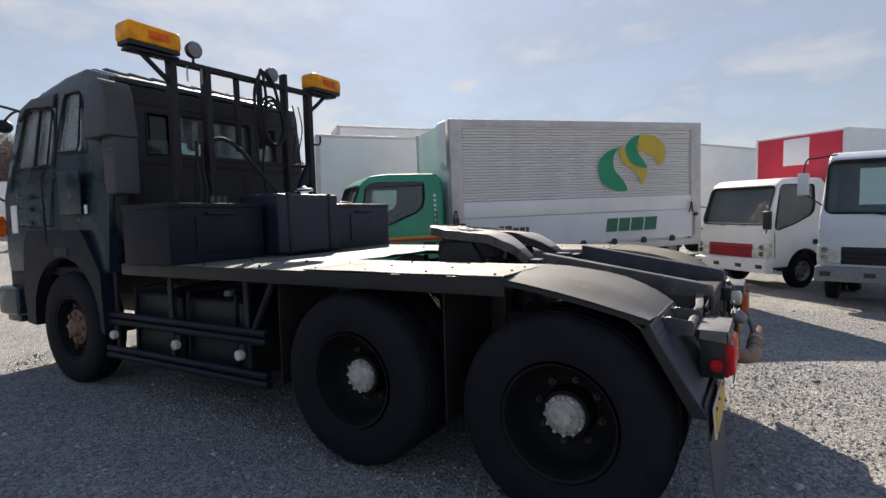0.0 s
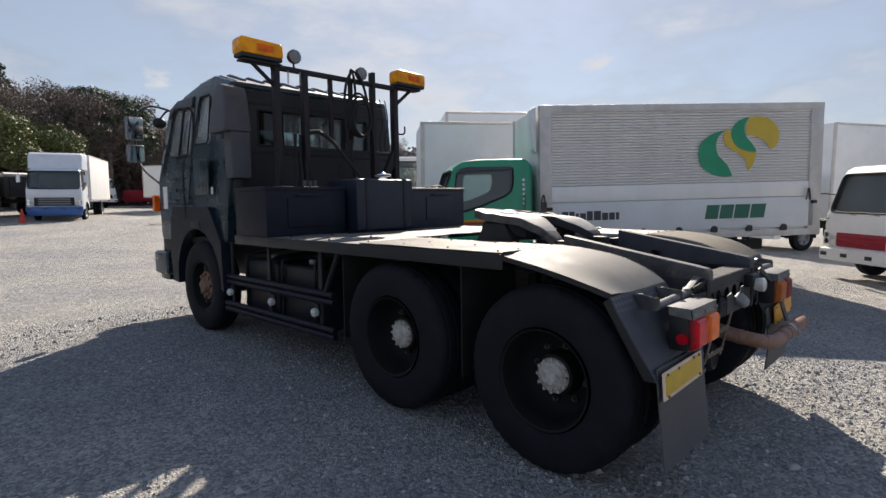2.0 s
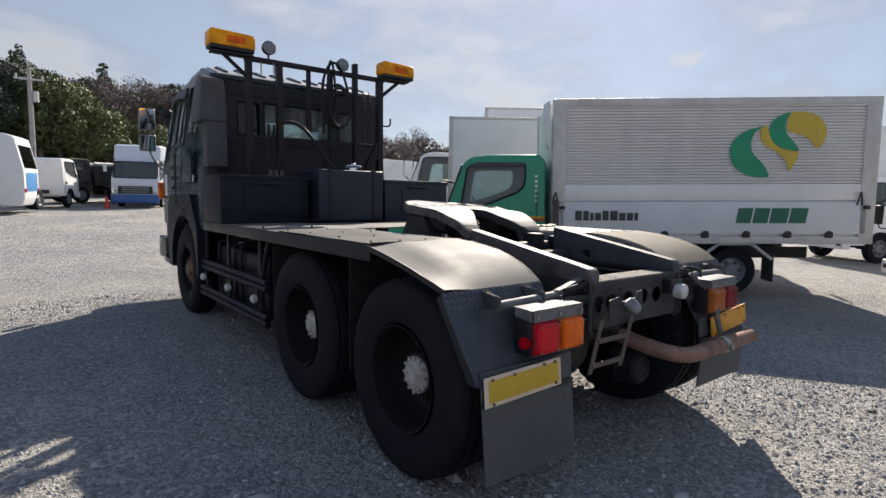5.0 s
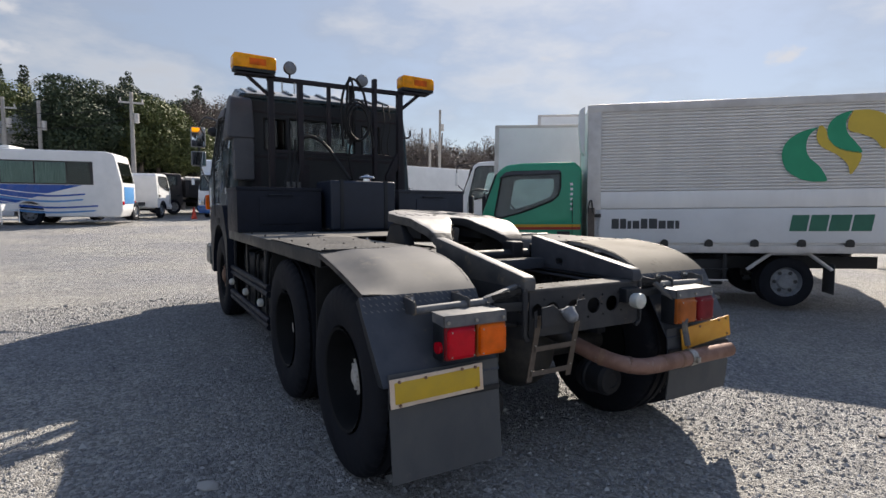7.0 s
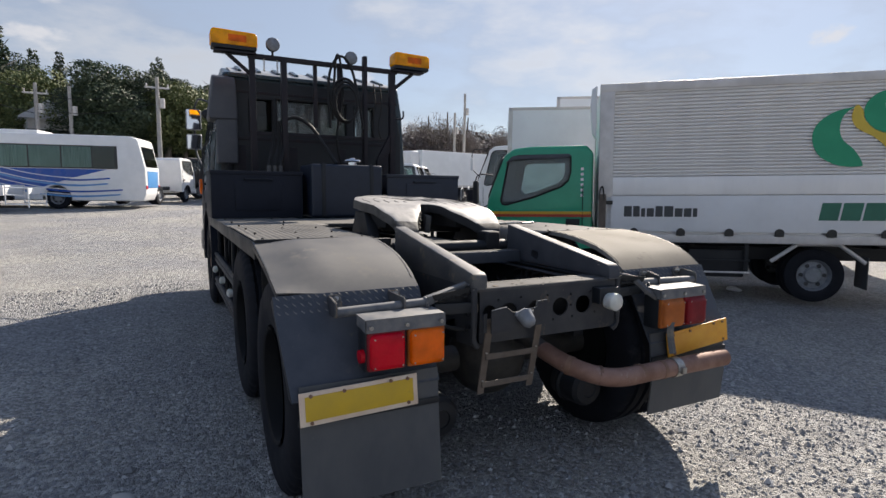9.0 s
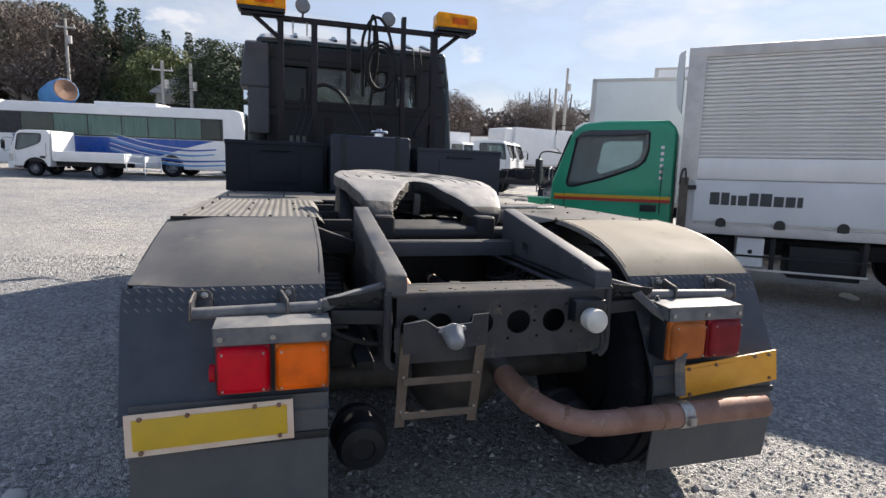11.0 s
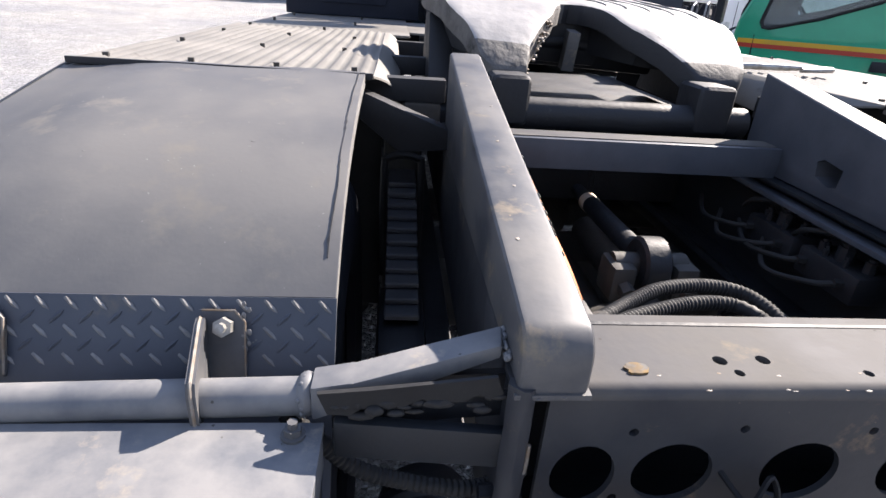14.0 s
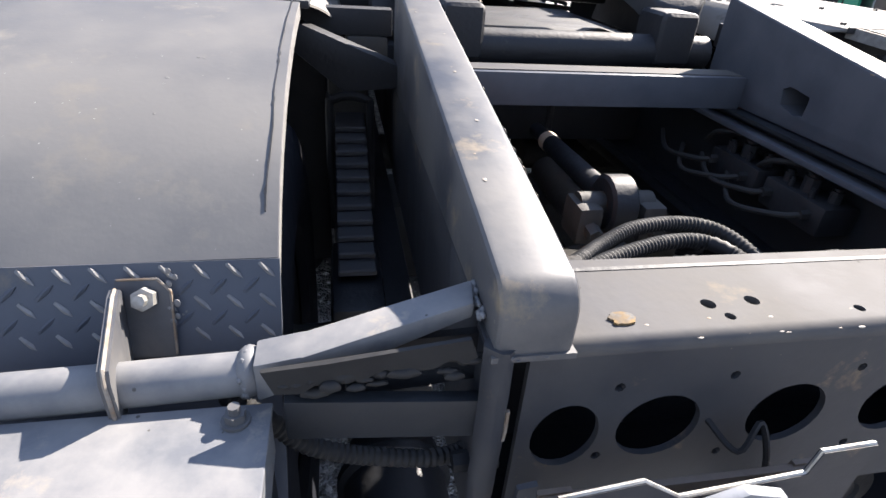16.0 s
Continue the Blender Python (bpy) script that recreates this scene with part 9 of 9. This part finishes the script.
def woods():
    rng = np.random.default_rng(11)
    base = {"ev": [tree("ev", 1), tree("ev", 2)], "br": [tree("br", 3), tree("br", 4)], "bare": [tree("bare", 5)], "brown": [tree("brown", 6), tree("brown", 7)], "pale": [tree("pale", 12), tree("pale", 13)], "con": [tree("con", 8), tree("con", 9)]}

    def plant(kind, x, y, s, dz=0.0):
        src = base[kind][rng.integers(len(base[kind]))]
        ob = copy_thing(src, pose(x, y, gz(x, y) + dz, 0, 0, rng.uniform(0, 360)))
        ob.scale = (s * rng.uniform(0.9, 1.25), s * rng.uniform(0.9, 1.25), s)
        ob["group"] = "trees at the yard's edge"
    # bearing in degrees to the left of +y, from the yard's middle
    def at(bearing, d):
        return -d * math.sin(radians(bearing)), d * math.cos(radians(bearing))
    for k in range(120):
        b = rng.uniform(-40, 52)
        row = rng.integers(3)
        d = 60 + 8 * row + rng.uniform(-3, 3)
        x, y = at(b, d)
        if b > 15:
            kind = rng.choice(["brown", "brown", "bare", "con", "ev"])
            s = rng.uniform(1.0, 1.3)
        elif b > 3:
            kind = rng.choice(["ev", "con", "br", "con"])
            s = rng.uniform(0.85, 1.05)
        elif b > -4:
            kind = rng.choice(["ev", "ev", "ev", "con", "brown"])
            s = rng.uniform(0.95, 1.1)
        elif b > -14:
            kind = rng.choice(["ev", "brown", "ev", "brown"])
            s = rng.uniform(0.98, 1.14)
        else:
            kind = rng.choice(["pale", "bare", "bare", "pale", "pale"])
            s = rng.uniform(0.62, 0.86)
        plant(kind, x, y, s, 0.4 + row * (1.3 if b > 0 else 0.5))
    for b, d, kind, s in ((7.4, 45, "ev", 0.88), (5.6, 46, "ev", 0.86), (3.8, 46, "ev", 0.85), (1.8, 46, "br", 1.0), (0.2, 47, "br", 0.98), (-1.8, 47, "br", 0.85), (2.8, 49, "ev", 0.85), (7.8, 50, "ev", 0.85), (-3.6, 52, "brown", 0.95), (-6.5, 50, "br", 0.75), (-8.5, 54, "brown", 1.0), (-10.5, 55, "brown", 0.95), (-5.2, 56, "brown", 1.08), (11.5, 52, "br", 1.0),
                          (14.5, 56, "con", 1.05), (16.5, 57, "con", 1.1), (12.8, 55, "br", 1.1), (18, 58, "brown", 1.2), (20.5, 56, "brown", 1.2), (23, 58, "brown", 1.3), (-20, 64, "pale", 0.7), (-25, 62, "bare", 1.0), (-27, 62, "bare", 1.05), (-29, 63, "bare", 1.0), (-22.5, 64, "pale", 0.7)):
        plant(kind, *at(b, d), s)
    for group in base.values():
        for t in group:
            for o in [*t.children_recursive, t]:
                bpy.data.objects.remove(o)
    # wooded slope behind, all dark undergrowth
    rng2 = np.random.default_rng(5)
    for nm, lo, hi_b, n_l, mt, base_h, grow, lab in (("undergrowth", -3, 17, 260, "leafdark", 4.2, 0.14, "dark evergreen undergrowth on the wooded slope behind the yard"), ("russet_undergrowth", -14, -2, 170, "leafbrown", 4.2, 0.14, "russet winter undergrowth below bare trees on the slope"), ("brown_undergrowth", 15, 58, 330, "leafbrown", 4.0, 0.34, "brown winter undergrowth on the wooded slope"), ("bare_undergrowth", -46, -12, 330, "leafpale", 6.2, 0.05, "brown winter scrub at the far edge of the yard")):
        lumps = []
        for k in range(n_l):
            b = rng2.uniform(lo, hi_b)
            d = rng2.uniform(61, 84)
            x, y = at(b, d)
            top = base_h + (d - 61) * grow
            lumps.append(((x, y, top * rng2.uniform(0.15, 1.0)), rng2.uniform(1.2, 2.4)))
        v, fc = leaf_cloud(lumps, 60, 0.26, rng2)
        me = bpy.data.meshes.new(nm)
        me.from_pydata(v, [], fc)
        me.materials.append(M[mt])
        tagged(new(nm, me), lab, "bushes", kind="stuff")
    bm = bm_new()
    prev = None
    for b in range(-46, 62, 4):
        pts = []
        for d, h in ((64, -0.5), (74, 2.0 if b > -13 else 0.8), (92, 7.5 if b > -13 else 2.5), (140, 11 if b > -13 else 4)):
            x, y = at(b, d)
            pts.append(bm.verts.new((x, y, 0.4 + h + 0.6 * noise.noise((x * 0.1, y * 0.1, 0)))))
        if prev:
            for i in range(3):
                bm.faces.new((prev[i], prev[i + 1], pts[i + 1], pts[i]))
        prev = pts
    solo("wooded_bank", bm, surface("leaf_litter_bank", (0.05, 0.045, 0.03), (0.035, 0.04, 0.022), 0.6, 0.9, 0.95, bump=0.5), "brown leaf-littered bank under the trees", "bank", kind="structure")


woods()

# damp dark patches far across the yard
for x, y, w, d in ((1.0, 28.5, 2.6, 0.55), (4.8, 28.8, 1.6, 0.4), (-0.8, 31.0, 1.8, 0.5)):
    bm = bm_new()
    ring = [(w * math.cos(t) * (1 + 0.18 * noise.noise((math.cos(t) * 2, math.sin(t) * 2, x))), d * math.sin(t) * (1 + 0.2 * noise.noise((math.cos(t) * 3, math.sin(t) * 2, y)))) for t in np.linspace(0, 6.283, 26)[:-1]]
    prism(bm, ring, "z", -0.01, 0.012)
    solo("damp_patch", bm, M["wet"], "dark damp patch on the gravel", "puddle", pose(x, y, gz(x, y) + 0.004, 0, 0, 8), kind="stuff")


# litter and pale stones on the gravel
def lump(x, y, r, name, mt, label, category, flat=0.5, seed=1):
    bm = bm_new()
    ball(bm, (0, 0, 0), r, 14, (1.5, 1, flat))
    for v in bm.verts:
        v.co *= 1 + 0.35 * noise.noise(v.co / r * 1.3 + Vector((seed, 0, 0)))
    solo(name, bm, mt, label, category, pose(x, y, gz(x, y) + r * flat * 0.45, 0, 0, 40 * seed), angle=0.9)


lump(7.03, 3.24, 0.10, "paper_scrap", M["white"], "crumpled white scrap lying on the gravel", "litter", 0.45, 2)
lump(-1.94, 0.18, 0.05, "stone", M["concrete"], "pale flat stone on the gravel", "stone", 0.3, 3)
lump(-0.19, -1.02, 0.03, "stone", M["concrete"], "small pale stone on the gravel", "stone", 0.5, 4)
lump(2.17, -1.25, 0.03, "stone", M["darkbody"], "small dark stone on the gravel", "stone", 0.5, 5)
